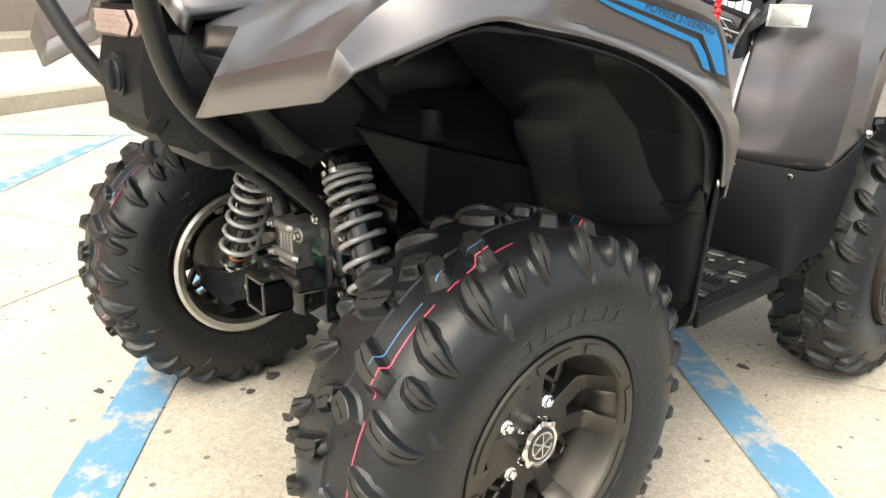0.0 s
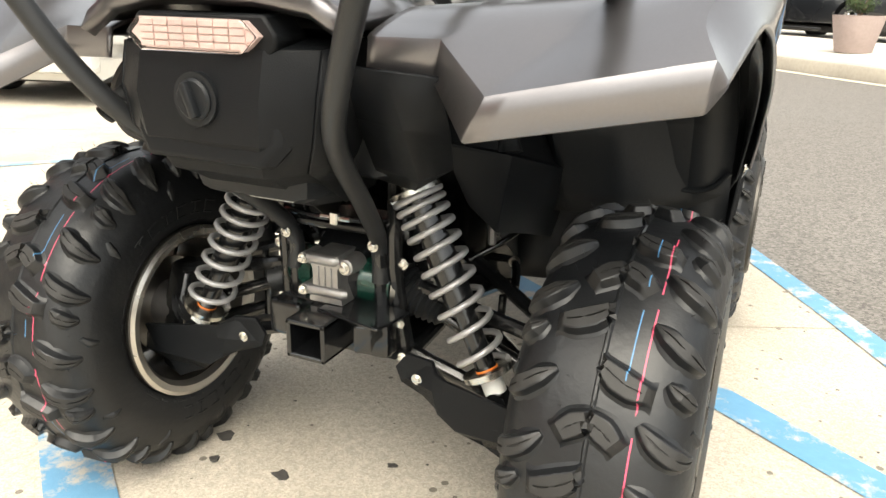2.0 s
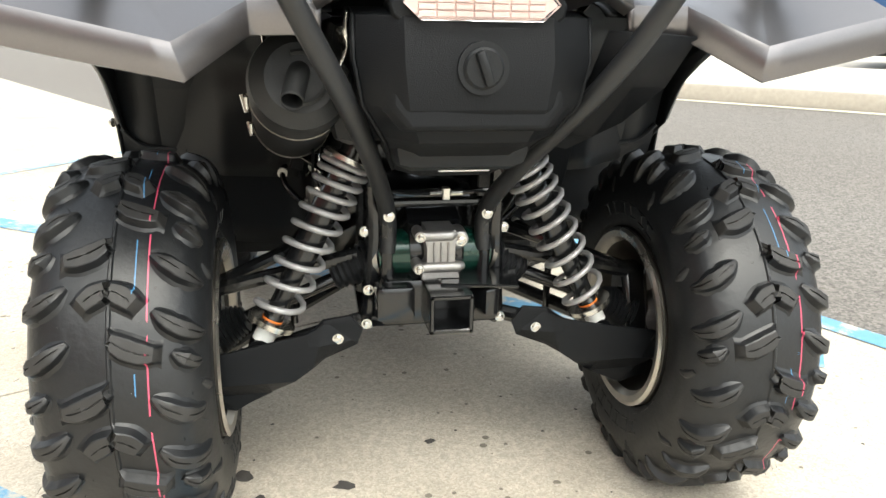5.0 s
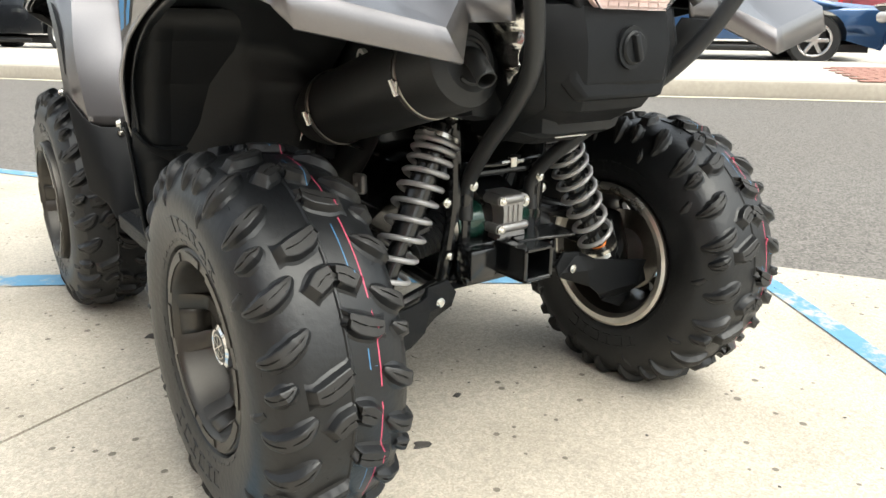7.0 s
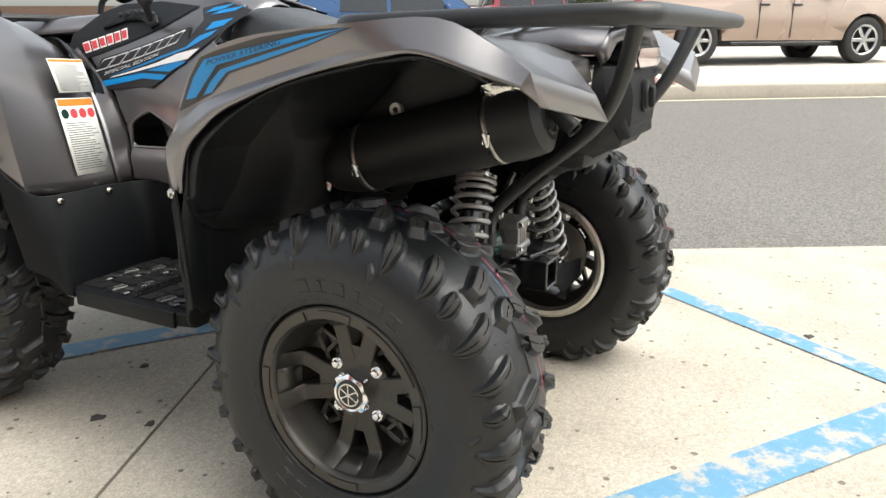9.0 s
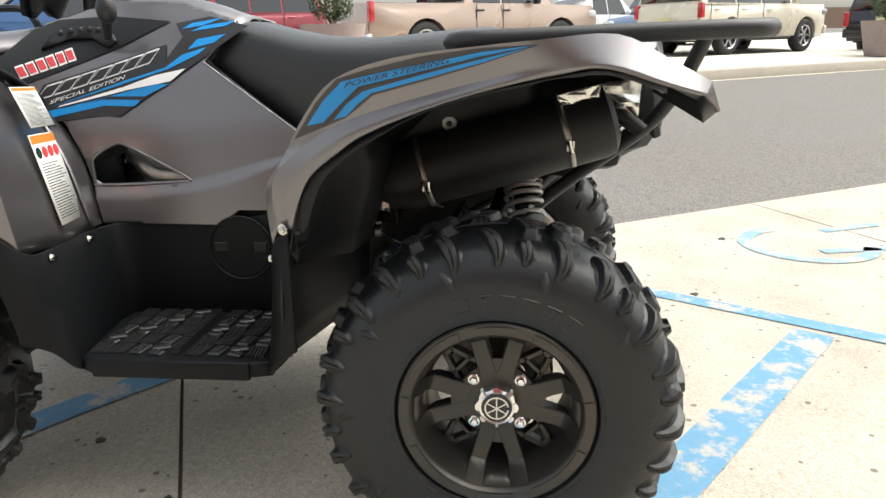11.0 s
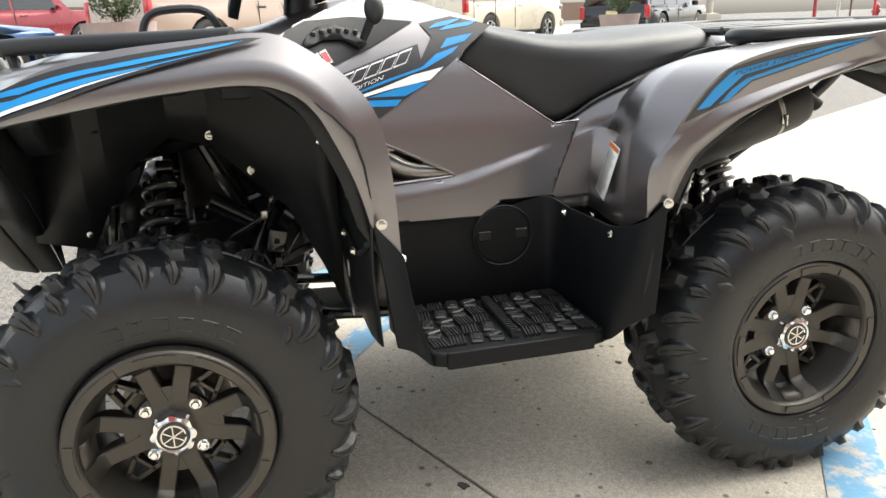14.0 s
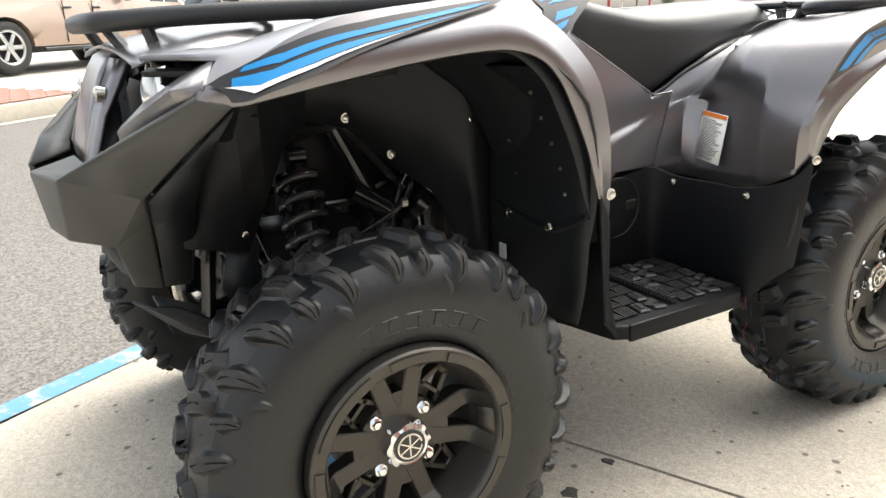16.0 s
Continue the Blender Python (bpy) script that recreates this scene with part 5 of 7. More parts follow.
# suspension and drive
def shock(top, bot, mat, r, wire, coils, label, tight=6):
    top, bot = Vector(top), Vector(bot)
    ax = (bot - top).normalized()
    L = (bot - top).length
    bm = bmesh.new()
    tube(bm, [top + ax * .02, top + ax * L * .30, top + ax * L * .301, top + ax * L * .62, top + ax * L * .621, bot - ax * .01], [.021, .021, .024, .024, .017, .017], 18)
    sh = part("shock_absorber", bm, FRAME, quad, label)
    n0 = ax.orthogonal().normalized()
    n1 = ax.cross(n0)
    pts = []
    total = coils
    start, end = .12 * L, L * .86
    steps = int(total * 14)
    for i in range(steps + 1):
        turn = total * i / steps
        f = turn / total
        g = f ** 1.55 if tight else f
        a = 2 * math.pi * turn
        pts.append(top + ax * (start + (end - start) * g) + (n0 * math.cos(a) + n1 * math.sin(a)) * r)
    bm = bmesh.new()
    tube(bm, pts, wire, 8)
    part("spring", bm, mat, sh, "coil spring", 70)
    bm = bmesh.new()
    tube(bm, [top + ax * (.10 * L), top + ax * (.12 * L)], r + .004, 20)
    part("spring_seat", bm, ZINC if mat is SPRING else FRAME, sh)
    bm = bmesh.new()
    tube(bm, [top + ax * (.865 * L), top + ax * (.89 * L), top + ax * (.90 * L)], [r + .003, r + .002, r - .008], 20)
    part("spring_seat", bm, ZINC if mat is SPRING else FRAME, sh)
    bm = bmesh.new()
    tube(bm, [top + Vector((0, -.016, 0)), top + Vector((0, .016, 0))], .017, 14)
    part("shock_eye", bm, FRAME, sh)
    bm = bmesh.new()
    tube(bm, [bot + Vector((0, -.018, 0)), bot + Vector((0, .018, 0))], .018, 14)
    part("shock_eye", bm, FRAME, sh)
    if mat is SPRING:
        bm = bmesh.new()
        tube(bm, [bot - ax * .055, bot - ax * .036], .0182, 16, cap=False)
        part("sticker_band", bm, ORANGE, sh, "orange warning sticker")
        bm = bmesh.new()
        tube(bm, [bot - ax * .036, bot - ax * .012], .0181, 16, cap=False)
        part("sticker_print", bm, PAPER, sh, "white printed sticker")
    return sh

for s in (1, -1):
    shock((s * .125, -.022, .668), (s * .302, -.045, .318), SPRING, .038, .0052, 10.5, "rear shock absorber with a silver coil spring")
    shock((s * .165, 1.268, .705), (s * .345, 1.305, .385), BSPRING, .037, .0074, 7.5, "front shock absorber with a black coil spring", 0)
    # rear arms, guards, shafts
    for name, p, q, r in (("lower_arm", (s * .120, .003, .338), (s * .385, .005, .262), .015), ("lower_arm", (s * .120, .23, .345), (s * .385, .06, .262), .015),
                          ("upper_arm", (s * .120, .02, .455), (s * .375, .015, .400), .013), ("upper_arm", (s * .120, .20, .470), (s * .375, .045, .400), .013),
                          ("stabiliser_link", (s * .245, .09, .30), (s * .25, .10, .43), .007)):
        bm = bmesh.new()
        tube(bm, [p, q], r, 10)
        part(name, bm, FRAME, quad)
    bm = bmesh.new()
    tube(bm, [(s * .06, .03, .452), (s * .375, .018, .325)], .0125, 12)
    shaft = part("drive_shaft", bm, FRAME, quad)
    for base, tip in (((s * .085, .03, .447), (s * .175, .026, .410)), ((s * .385, .018, .320), (s * .325, .02, .345))):
        a, b = Vector(base), Vector(tip)
        bm = bmesh.new()
        pts, rr = [], []
        for i in range(19):
            f = i / 18
            pts.append(a.lerp(b, f))
            rr.append((.043 - .022 * f) + (.0035 if i % 2 else -.002))
        tube(bm, pts, rr, 20)
        part("rubber_boot", bm, RUBBER_F, shaft, "ribbed rubber drive boot", 60)
    bm = bmesh.new()
    GUARD = [(.130, .345), (.150, .372), (.195, .366), (.225, .350), (.300, .335), (.395, .318), (.415, .285), (.405, .212), (.345, .208), (.285, .238), (.215, .290), (.140, .320)]
    rows = []
    plate(bm, GUARD, (), lambda a, b: (s * a, -.062 - (.02 if .2 < a < .4 else 0) + (.025 if b < .26 else 0), b), cuts=1, step=.03)
    guard = rounded(thick(part("arm_guard", bm, BLACK, quad, "folded black plastic arm guard", 25), .006, 0), .002)
    bm = bmesh.new()
    bolt(bm, (s * .172, -.072, .335), (0, -1, 0), .0075, .006)
    part("bolt", bm, ZINC, guard)
    # knuckle
    bm = bmesh.new()
    prism(bm, [(-.05, .26), (.055, .26), (.045, .33), (.04, .41), (-.01, .41), (-.04, .33)], .05, lambda a, b, d: (s * (.365 + d), a + .02, b))
    rounded(part("knuckle", bm, FRAME, quad, "black wheel knuckle"), .01)
    # front arms and shaft
    for name, p, q, r in (("lower_arm", (s * .10, 1.13, .36), (s * .40, 1.25, .268), .015), ("lower_arm", (s * .10, 1.38, .35), (s * .40, 1.28, .268), .015),
                          ("upper_arm", (s * .13, 1.16, .52), (s * .39, 1.26, .415), .013), ("upper_arm", (s * .13, 1.34, .52), (s * .39, 1.28, .415), .013),
                          ("tie_rod", (s * .06, 1.12, .50), (s * .40, 1.17, .40), .009)):
        bm = bmesh.new()
        tube(bm, [p, q], r, 10)
        part(name, bm, FRAME, quad)
    bm = bmesh.new()
    tube(bm, [(s * .06, 1.27, .42), (s * .40, 1.268, .33)], .012, 12)
    part("drive_shaft", bm, FRAME, quad)
    bm = bmesh.new()
    pts, rr = [], []
    for i in range(17):
        f = i / 16
        pts.append(Vector((s * .09, 1.27, .41)).lerp(Vector((s * .17, 1.27, .39)), f)); rr.append(.042 - .02 * f + (.0035 if i % 2 else -.002))
    tube(bm, pts, rr, 18)
    part("rubber_boot", bm, RUBBER_F, quad, "ribbed rubber drive boot", 60)
    bm = bmesh.new()
    prism(bm, [(-.05, .25), (.05, .25), (.04, .43), (-.04, .43)], .05, lambda a, b, d: (s * (.385 + d), a + 1.268, b))
    rounded(part("knuckle", bm, FRAME, quad, "black wheel knuckle"), .01)
    # frame rails
    for pts in ([(s * .083, -.02, .345), (s * .083, -.025, .47), (s * .083, -.03, .545)], [(s * .118, .0, .33), (s * .118, .25, .34), (s * .14, .45, .32), (s * .14, .85, .32), (s * .11, 1.15, .35), (s * .10, 1.42, .36)],
                [(s * .118, -.02, .67), (s * .118, .03, .55), (s * .118, .10, .36)], [(s * .118, -.02, .68), (s * .13, .25, .70), (s * .14, .55, .78)], [(s * .11, -.02, .66), (s * .105, -.02, .50), (s * .118, .0, .34)],
                [(s * .15, 1.02, .78), (s * .16, 1.20, .77), (s * .13, 1.40, .66), (s * .10, 1.45, .40)], [(s * .16, 1.20, .77), (s * .17, 1.10, .55), (s * .13, 1.02, .35)], [(s * .16, 1.03, .80), (s * .20, .95, .60), (s * .16, .90, .34)]):
        bm = bmesh.new()
        tube(bm, smooth_path(pts, 4), .0135, 10)
        part("frame_tube", bm, FRAME, quad)
# cross members, brackets
for p, q, r in (((-.12, -.02, .665), (.12, -.02, .665), .010), ((-.10, -.028, .555), (.10, -.028, .555), .008), ((-.12, .0, .34), (.12, .0, .34), .012), ((-.15, 1.40, .64), (.15, 1.40, .64), .012), ((-.16, 1.2, .77), (.16, 1.2, .77), .012)):
    bm = bmesh.new()
    tube(bm, [p, q], r, 10)
    part("cross_tube", bm, FRAME, quad)
# rear gear housing
bm = bmesh.new()
tube(bm, [(-.055, .035, .460), (-.045, .035, .460), (.045, .035, .460), (.055, .035, .460)], [.055, .072, .072, .055], 28)
tube(bm, [(0, .03, .46), (0, .20, .46)], [.06, .035], 20)
diff = part("gear_housing", bm, FRAME, quad, "rear gear housing")
bm = bmesh.new()
# ribbed nose with a flange at its head and foot, and a sensor boss beside it
prism(bm, [(-.030, .432), (.034, .432), (.030, .452), (.026, .462), (.026, .492), (.030, .500), (.026, .516), (-.022, .516), (-.026, .500), (-.022, .488), (-.022, .462), (-.028, .452)], .062, lambda a, b, d: (a, -.068 + d, b))
for z, x0, x1 in ((.507, -.034, .026), (.452, -.036, .040)):
    tube(bm, [(x0, -.062, z), (x0 + .006, -.066, z), (x1 - .006, -.066, z), (x1, -.062, z)], [.007, .0095, .0095, .007], 12)
    tube(bm, [(x0, -.030, z), (x0, -.074, z)], .0095, 12)
for x in (-.010, .002, .014):
    box(bm, (x, -.069, .478), (.003, .004, .034), bevel=.001, seg=1)
tube(bm, [(.036, -.02, .496), (.036, -.060, .497), (.036, -.062, .497)], [.017, .014, .010], 16)
prism(bm, [(-.024, .405), (.018, .405), (.024, .434), (-.028, .434)], .045, lambda a, b, d: (a, -.058 + d, b))
box(bm, (.004, -.060, .420), (.012, .006, .020), bevel=.002, seg=1)
cover = rounded(part("cast_cover", bm, ALU, diff, "bare cast-aluminium cover", 40), .003, 1)
for x, y, z, r in ((-.034, -.076, .507, .0062), (-.036, -.076, .452, .0062), (.036, -.062, .497, .0085)):
    bm = bmesh.new()
    bolt(bm, (x, y, z), (0, -1, 0), r, .009)
    part("cover_bolt", bm, ZINC, cover)
for s in (1, -1):
    bm = bmesh.new()
    tube(bm, [(s * .040, .0, .462), (s * .092, .008, .458)], [.042, .039], 24)
    part("green_collar", bm, GREEN, diff, "dark green sealed collar", 50)
    bm = bmesh.new()
    tube(bm, [(s * .092, .008, .458), (s * .100, .010, .457)], .0405, 24)
    part("clamp_band", bm, STEEL, diff)
bm = bmesh.new()
tube(bm, smooth_path([(-.09, -.035, .575), (-.03, -.045, .572), (.02, -.045, .573), (.10, -.03, .575)], 4), .0045, 8)
hose = part("breather_hose", bm, FRAME, quad)
bm = bmesh.new()
box(bm, (.012, -.048, .574), (.014, .014, .022), bevel=.002, seg=1)
tube(bm, [(-.015, -.046, .574), (.04, -.046, .574)], .005, 8)
part("hose_fitting", bm, ZINC, hose)
# hitch receiver
bm = bmesh.new()
for a, b, w, h in ((-.029, 0, .008, .064), (.035, 0, .008, .064)):
    box(bm, (a + .005, -.085, .394), (.008, .11, .066), bevel=.002, seg=1)
for z in (.373, .431):
    box(bm, (.008, -.085, z - .008), (.072, .11, .008), bevel=.002, seg=1)
hitch = part("hitch_receiver", bm, FRAME, quad, "square black hitch receiver")
bm = bmesh.new()
box(bm, (.006, -.01, .385), (.21, .09, .085), bevel=.012)
box(bm, (-.075, -.055, .392), (.065, .05, .062), bevel=.008)
box(bm, (.070, -.050, .395), (.030, .10, .050), (0, 0, 20), .006)
part("hitch_bracket", bm, FRAME, hitch)
bm = bmesh.new()
box(bm, (.070, -.062, .428), (.130, .085, .006), (0, 0, -12), .002, 1)
part("hitch_plate", bm, FRAME, hitch)
bm = bmesh.new()
rows = [[(x, y, z) for x in (-.11, 0, .11)] for y, z in ((-.03, .335), (.1, .325), (.4, .300), (.9, .300), (1.35, .320), (1.52, .40))]
grid(bm, rows)
thick(part("skid_plate", bm, BLACK, quad, "black belly skid plate", 60), .006)
# engine and airbox masses between the panels
bm = bmesh.new()
box(bm, (0, .62, .50), (.36, .50, .34), bevel=.04)
box(bm, (0, .30, .46), (.22, .40, .20), bevel=.05)
eng = part("engine", bm, FRAME, quad, "black engine block behind the panels")
bm = bmesh.new()
tube(bm, smooth_path([(-.16, .83, .70), (-.20, .76, .66), (-.21, .68, .655), (-.20, .60, .64)], 4), .022, 14)
part("exhaust_header", bm, STEEL, eng, "heat-stained exhaust header")
bm = bmesh.new()
box(bm, (-.185, .70, .675), (.03, .05, .035), (20, 0, 30), .006)
box(bm, (-.18, .75, .66), (.04, .03, .03), (0, 0, 10), .006)
part("throttle_body", bm, ALU, eng)
bm = bmesh.new()
box(bm, (0, .10, .76), (.36, .52, .18), bevel=.03)
box(bm, (0, -.12, .72), (.20, .24, .15), bevel=.03)
part("airbox", bm, INNER, quad, "black airbox under the seat")
# dark boxes inside the front; the one at y 1.12 is added to close a bright gap
for name, c, size, bev in (("radiator_housing", (0, 1.02, .78), (.40, .14, .22), .02), ("upper_housing", (0, 1.22, .865), (.36, .42, .09), .02), ("nose_housing", (0, 1.43, .74), (.30, .14, .24), .03), ("front_gear_housing", (0, 1.27, .47), (.16, .20, .16), .04), ("core_filler", (0, 1.12, .60), (.17, .26, .34), .03)):
    bm = bmesh.new()
    box(bm, c, size, bevel=bev)
    part(name, bm, INNER, quad)
# front arch walls
for s in (1, -1):
    bm = bmesh.new()
    rows = []
    for y, x, z0, z1 in ((.93, .285, .40, .86), (.97, .272, .50, .88), (1.03, .245, .62, .90), (1.10, .207, .680, .905), (1.17, .180, .748, .910), (1.25, .190, .770, .905), (1.31, .230, .735, .900), (1.36, .270, .660, .890), (1.40, .282, .580, .885), (1.50, .270, .600, .870)):
        rows.append([(s * x, y, z0), (s * (x + .004), y, (z0 + z1) / 2), (s * (x + .008), y, z1 - .03), (s * (x + .05), y, z1)])
    grid(bm, rows)
    wall = thick(part("front_arch_wall", bm, INNER, quad, "black inner wall of the front wheel arch", 8), .004)
    for (y0, y1, z, x0, x1) in ((.98, 1.08, .80, .272, .222), (.98, 1.10, .735, .272, .210), (1.36, 1.49, .80, .280, .280), (1.20, 1.33, .855, .190, .250)):
        bm = bmesh.new()
        tube(bm, [(s * x0, y0, z), (s * x1, y1, z)], .0035, 5)
        part("wall_rib", bm, INNER, wall)
    bm = bmesh.new()
    box(bm, (s * .215, 1.10, .865), (.03, .075, .05), bevel=.006)
    part("wall_pocket", bm, INNER, wall)
    # strut frame above the arms
    for p, q, r in (((.165, 1.175, .760), (.150, 1.00, .560), .017), ((.165, 1.175, .760), (.140, 1.06, .470), .014), ((.170, 1.170, .765), (.165, 1.33, .735), .016), ((.150, 1.05, .640), (.150, 1.30, .560), .010), ((.130, .98, .50), (.16, 1.20, .42), .010)):
        bm = bmesh.new()
        tube(bm, [(s * p[0], p[1], p[2]), (s * q[0], q[1], q[2])], r, 8)
        part("strut_tube", bm, FRAME, quad)
    bm = bmesh.new()
    box(bm, (s * .172, 1.170, .765), (.020, .050, .045), (25, 0, 0), .006)
    part("strut_bracket", bm, FRAME, quad)
    bm = bmesh.new()
    box(bm, (s * .150, 1.085, .676), (.012, .055, .020), (-20, 0, 0), .004)
    part("hose_clip", bm, GREENCLIP, quad, "dull green plastic clip")
    bm = bmesh.new()
    tube(bm, [(s * .17, 1.02, .585), (s * .17, 1.04, .60)], .045, 20)
    part("horn_cover", bm, FRAME, quad)
    bm = bmesh.new()
    tube(bm, [(s * .215, 1.185, .640), (s * .205, 1.10, .585)], [.020, .017], 14)
    part("damper_reservoir", bm, FRAME, quad)
    bm = bmesh.new()
    plate(bm, [(1.385, .60), (1.43, .60), (1.45, .52), (1.42, .46), (1.38, .50)], (), lambda a, b: (s * .27, a, b))
    thick(part("splash_plate", bm, INNER, quad), .004)
    for c in ((.28, 1.404, .609), (.205, 1.501, .625)):
        bm = bmesh.new()
        bolt(bm, (s * c[0], c[1], c[2]), (s, 0, 0), .0075, .008)
        part("bolt", bm, ZINC, quad, "zinc-plated bolt")
    bm = bmesh.new()
    rows = []
    for z, y, x0 in ((.86, .985, .575), (.80, .925, .577), (.70, .905, .578), (.62, .905, .575), (.56, .905, .56), (.48, .898, .545), (.40, .890, .515)):
        rows.append([(s * x0, y, z), (s * .45, y + .01, z), (s * .34, y + .012, z), (s * .262, y + .02, z)])
    grid(bm, fine_rows([[Vector(p) for p in r] for r in rows], 2, 2))
    thick(part("front_mud_flap", bm, INNER, quad, "black liner behind the front wheel", 50), .004)
    bm = bmesh.new()
    tube(bm, smooth_path([(s * .565, .915, .615), (s * .48, .92, .575), (s * .36, .922, .585), (s * .29, .925, .60)], 4), .006, 6)
    part("flap_rib", bm, INNER, quad)

# hoses, brackets and fittings seen in the arches
for s in (1, -1):
    HOSES = [[(.20, .33, .62), (.26, .27, .55), (.22, .20, .50), (.16, .16, .46)], [(.24, .34, .50), (.20, .28, .56), (.23, .20, .60), (.18, .12, .58)], [(.15, .30, .42), (.22, .24, .44), (.25, .16, .42)],
             [(.16, 1.02, .66), (.22, 1.08, .60), (.20, 1.16, .55), (.14, 1.22, .50)], [(.14, 1.00, .55), (.24, 1.06, .50), (.22, 1.16, .45)], [(.20, .99, .72), (.17, 1.06, .62), (.21, 1.12, .48)],
             [(.18, 1.36, .60), (.25, 1.34, .50), (.30, 1.31, .44)], [(.30, 1.36, .50), (.33, 1.34, .44), (.35, 1.30, .40)]]
    for i, line in enumerate(HOSES):
        bm = bmesh.new()
        tube(bm, smooth_path([(s * a, b, c) for a, b, c in line], 5), (.006, .0045, .008)[i % 3], 8)
        hose = part("hose", bm, FRAME, quad, "", 60)
        a, b, c = line[1]
        bm = bmesh.new()
        tube(bm, [(s * a, b - .006, c), (s * a, b + .006, c)], .010, 10)
        part("hose_clamp", bm, ZINC if i % 2 else STEEL, hose)
    for c, size, rot, mat in (((.215, .295, .66), (.02, .05, .06), (10, 0, 20), FRAME), ((.225, .25, .585), (.03, .035, .05), (0, 15, 0), BLACK), ((.200, .20, .655), (.03, .06, .025), (30, 0, 0), FRAME), ((.205, .155, .52), (.015, .03, .04), (0, 0, 20), ALU),
                              ((.185, 1.06, .535), (.03, .04, .05), (15, 0, 10), FRAME), ((.215, 1.13, .505), (.02, .03, .035), (0, 20, 0), ALU), ((.165, 1.20, .60), (.03, .05, .03), (0, 0, 0), FRAME), ((.29, 1.375, .445), (.02, .03, .05), (0, 0, 15), ALU)):
        bm = bmesh.new()
        box(bm, (s * c[0], c[1], c[2]), size, rot, .004, 1)
        bolt(bm, (s * (c[0] + size[0] / 2), c[1], c[2]), (s, 0, 0), .005, .006)
        part("bracket", bm, mat, quad)

# front skirt, lamps and nose
for s in (1, -1):
    bm = bmesh.new()
    P = {k: (s * v[0], v[1], v[2]) for k, v in dict(A=(.300, 1.660, .742), C=(.550, 1.507, .858), B=(.562, 1.466, .845), G=(.452, 1.513, .774), F=(.336, 1.554, .703), D=(.250, 1.656, .638), T=(.300, 1.602, .630), E=(.195, 1.577, .532),
                                                    H=(.188, 1.530, .517), I=(.320, 1.550, .668), J=(.405, 1.576, .782), K=(.05, 1.690, .720), L=(.05, 1.675, .615)).items()}
    vv = {k: bm.verts.new(p) for k, p in P.items()}
    for f in ("ACJ", "CBGJ", "AJF", "JGF", "AFTD", "FIT", "TIHE", "KADL"):
        bm.faces.new([vv[c] for c in f])
    rounded(thick(part("front_skirt", bm, SKIRT, quad, "faceted black front bumper skirt", 12), .010, 0), .006)
    bm = bmesh.new()
    rows = [[(s * x, y, z) for x, y, z in r] for r in (((.19, 1.585, .50), (.24, 1.56, .50), (.29, 1.53, .51)), ((.26, 1.52, .455), (.31, 1.49, .46), (.34, 1.46, .475)), ((.16, 1.40, .36), (.22, 1.38, .37), (.26, 1.36, .39)))]
    grid(bm, rows)
    thick(part("lower_scoop", bm, BLACK, quad, "black lower bumper scoop", 30), .006)
    bm = bmesh.new()
    plate(bm, [(.19, .52), (.24, .86), (.52, .840), (.43, .765), (.33, .690), (.295, .645)], (), lambda a, b: (s * a, 1.485, b))
    thick(part("skirt_backing", bm, INNER, quad, "black panel behind the skirt"), .005)
    bm = bmesh.new()
    rows = [[(.560, 1.468, .841), (.452, 1.509, .770), (.336, 1.550, .700), (.318, 1.546, .664), (.190, 1.527, .520)], [(.525, 1.470, .838), (.436, 1.480, .765), (.336, 1.484, .690), (.300, 1.486, .650), (.186, 1.486, .516)]]
    grid(bm, [[Vector((s * a, b, c)) for a, b, c in r] for r in rows])
    thick(part("skirt_return", bm, INNER, quad, "black return edge of the skirt", 10), .004)
    bm = bmesh.new()
    rows = [[(.05, 1.690, .720), (.300, 1.660, .742), (.420, 1.587, .798), (.550, 1.507, .858)], [(.05, 1.622, .738), (.215, 1.612, .738), (.400, 1.562, .790), (.546, 1.498, .856)]]
    grid(bm, [[Vector((s * a, b, c)) for a, b, c in r] for r in rows])
    thick(part("skirt_top", bm, SKIRT, quad, "top edge of the bumper skirt", 20), .006)
    # headlamp recess
    bm = bmesh.new()
    prism(bm, [(.14, .760), (.36, .775), (.44, .835), (.44, .885), (.14, .895)], .05, lambda a, b, d: (s * a, 1.42 + d, b))
    pod = rounded(part("headlamp_pod", bm, INNER, quad, "black headlamp recess"), .010)
    bm = bmesh.new()
    rows = [[(.355, 1.574, .770), (.44, 1.545, .805), (.514, 1.520, .840), (.548, 1.494, .855)], [(.362, 1.578, .806), (.44, 1.552, .838), (.514, 1.528, .866), (.550, 1.496, .872)], [(.370, 1.572, .815), (.405, 1.545, .845), (.446, 1.500, .878), (.492, 1.464, .900)]]
    grid(bm, [[Vector((s * a, b, c)) for a, b, c in r] for r in rows])
    thick(part("lamp_bezel", bm, GREY, quad, "matte grey bezel beside the headlamp", 12), .005)
    bm = bmesh.new()
    rows = [[(.135, 1.548, .898), (.21, 1.530, .897)], [(.132, 1.588, .815), (.165, 1.575, .812)], [(.128, 1.612, .735), (.205, 1.610, .735)], [(.13, 1.60, .68), (.22, 1.60, .68)]]
    grid(bm, [[Vector((s * a, b, c)) for a, b, c in r] for r in rows])
    pillar = thick(part("lamp_pillar", bm, GREY, quad, "matte grey pillar beside the headlamp", 8), .010)
    bm = bmesh.new()
    tube(bm, [(s * .150, 1.566, .842), (s * .150, 1.578, .844), (s * .150, 1.580, .844)], [.013, .013, .010], 18)
    tube(bm, [(s * .150, 1.578, .844), (s * .150, 1.583, .845)], [.007, .006], 6)
    part("pillar_bolt", bm, ZINC, pillar, "round zinc bolt")
    bm = bmesh.new()
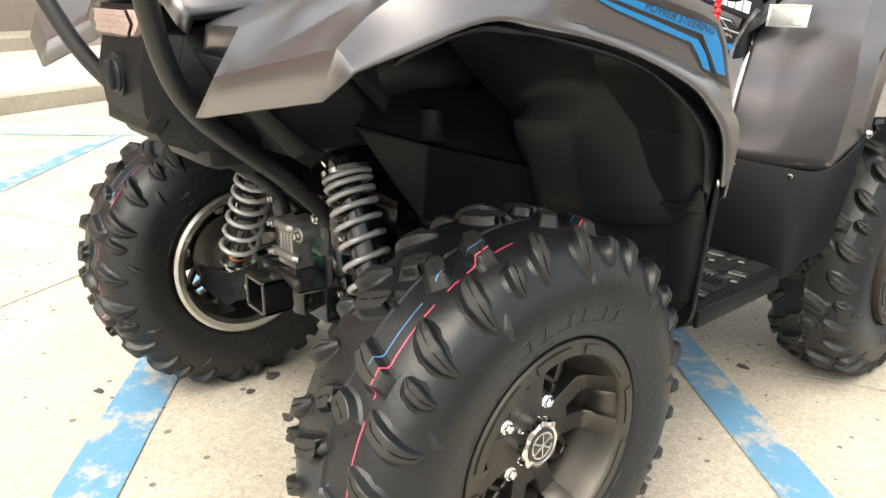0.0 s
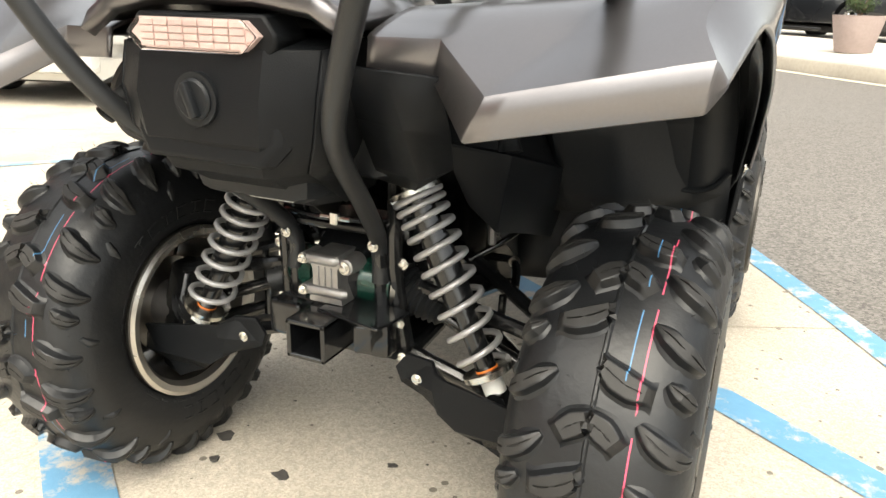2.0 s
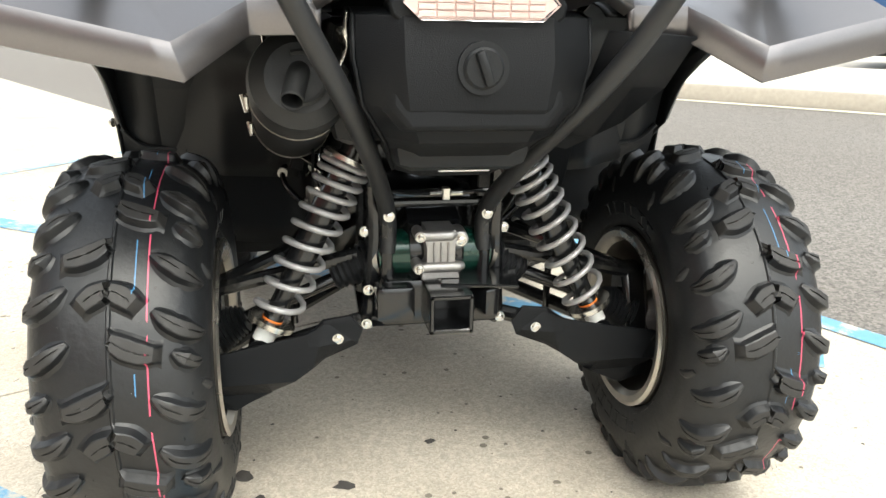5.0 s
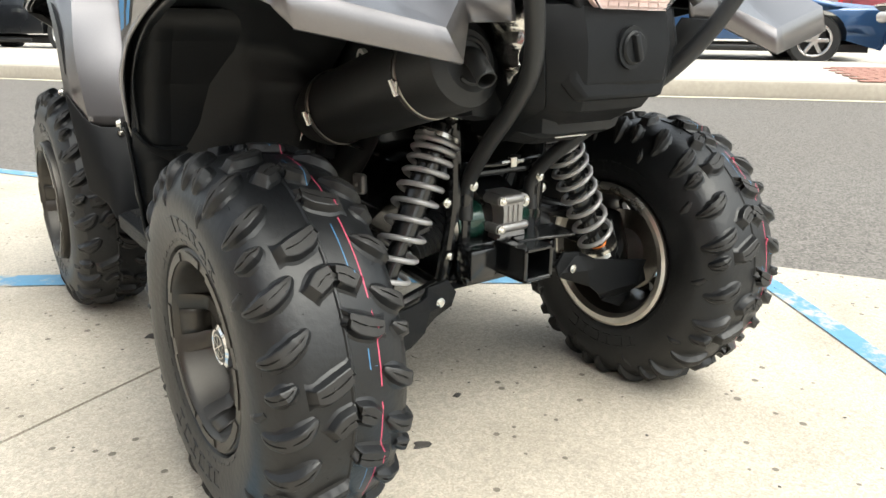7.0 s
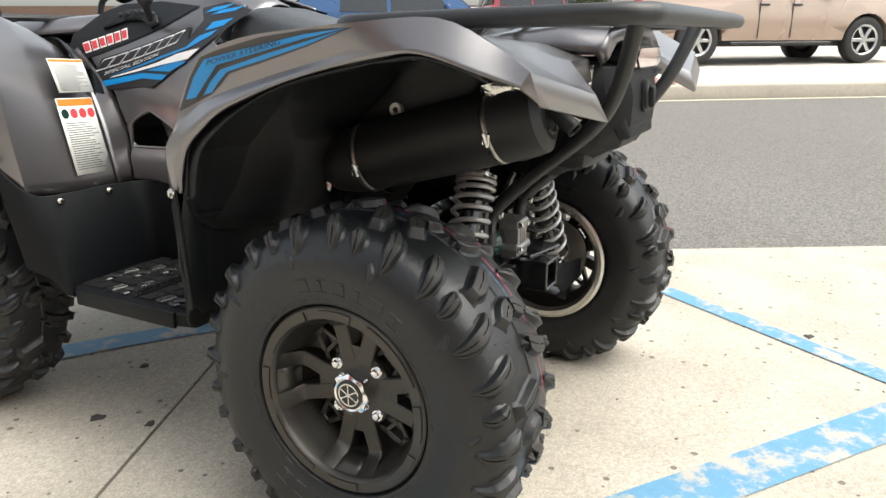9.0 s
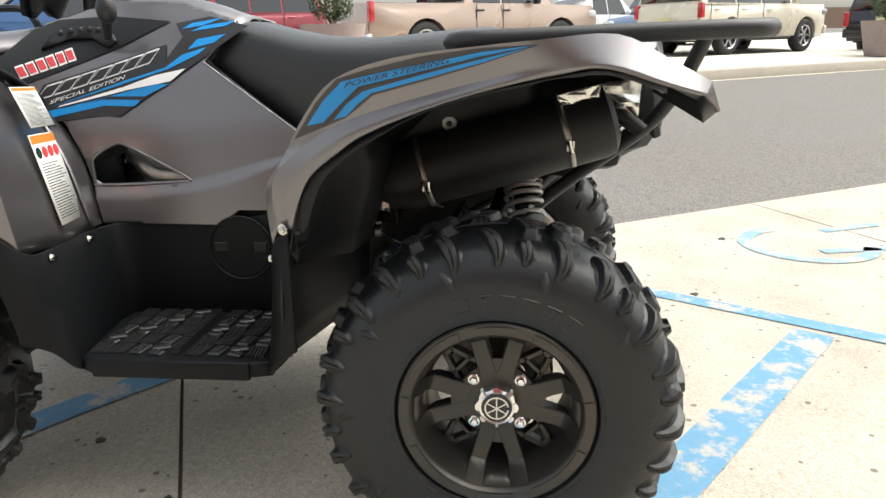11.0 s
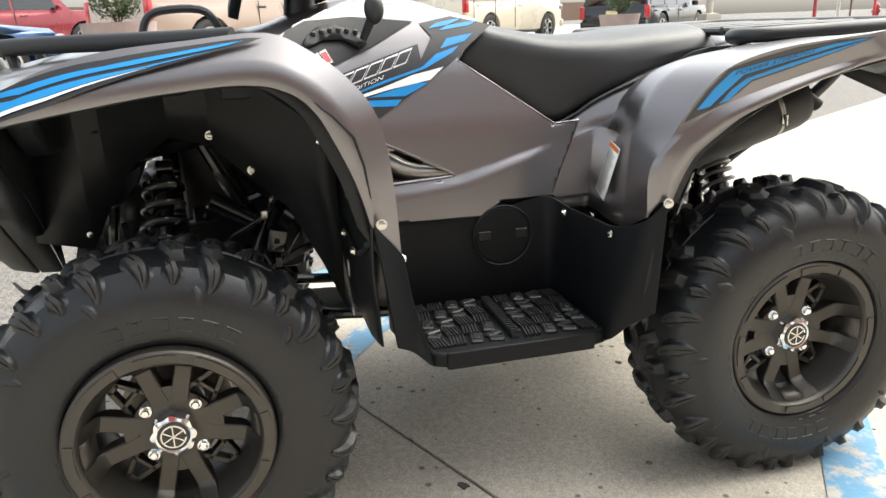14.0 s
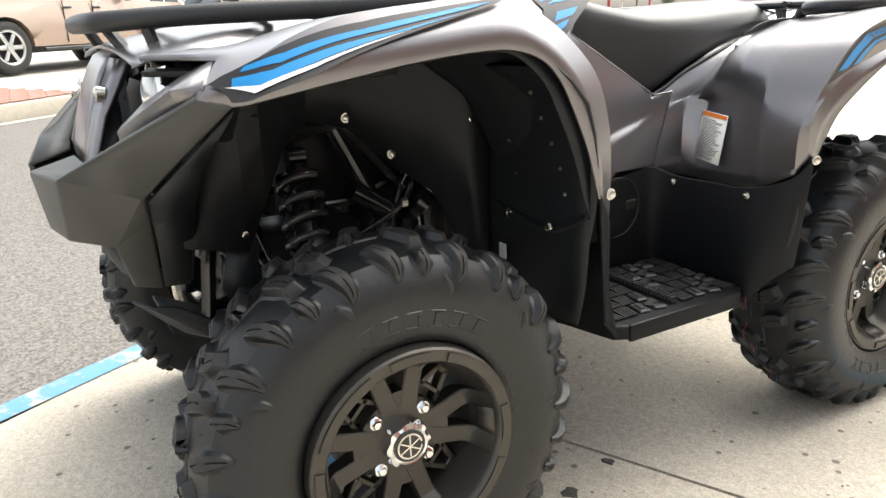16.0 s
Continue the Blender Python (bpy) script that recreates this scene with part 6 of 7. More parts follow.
    bmesh.ops.create_uvsphere(bm, u_segments=20, v_segments=12, radius=.046, matrix=pose(s * .33, 1.515, .845) @ Matrix.Diagonal((1.0, .45, .9, 1)))
    part("headlamp", bm, HEADL, pod, "clear round headlamp", 60)
    bm = bmesh.new()
    tube(bm, [(s * .33, 1.490, .845), (s * .33, 1.520, .845)], [.056, .053], 24, cap=False)
    thick(part("lamp_ring", bm, CHROME, pod), .003)
bm = bmesh.new()
rows = [[(-.20, y - .03, z), (-.10, y, z), (0, y + .008, z), (.10, y, z), (.20, y - .03, z)] for y, z in ((1.595, .735), (1.612, .70), (1.62, .62), (1.585, .53))]
grid(bm, rows)
thick(part("nose_grille", bm, BLACK, quad, "black front nose cover", 40), .01)
bm = bmesh.new()
grid(bm, fine_rows([[Vector((x, y - abs(x) * .06, z)) for x in (-.13, -.05, .05, .13)] for y, z in ((1.50, .915), (1.556, .898), (1.594, .820), (1.618, .733))], 3, 2))
nose = thick(part("nose_panel", bm, GREY, quad, "matte grey nose panel", 30), .006)
bm = bmesh.new()
bolt(bm, (.06, 1.592, .835), (0, 1, .4), .012, .008)
part("nose_bolt", bm, ZINC, nose, "zinc-plated bolt")
bm = bmesh.new()
for i in range(7):
    tube(bm, [(-.12, 1.626 - abs(i - 2) * .004, .60 + i * .016), (.12, 1.626 - abs(i - 2) * .004, .60 + i * .016)], .004, 6)
part("grille_bars", bm, TUBE, quad)

# bolts
for s in (1, -1):
    for c, n in (((.588, .360, .640), (.9, .3, 0)), ((.482, .419, .558), (0, 1, 0)), ((.300, .438, .560), (0, 1, 0)), ((.262, .438, .568), (.7, .7, 0)), ((.592, .893, .655), (1, 0, 0)), ((.482, .842, .556), (0, -1, 0)), ((.353, .846, .556), (0, -1, 0)),
                 ((.338, .396, .558), (0, -1, 0)), ((.495, .390, .571), (0, -1, 0)),
                 ) + (((.083, -.050, .538), (0, -1, 0)), ((.125, -.045, .668), (0, -1, 0)), ((.12, -.022, .338), (0, -1, 0)), ((.116, -.025, .402), (0, -1, 0)), ((.12, -.02, .505), (0, -1, 0)),
                 ((.279, .960, .754), (1, 0, 0)), ((.212, 1.095, .695), (1, 0, 0)), ((.184, 1.171, .768), (1, 0, 0)), ((.48, .928, .582), (0, 1, 0)), ((.36, .93, .585), (0, 1, 0))):
        bm = bmesh.new()
        bolt(bm, (s * c[0], c[1], c[2]), (s * n[0], n[1], n[2]), .0075, .008)
        part("bolt", bm, ZINC, quad, "zinc-plated bolt")
bm = bmesh.new()
tube(bm, [(-.206, .124, .764), (-.216, .124, .764)], [.015, .014], 20)
grommet = part("washer", bm, PAPER, quad, "white washer")
bm = bmesh.new()
tube(bm, [(-.214, .124, .764), (-.2165, .124, .764)], .006, 14)
part("washer_hole", bm, RECESS_SHADE, grommet)
for i in range(9):
    bm = bmesh.new()
    x, z = (-.515 + .012 * i, .645 + .042 * i) if i < 5 else (-.375 + .01 * (i - 5), .66 + .06 * (i - 5))
    bolt(bm, (x, .922 + max(0, z - .70) * .30, z), (0, 1, 0), .003, .004)
    part("rivet", bm, STEEL, quad)

# graphics on the side panels
def decal(name, outline, s, mat, layer, label="", parent=quad):
    """A thin film on the side panel; layers lie 1.1 mm above one another."""
    bm = bmesh.new()
    cut_plate(bm, outline, on_panel(s, .0105 + .0012 * layer), .02, .012)
    return part(name, bm, mat, parent, label, 60)


def slanted(lo0, hi0, lo1, hi1, n, gap, lean):
    """Outlines of n blocks in a row between two slanting lines."""
    out = []
    for i in range(n):
        f0, f1 = i / n, (i + 1 - gap) / n
        q = lambda a, b, f: (a[0] + (b[0] - a[0]) * f, a[1] + (b[1] - a[1]) * f)
        out.append([q(lo0, lo1, f0), q(lo0, lo1, f1), q(hi0, hi1, f1 + lean), q(hi0, hi1, f0 + lean)])
    return out


def inset(quad_pts, k):
    cx, cy = sum(p[0] for p in quad_pts) / 4, sum(p[1] for p in quad_pts) / 4
    return [(cx + (p[0] - cx) * k, cy + (p[1] - cy) * (k - .08)) for p in quad_pts]


for s in (1, -1):
    black = decal("shifter_surround", [(1.044, .911), (1.0, .965), (.960, .985), (.86, .991), (.725, .977), (.824, .928), (1.011, .852), (1.043, .857)], s, INNER, 0, "black panel below the handlebar")
    back = decal("graphic_base", [(.962, .778), (.855, .789), (.822, .785), (.671, .880), (.551, .964), (.640, .985), (.712, .972), (.691, .944), (.722, .898), (.724, .930), (.968, .855), (.985, .820), (.975, .800)], s, DARKDEC, 0, "dark side graphic")
    for outline in ([(.960, .787), (.851, .809), (.787, .806), (.773, .819), (.855, .821), (.963, .801)],
                    [(.942, .803), (.904, .813), (.736, .852), (.711, .850), (.765, .826), (.841, .827), (.895, .814)],
                    [(.957, .809), (.808, .859), (.721, .883), (.687, .908), (.634, .923), (.651, .909), (.714, .880), (.809, .853)],
                    [(.675, .919), (.658, .939), (.597, .948), (.621, .931)],
                    [(.695, .960), (.676, .972), (.612, .981), (.636, .971), (.650, .967)], [(.674, .955), (.650, .966), (.578, .975), (.602, .964)]):
        decal("blue_stripe", outline, s, BLUE, 1, "bright blue stripe", back)
    decal("white_stripe", [(.942, .8085), (.80, .840), (.707, .856), (.675, .881), (.743, .868), (.81, .846), (.935, .8125)], s, WHITE, 2, "white stripe", back)
    # maker's and model marks as plain blocks
    for q in slanted((1.006, .867), (1.018, .892), (.907, .903), (.920, .929), 6, .16, 0):
        edge = decal("mark_block", q, s, WHITE, 1, "white mark block", black)
        if s < 0:
            decal("block_face", inset(q, .80), s, REDDEC, 2, "red block face", edge)
    for q in slanted((.982, .822), (.968, .851), (.752, .893), (.740, .922), 7, .10, .03):
        edge = decal("model_block", q, s, WHITE, 1, "white-edged model mark block", back)
        decal("block_face", inset(q, .86), s, DARKDEC, 2, "", edge)
    me = text_mesh("SPECIAL EDITION", .020, "special_edition_text")
    w = max(v.co.x for v in me.vertices)
    for v in me.vertices:
        f = v.co.x / w if s < 0 else 1 - v.co.x / w
        v.co = on_panel(s, .0135)(.957 - .147 * f - v.co.y * .25, .815 + .047 * f + v.co.y * .62)
    me.materials.append(WHITE)
    ob = new("special_edition_text", me)
    ob.parent = back

# stripes on the fenders, laid on the side faces
from mathutils.bvhtree import BVHTree
def on_skin(skin, s, out):
    """Point on the outer face of a fender, met from the side at (y, z)."""
    tree = BVHTree.FromObject(skin, bpy.context.evaluated_depsgraph_get())
    def place(y, z):
        hit, normal = tree.ray_cast(Vector((s * 1.2, y, z)), Vector((-s, 0, 0)))[:2]
        if hit is None or abs(hit.x) < .52:
            hit, normal = tree.find_nearest(Vector((s * .605, y, z)))[:2]
        return hit + Vector((s * out, 0, out * .3))
    return place


def on_net(net, s, out):
    """Point on a fender's side face: u along the net's rows, v from the low edge (0) to the crest (1)."""
    def place(u, v):
        i = min(int(u), len(net) - 2)
        f = u - i
        q = lambda r: Vector(net[r][0]).lerp(Vector(net[r][1]), v)
        cols = smooth_path([q(r) for r in range(len(net))], 4)
        k = u * 4
        a = cols[min(int(k), len(cols) - 2)].lerp(cols[min(int(k) + 1, len(cols) - 1)], k - int(k))
        return (s * (a.x + out), a.y, a.z + out * .55)
    return place
def net_decal(name, net, s, outline, mat, layer, parent=quad, label=""):
    """A thin film on a fender's side face, from (row, height) outlines."""
    bm = bmesh.new()
    cut_plate(bm, outline, on_net(net, s, .0062 + .0011 * layer), .125, .08)
    return part(name, bm, mat, parent, label, 60)


for s in (1, -1):
    def skin_decal(name, outline, mat, layer, parent=quad, label=""):
        bm = bmesh.new()
        cut_plate(bm, outline, on_skin(REAR_SKIN[s], s, .0009 + .0010 * layer), .012, .008)
        return part(name, bm, mat, parent, label, 60)
    base = skin_decal("fender_graphic", [(.333, 0.7830), (.293, 0.8395), (.257, 0.8745), (.211, 0.8875), (.125, 0.9055), (.038, 0.9155), (-.047, 0.9185), (.037, 0.8925), (.123, 0.8695), (.203, 0.8495), (.228, 0.8300), (.249, 0.8150), (.293, 0.7980)], GREYDEC, 0, label="dark grey fender graphic")
    skin_decal("blue_stripe", [(.310, 0.8040), (.280, 0.8425), (.249, 0.8705), (.185, 0.8835), (.124, 0.8945), (.038, 0.9095), (-.039, 0.9175), (.037, 0.9035), (.124, 0.8845), (.224, 0.8625), (.254, 0.8365), (.284, 0.8090)], BLUE, 1, base, "bright blue stripe")
    skin_decal("blue_stripe", [(.266, 0.8130), (.245, 0.8365), (.218, 0.8555), (.124, 0.8795), (.037, 0.8995), (-.030, 0.9145), (.037, 0.8945), (.124, 0.8725), (.205, 0.8525), (.228, 0.8355), (.247, 0.8180)], BLUE, 1, base, "bright blue stripe")
    skin_decal("dark_stripe", [(.288, 0.7990), (.262, 0.8200), (.221, 0.8595), (.124, 0.8820), (.037, 0.9015), (.037, 0.9035), (.124, 0.8840), (.223, 0.8620), (.256, 0.8335), (.282, 0.8060)], DARKDEC, 2, base, "dark stripe between the blue ones")
    me = text_mesh("POWER STEERING", .022, "power_steering_text")
    pl = on_skin(REAR_SKIN[s], s, .0032)
    w, tall = max(v.co.x for v in me.vertices), max(v.co.y for v in me.vertices)
    for v in me.vertices:
        a, b = v.co.x / w if s < 0 else 1 - v.co.x / w, v.co.y / tall
        v.co = pl(.246 - .159 * a - (.004 * b if s < 0 else -.004 * b), .8610 + .0335 * a + .0080 * b)
    me.materials.append(DARKDEC)
    ob = new("power_steering_text", me)
    ob.parent = base
    base = net_decal("fender_graphic", FRONT, s, [(9.75, .80), (9.10, .02), (8.5, .02), (7.44, .12), (6.25, .46), (5.2, .74), (5.0, .86), (6.0, .84), (6.85, .80), (8.12, .86), (9.0, .97), (9.5, .97)], DARKDEC, 0, label="dark fender graphic")
    net_decal("blue_stripe", FRONT, s, [(9.06, .92), (8.12, .70), (6.81, .67), (5.25, .80), (5.5, .72), (6.5, .60), (8.12, .54), (9.12, .80)], BLUE, 1, base, "bright blue stripe")
    net_decal("blue_stripe", FRONT, s, [(9.25, .70), (8.25, .465), (6.38, .535), (5.6, .66), (6.25, .52), (7.44, .34), (8.45, .24), (9.20, .42)], BLUE, 1, base, "bright blue stripe")
    net_decal("white_stripe", FRONT, s, [(9.36, .44), (8.52, .13), (7.44, .25), (6.25, .50), (7.44, .315), (8.42, .25), (9.10, .41)], WHITE, 2, base, "white stripe")

# warning labels
def warning_label(corner, right, down, w, h, label, pictos=0):
    """A paper label: an orange heading and grey print bars."""
    c, r, d = Vector(corner), Vector(right).normalized(), Vector(down).normalized()
    n = d.cross(r).normalized()
    bm = bmesh.new()
    def rect(a0, b0, a1, b1, lift):
        vs = [bm.verts.new(c + r * a + d * b + n * lift) for a, b in ((a0, b0), (a1, b0), (a1, b1), (a0, b1))]
        bm.faces.new(vs)
    rect(0, 0, w, h, .003)
    ob = thick(part("warning_label", bm, PAPER, quad, label), .0012, 0)
    bm = bmesh.new()
    rect(.002, .002, w - .002, h * .10, .0042)
    part("heading", bm, ORANGE, ob, "orange heading")
    if pictos:
        for i in range(pictos):
            bm = bmesh.new()
            cc = c + r * (w * (.14 + .24 * i)) + d * (h * .20) + n * .0042
            tube(bm, [cc, cc + n * .0004], w * .10, 16)
            part("pictogram", bm, REDDEC if i else GREEN, ob)
    y = h * (.32 if pictos else .16)
    random.seed(int(h * 1000))
    while y < h * .95:
        bm = bmesh.new()
        rect(w * .07, y, w * random.uniform(.6, .93), y + h * .011, .0042)
        part("print_bar", bm, INK, ob)
        y += h * .030
    return ob
warning_label((-.434, .884, .774), (.97, .22, -.05), (.03, -.20, -1), .112, .175, "white warning label with an orange heading", 4)
warning_label((-.420, .914, .860), (.97, .20, -.05), (.0, -.40, -1), .104, .080, "white warning label with an orange heading")
warning_label((-.268, .312, .707), (-.91, .25, -.05), (-.18, .44, -1.03), .094, .113, "white warning label with an orange heading")
warning_label((.350, .905, .890), (.93, .05, 0), (.05, -.25, -1), .085, .045, "white warning label with an orange heading")
for x, z in ((-.36, .42), (-.33, .50)):
    bm = bmesh.new()
    box(bm, (x, .925, z), (.022, .002, .016 if z < .45 else .03))
    part("sticker", bm, PAPER, quad, "small white sticker")
# key with red tag and switch on the right-hand side
bm = bmesh.new()
box(bm, (.285, .875, .925), (.035, .03, .06), (15, 0, 0), .008)
part("socket_cover", bm, INNER, quad, "black power socket cover")
bm = bmesh.new()
tube(bm, [(.262 + .012 * math.cos(a), .845, .925 + .014 * math.sin(a)) for a in [i * .5236 for i in range(12)]], .0012, 5, closed=True)
part("key_ring", bm, ZINC, quad)
for i in range(7):
    bm = bmesh.new()
    bmesh.ops.create_uvsphere(bm, u_segments=8, v_segments=6, radius=.008, matrix=pose(.264 + .003 * (i % 2), .843, .908 - .011 * i))
    part("tag_bead", bm, TAGRED, quad, "red key tag")


# ---- parked vehicles ----
def car(label, paint, at, turn, L, W, H, kind, group="parked vehicles"):
    """A parked vehicle; local +y is its front, wheels on z = 0. kind: sedan, suv or pickup."""
    root = thing({"sedan": "sedan_car", "suv": "suv_car", "pickup": "pickup_truck"}[kind], label, {"sedan": "car", "suv": "car", "pickup": "pickup truck"}[kind], group)
    h = L / 2
    low = .20 if kind == "sedan" else .32
    belt = {"sedan": .60, "suv": .60, "pickup": .62}[kind] * H
    R = {"sedan": .32, "suv": .37, "pickup": .39}[kind]
    fw, rw = h - .19 * L, -h + .21 * L
    hood = {"sedan": .50, "suv": .57, "pickup": .58}[kind] * H
    if kind == "pickup":
        top = [(-h, belt - .02), (-h + .03, belt + .02), (-.10 * L, belt + .02), (.26 * L, belt + .01), (h - .12, hood + .06), (h, hood - .12)]
        roof = [(-.13 * L, belt), (-.105 * L, H - .03), (-.06 * L, H), (.10 * L, H), (.15 * L, H - .04), (.27 * L, belt)]
    elif kind == "suv":
        top = [(-h, belt - .05), (-h + .04, belt), (.24 * L, belt), (h - .10, hood + .06), (h, hood - .12)]
        roof = [(-h + .05, belt), (-h + .16, H - .05), (-h + .30, H), (.08 * L, H), (.14 * L, H - .05), (.25 * L, belt)]
    else:
        top = [(-h, belt - .10), (-h + .05, belt - .01), (-.34 * L, belt + .02), (.22 * L, belt), (h - .25, hood + .04), (h, hood - .15)]
        roof = [(-.36 * L, belt), (-.20 * L, H - .05), (-.08 * L, H), (.06 * L, H - .01), (.12 * L, H - .05), (.25 * L, belt)]
    # body side outline with wheel arches
    def arch(c):
        return [(c + (R + .055) * math.cos(a), R + (R + .055) * math.sin(a)) for a in [math.pi * (i / 10) for i in range(11)]]
    outline = list(top)
    bottom = [(h, low + .12), (h - .06, low)] + arch(fw) + arch(rw) + [(-h + .06, low), (-h, low + .14)]
    bottom = [p if p[1] >= low else (p[0], low) for p in bottom]
    outline = outline + bottom
    bm = bmesh.new()
    rows = []
    def skin(y, z):
        k = (z - low) / max(belt - low, .01)
        nose = 1 - .10 * max(0, (abs(y) / h - .80) / .2) ** 2
        return (W / 2) * (.955 + .045 * math.sin(math.pi * min(max(k, 0), 1))) * nose
    for sgn in (1, -1):
        tmp = bmesh.new()
        plate(tmp, outline, (), lambda a, b, sgn=sgn: (sgn * skin(a, b), a, b), cuts=1, step=.16)
        me = bpy.data.meshes.new("tmp")
        tmp.to_mesh(me); tmp.free()
        bm.from_mesh(me)
        bpy.data.meshes.remove(me)
    n = len(outline)
    vs = [[bm.verts.new((t * skin(a, b), a, b + (.03 * (1 - t * t) if i < len(top) else 0))) for t in (-1, -.5, 0, .5, 1)] for i, (a, b) in enumerate(outline)]
    for i in range(n):
        for j in range(4):
            bm.faces.new((vs[i][j], vs[i][j + 1], vs[(i + 1) % n][j + 1], vs[(i + 1) % n][j]))
    bmesh.ops.remove_doubles(bm, verts=bm.verts, dist=.002)
    body = part("body", bm, paint, root, "", 40)
    bm = bmesh.new()
    rr = []
    for a, b in roof:
        k = (b - belt) / (H - belt)
        w = W / 2 * (.93 - .17 * k)
        rr.append([(-w, a, b), (-w * .7, a, b + .03 * k), (0, a, b + .045 * k), (w * .7, a, b + .03 * k), (w, a, b)])
    g = grid(bm, rr)
    for j in (0, -1):
        bm.faces.new([row[j] for row in g])
    part("cabin", bm, paint, root, "", 40)
    # side windows
    y0, y1 = roof[0][0], roof[-1][0]
    inner0, inner1 = roof[1][0] + .10, roof[-2][0] - .02
    nwin = 2 if kind != "suv" else 3
    for sgn in (1, -1):
        for i in range(nwin):
            a0 = inner0 + (inner1 - inner0) * i / nwin + .03
            a1 = inner0 + (inner1 - inner0) * (i + 1) / nwin - .03
            lo0 = a0 - (.06 if i == 0 else 0)
            lo1 = a1 + (.22 if i == nwin - 1 else 0)
            bm = bmesh.new()
            pts = [(lo0, belt + .03), (lo1, belt + .03), (a1, H - .10), (a0, H - .10)]
            prism(bm, pts, .012, lambda a, b, d: (sgn * (W / 2 * (.93 - .17 * (b - belt) / (H - belt)) + d), a, b))
            part("side_window", bm, CARGLASS, root)
            bm = bmesh.new()
            box(bm, (sgn * (W / 2 * .995), (a0 + a1) / 2 - .22, belt - .10), (.03, .18, .035), bevel=.01, seg=1)
            part("door_handle", bm, CARBLACK if kind == "pickup" else paint, root)
            bm = bmesh.new()
            box(bm, (sgn * W / 2 * .997, a0 - .03, (belt + low) / 2 + .06), (.012, .012, belt - low - .10))
            part("door_gap", bm, CARBLACK, root)
        bm = bmesh.new()
        box(bm, (sgn * (W / 2 + .08), inner1 + .14, belt + .07), (.16, .09, .13), bevel=.03)
        part("door_mirror", bm, CARBLACK if kind == "pickup" else paint, root)
        bm = bmesh.new()
        box(bm, (sgn * W / 2 * .99, 0, low + .02), (.05, L * .36, .06), bevel=.015, seg=1)
        part("sill", bm, CARBLACK, root)
        # lamps
        bm = bmesh.new()
        if kind == "sedan":
            box(bm, (sgn * W / 2 * .80, -h + .05, belt - .13), (W * .16, .14, .14), bevel=.03)
        else:
            box(bm, (sgn * W / 2 * .915, -h + .035, belt - .12), (.13, .10, .34 if kind == "pickup" else .30), bevel=.02)
        part("tail_light", bm, TAILRED, root, "red tail light")
        bm = bmesh.new()
        box(bm, (sgn * W / 2 * .76, h - .10, hood - .10), (W * .22, .20, .14), (0, 0, -sgn * 18), .04)
        part("headlight", bm, HEADL, root, "clear headlight")
        for c in (fw, rw):
            bm = bmesh.new()
            revolve(bm, [(-.10, R * .62), (-.11, R * .75), (-.11, R * .93), (-.08, R), (.08, R), (.11, R * .93), (.11, R * .75), (.10, R * .62)], 30)
            wh = part("wheel", bm, CARTYRE, root, "", 50)
            wh.location = (sgn * (W / 2 - .13), c, R)
            bm = bmesh.new()
            revolve(bm, [(-.06, R * .64), (.098, R * .66), (.105, R * .62), (.06, R * .57), (.02, R * .50), (.02, .001)], 30)
            rim = part("rim", bm, CARBLACK, wh)
            for q in range(6):
                a = q * math.pi / 3
                bm = bmesh.new()
                box(bm, (sgn * .085, R * .31 * math.cos(a), R * .31 * math.sin(a)), (.03, R * .56, R * .17), (math.degrees(a), 0, 0), .012, 1)
                part("spoke", bm, CARRIM, wh)
            bm = bmesh.new()
            tube(bm, [(sgn * .07, 0, 0), (sgn * .108, 0, 0)], R * .16, 12)
            part("hub_cap", bm, CARRIM, wh)
            bm = bmesh.new()
            revolve(bm, [(sgn * .095, R * .58), (sgn * .108, R * .62), (sgn * .108, R * .67), (sgn * .095, R * .68)], 30, closed=True)
            part("rim_edge", bm, CARRIM, wh)
    # screens
    for (a0, b0), (a1, b1) in ((roof[-2], roof[-1]), (roof[1], roof[0])):
        bm = bmesh.new()
        rows = []
        for f in (.12, .92):
            y, z = a0 + (a1 - a0) * f, b0 + (b1 - b0) * f
            k = (z - belt) / (H - belt)
            w = W / 2 * (.93 - .17 * k) * .93
            dy = .018 if a1 > a0 else -.018
            rows.append([(-w, y + dy, z + .012), (0, y + dy, z + .012 + .04 * k), (w, y + dy, z + .012)])
        grid(bm, rows)
        thick(part("windscreen" if a1 > a0 else "rear_window", bm, CARGLASS, root), .008)
    for y, sg in ((-h - .02, -1), (h + .02, 1)):
        bm = bmesh.new()
        box(bm, (0, y, low + .17), (W * .94, .14, .20), bevel=.04)
        part("bumper", bm, CARRIM if kind == "pickup" and sg < 0 else paint, root)
        bm = bmesh.new()
        box(bm, (0, y + sg * .076, low + (.20 if kind != "suv" else .42)), (.31, .012, .155), bevel=.003, seg=1)
        part("number_plate", bm, PLATE, root, "blank number plate")
    if kind == "pickup":
        bm = bmesh.new()
        box(bm, (0, -.31 * L, belt - .02), (W * .84, L * .34, .10), bevel=.01, seg=1)
        part("load_bed", bm, CARBLACK, root)
    bm = bmesh.new()
    box(bm, (0, 0, low + .02), (W * .80, L * .92, .10))
    part("underside", bm, CARBLACK, root)
    root.location = at
    root.rotation_euler = (0, 0, radians(turn))
    return root


def paint(name, color, metal=0.4):
    return material(name, color, 0.28, metal, 0.05, 40, coat=0.8, stain=0.1, stain_scale=0.8)


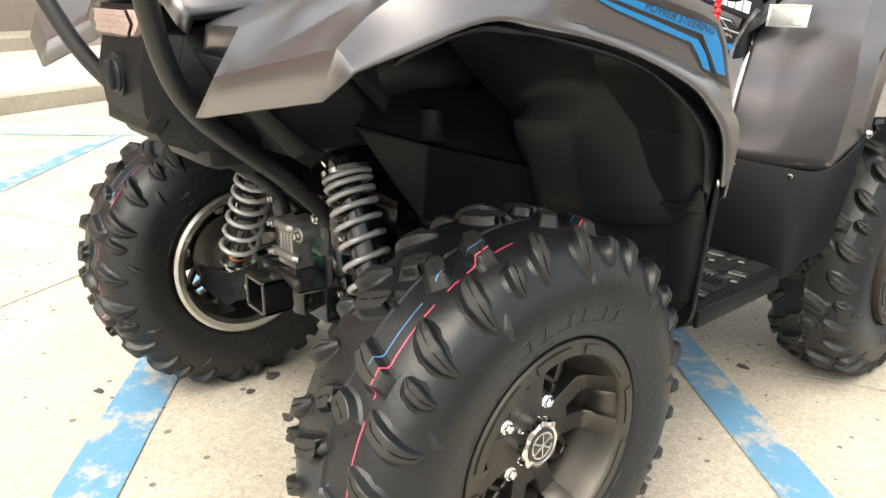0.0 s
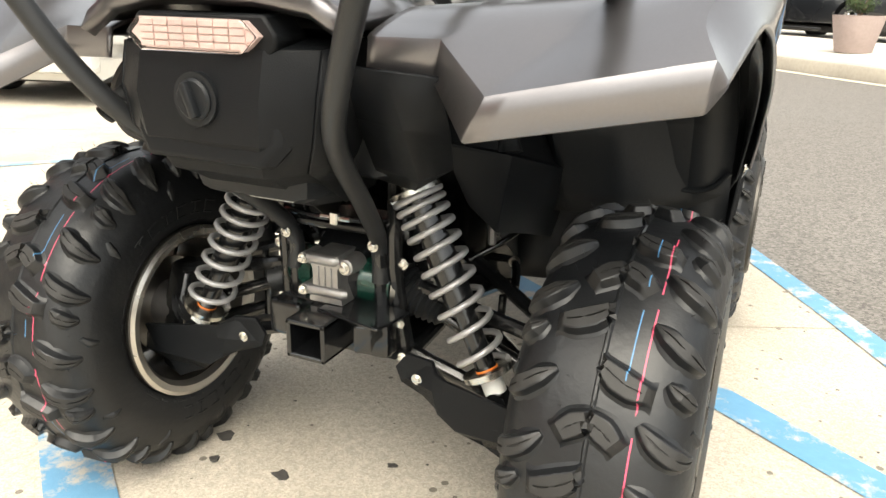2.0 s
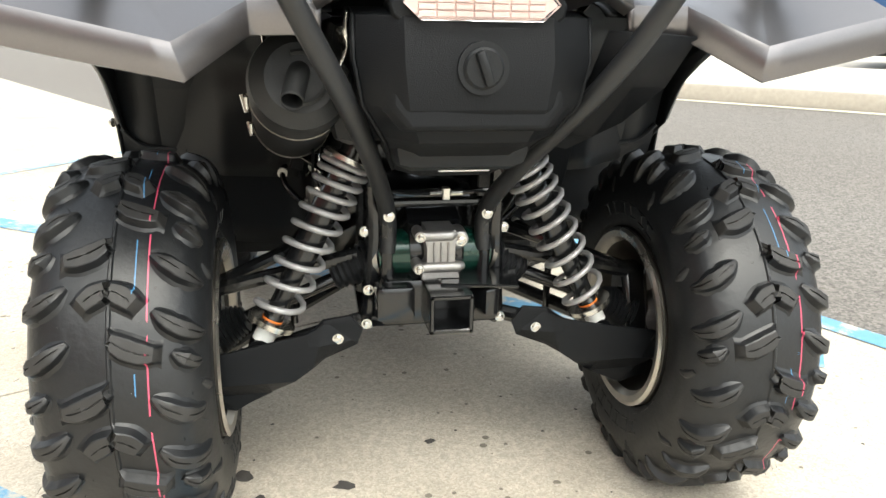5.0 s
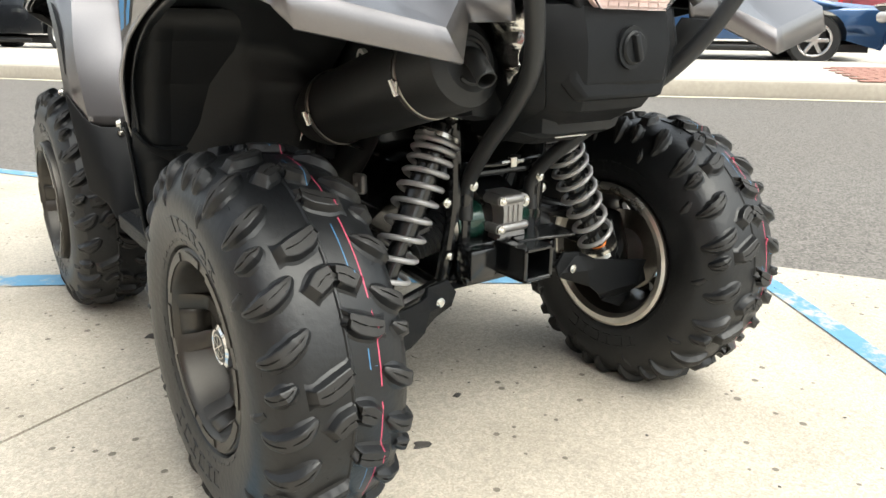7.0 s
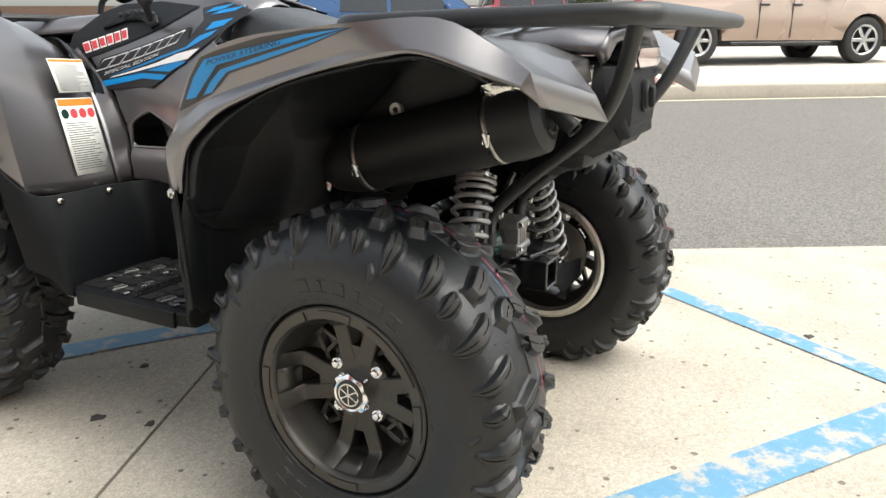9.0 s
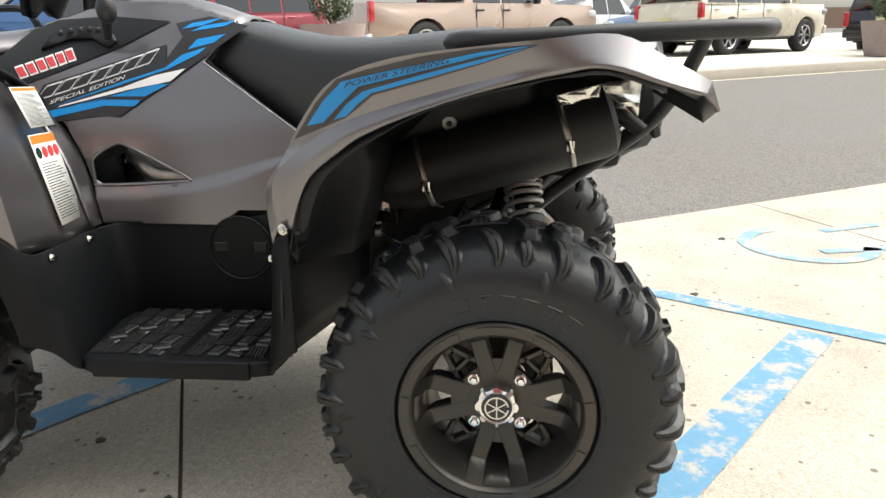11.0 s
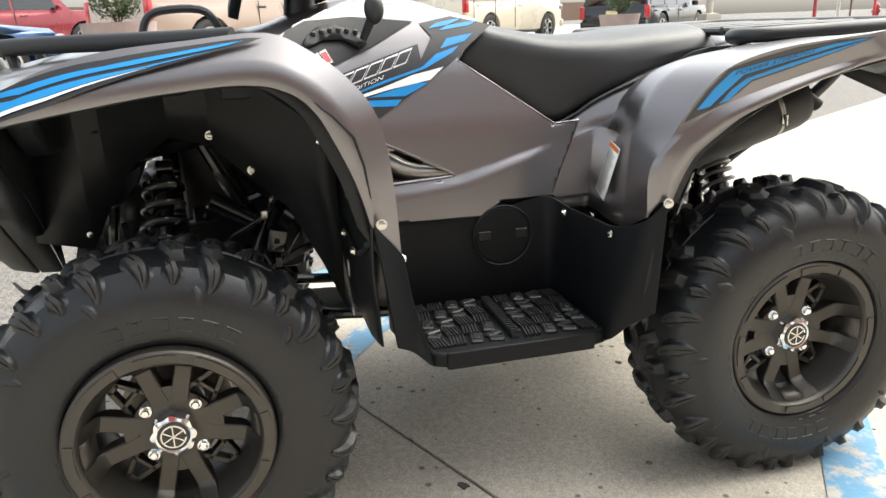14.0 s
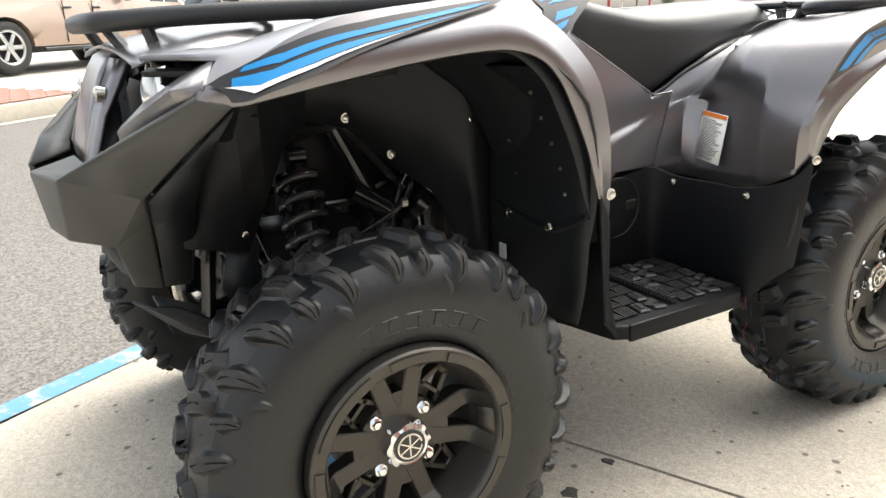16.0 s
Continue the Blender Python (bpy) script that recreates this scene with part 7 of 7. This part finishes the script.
TAN, CREAM, NAVY = paint("tan_car_paint", (0.40, 0.30, 0.24)), paint("cream_car_paint", (0.68, 0.62, 0.50), 0.1), paint("blue_car_paint", (0.020, 0.075, 0.19))
SILVER, DARK, REDCAR, WHITECAR = paint("silver_car_paint", (0.62, 0.61, 0.58), 0.1), paint("black_car_paint", (0.02, 0.022, 0.026)), paint("red_car_paint", (0.22, 0.02, 0.03)), paint("white_car_paint", (0.70, 0.70, 0.70), 0.0)


def planter(at, label, turn=0.0):
    root = thing("planter", label, "planter", "street planters")
    bm = bmesh.new()
    rows = [[(w * math.cos(a), w * math.sin(a), z) for a in [2 * math.pi * i / 40 for i in range(40)]] for w, z in ((.325, 0), (.33, .01), (.462, .655), (.465, .68), (.43, .68), (.41, .60))]
    vs = grid(bm, rows, close=True)
    bm.faces.new(vs[0][::-1])
    bm.faces.new(vs[-1])
    part("pot", bm, POT, root, "round tapered stone pot", 50)
    bm = bmesh.new()
    tube(bm, [(0, 0, .60), (0, 0, .64)], [.415, .405], 28)
    part("soil", bm, SOIL, root)
    bm = bmesh.new()
    random.seed(21)
    for i in range(7):
        a = i * .9
        tube(bm, [(0.03 * math.cos(a), .03 * math.sin(a), .68), (.16 * math.cos(a), .16 * math.sin(a), .95 + .05 * (i % 3))], [.012, .005], 5)
    part("stems", bm, FENCE, root)
    bm = bmesh.new()
    for i in range(1500):
        v = Vector((random.gauss(0, 1), random.gauss(0, 1), random.gauss(0, 1))).normalized()
        bump = 1 + .10 * math.sin(5 * v.x + 3 * v.z) + .08 * math.sin(7 * v.y + 2)
        p = Vector((0, 0, 1.02)) + Vector((v.x * .31, v.y * .31, v.z * .36)) * bump * random.uniform(.72, 1.04)
        if p.z < .72:
            continue
        u = v.orthogonal().normalized()
        u.rotate(Matrix.Rotation(random.random() * 6.28, 3, v))
        w = v.cross(u) + v * random.uniform(-.6, .6)
        s = random.uniform(.018, .034)
        q = [bm.verts.new(p + k) for k in (u * -s, w * s * .5, u * s, w * -s * .5)]
        bm.faces.new(q)
    link("crown", bm, LEAF, root, "rounded green shrub", 180, recalc=False)
    root.location = at
    root.rotation_euler = (0, 0, radians(turn))
    return root


def parked(label, col, x, y, turn, L, W, H, kind):
    return car(label, col, (x, y, rise(x, y) - 0.005), turn, L, W, H, kind)


car("silver sedan parked along the kerb", SILVER, (-5.75, 5.25, -.005), 195, 4.5, 1.78, 1.43, "sedan")
parked("dark blue sedan parked beyond the sidewalk", NAVY, 8.55, 5.68, -140, 4.6, 1.78, 1.42, "sedan")
parked("tan crew-cab pickup truck parked beyond the sidewalk", TAN, 13.3, 1.05, -140, 5.3, 1.85, 1.72, "pickup")
parked("cream boxy four-wheel-drive parked in the lot", CREAM, 16.7, -4.9, -140, 4.7, 1.85, 1.75, "suv")
parked("black estate car parked in the lot", DARK, 16.6, -9.3, -140, 4.6, 1.80, 1.50, "suv")
parked("silver-white hatchback in the far row", WHITECAR, 23.7, -2.3, -140, 4.3, 1.75, 1.48, "sedan")
parked("silver four-wheel-drive in the far row", SILVER, 25.5, -5.0, 40, 4.6, 1.85, 1.75, "suv")
parked("red four-wheel-drive in the far row", REDCAR, 18.8, 6.6, -140, 4.5, 1.85, 1.72, "suv")
parked("white pickup truck in the far row", WHITECAR, 18.2, 11.2, -140, 5.4, 1.9, 1.75, "pickup")
parked("blue hatchback in the far row", NAVY, 21.0, -4.4, 40, 4.2, 1.75, 1.48, "sedan")
parked("dark grey sedan parked beyond the sidewalk", DARK, 1.2, 13.9, -143, 4.6, 1.78, 1.43, "sedan")
parked("black four-wheel-drive parked beyond the sidewalk", DARK, -2.2, 14.6, -150, 4.8, 1.95, 1.85, "suv")
parked("blue pickup truck in the distance", NAVY, 6.0, 31.0, -130, 5.3, 1.9, 1.8, "pickup")
for x, y, k in ((9.05, 2.68, 1.02), (13.4, -6.8, .95), (1.32, 9.65, .64), (23.5, -24.3, 1.0)):
    planter((x, y, rise(x, y) + .135), "round tapered stone planter with a clipped shrub", -55).scale = (k, k, k)


def lamp_post(x, y, z):
    root = thing("lamp_post", "pale lamp post on a concrete pedestal beside the lot", "lamp post")
    bm = bmesh.new()
    rows = [[(a * w, b * w, h) for a, b in ((-1, -1), (1, -1), (1, 1), (-1, 1))] for w, h in ((.26, 0), (.25, .05), (.20, .55), (.17, .60), (.08, .62))]
    vs = grid(bm, rows, close=True)
    bm.faces.new(vs[-1])
    part("pedestal", bm, KERBM, root, "tapered concrete pedestal")
    bm = bmesh.new()
    tube(bm, [(0, 0, .6), (0, 0, 3), (0, 0, 6)], [.085, .07, .05], 14)
    part("pole", bm, WALK, root, "pale painted pole", 50)
    root.location = (x, y, z)
    return root


def hydrant(x, y, z):
    root = thing("fire_hydrant", "red cast-iron fire hydrant at the end of the lot", "fire hydrant")
    bm = bmesh.new()
    tube(bm, [(0, 0, 0), (0, 0, .05), (0, 0, .06), (0, 0, .55), (0, 0, .58), (0, 0, .62), (0, 0, .72), (0, 0, .78)], [.17, .17, .11, .11, .15, .15, .10, .03], 18)
    part("barrel", bm, REDPAINT, root)
    for d in ((1, 0), (-1, 0), (0, 1)):
        bm = bmesh.new()
        tube(bm, [(0, 0, .45), (d[0] * .17, d[1] * .17, .45)], .06, 10)
        part("outlet_cap", bm, REDPAINT, root)
    root.location = (x, y, z)


def marker_post(x, y, z, r, h, mat, label):
    root = thing("marker_post", label, "post", "posts at the end of the lot")
    bm = bmesh.new()
    tube(bm, [(0, 0, 0), (0, 0, h * .97), (0, 0, h)], [r, r, r * .6], 10)
    part("pole", bm, mat, root)
    root.location = (x, y, z)


REDPAINT = paint("red_street_paint", (0.40, 0.02, 0.03), 0.0)
lamp_post(14.9, -10.0, rise(14.9, -10.0) + .135)
hydrant(24.0, -23.7, rise(24.0, -23.7) + .135)
for x, y, r, h, mat, label in ((21.8, -21.5, .05, 2.2, REDPAINT, "red marker post beside the lot"), (14.6, -12.8, .045, 2.2, REDPAINT, "red marker post beside the lot"), (15.4, -14.6, .025, 2.2, FENCE, "thin grey post beside the lot"), (21.0, -19.2, .06, 2.4, WALK, "pale post beside the lot")):
    marker_post(x, y, rise(x, y) + .13, r, h, mat, label)

# far fence along the end of the lot
ribbon("fence_far", [(12 + 5.14 * i, 40 - 8.57 * i) for i in range(11)], [(18, .0), (18, 1.9), (18.2, 1.9), (18.2, 0)], FENCE, "brown far fence along the end of the lot", "fence")
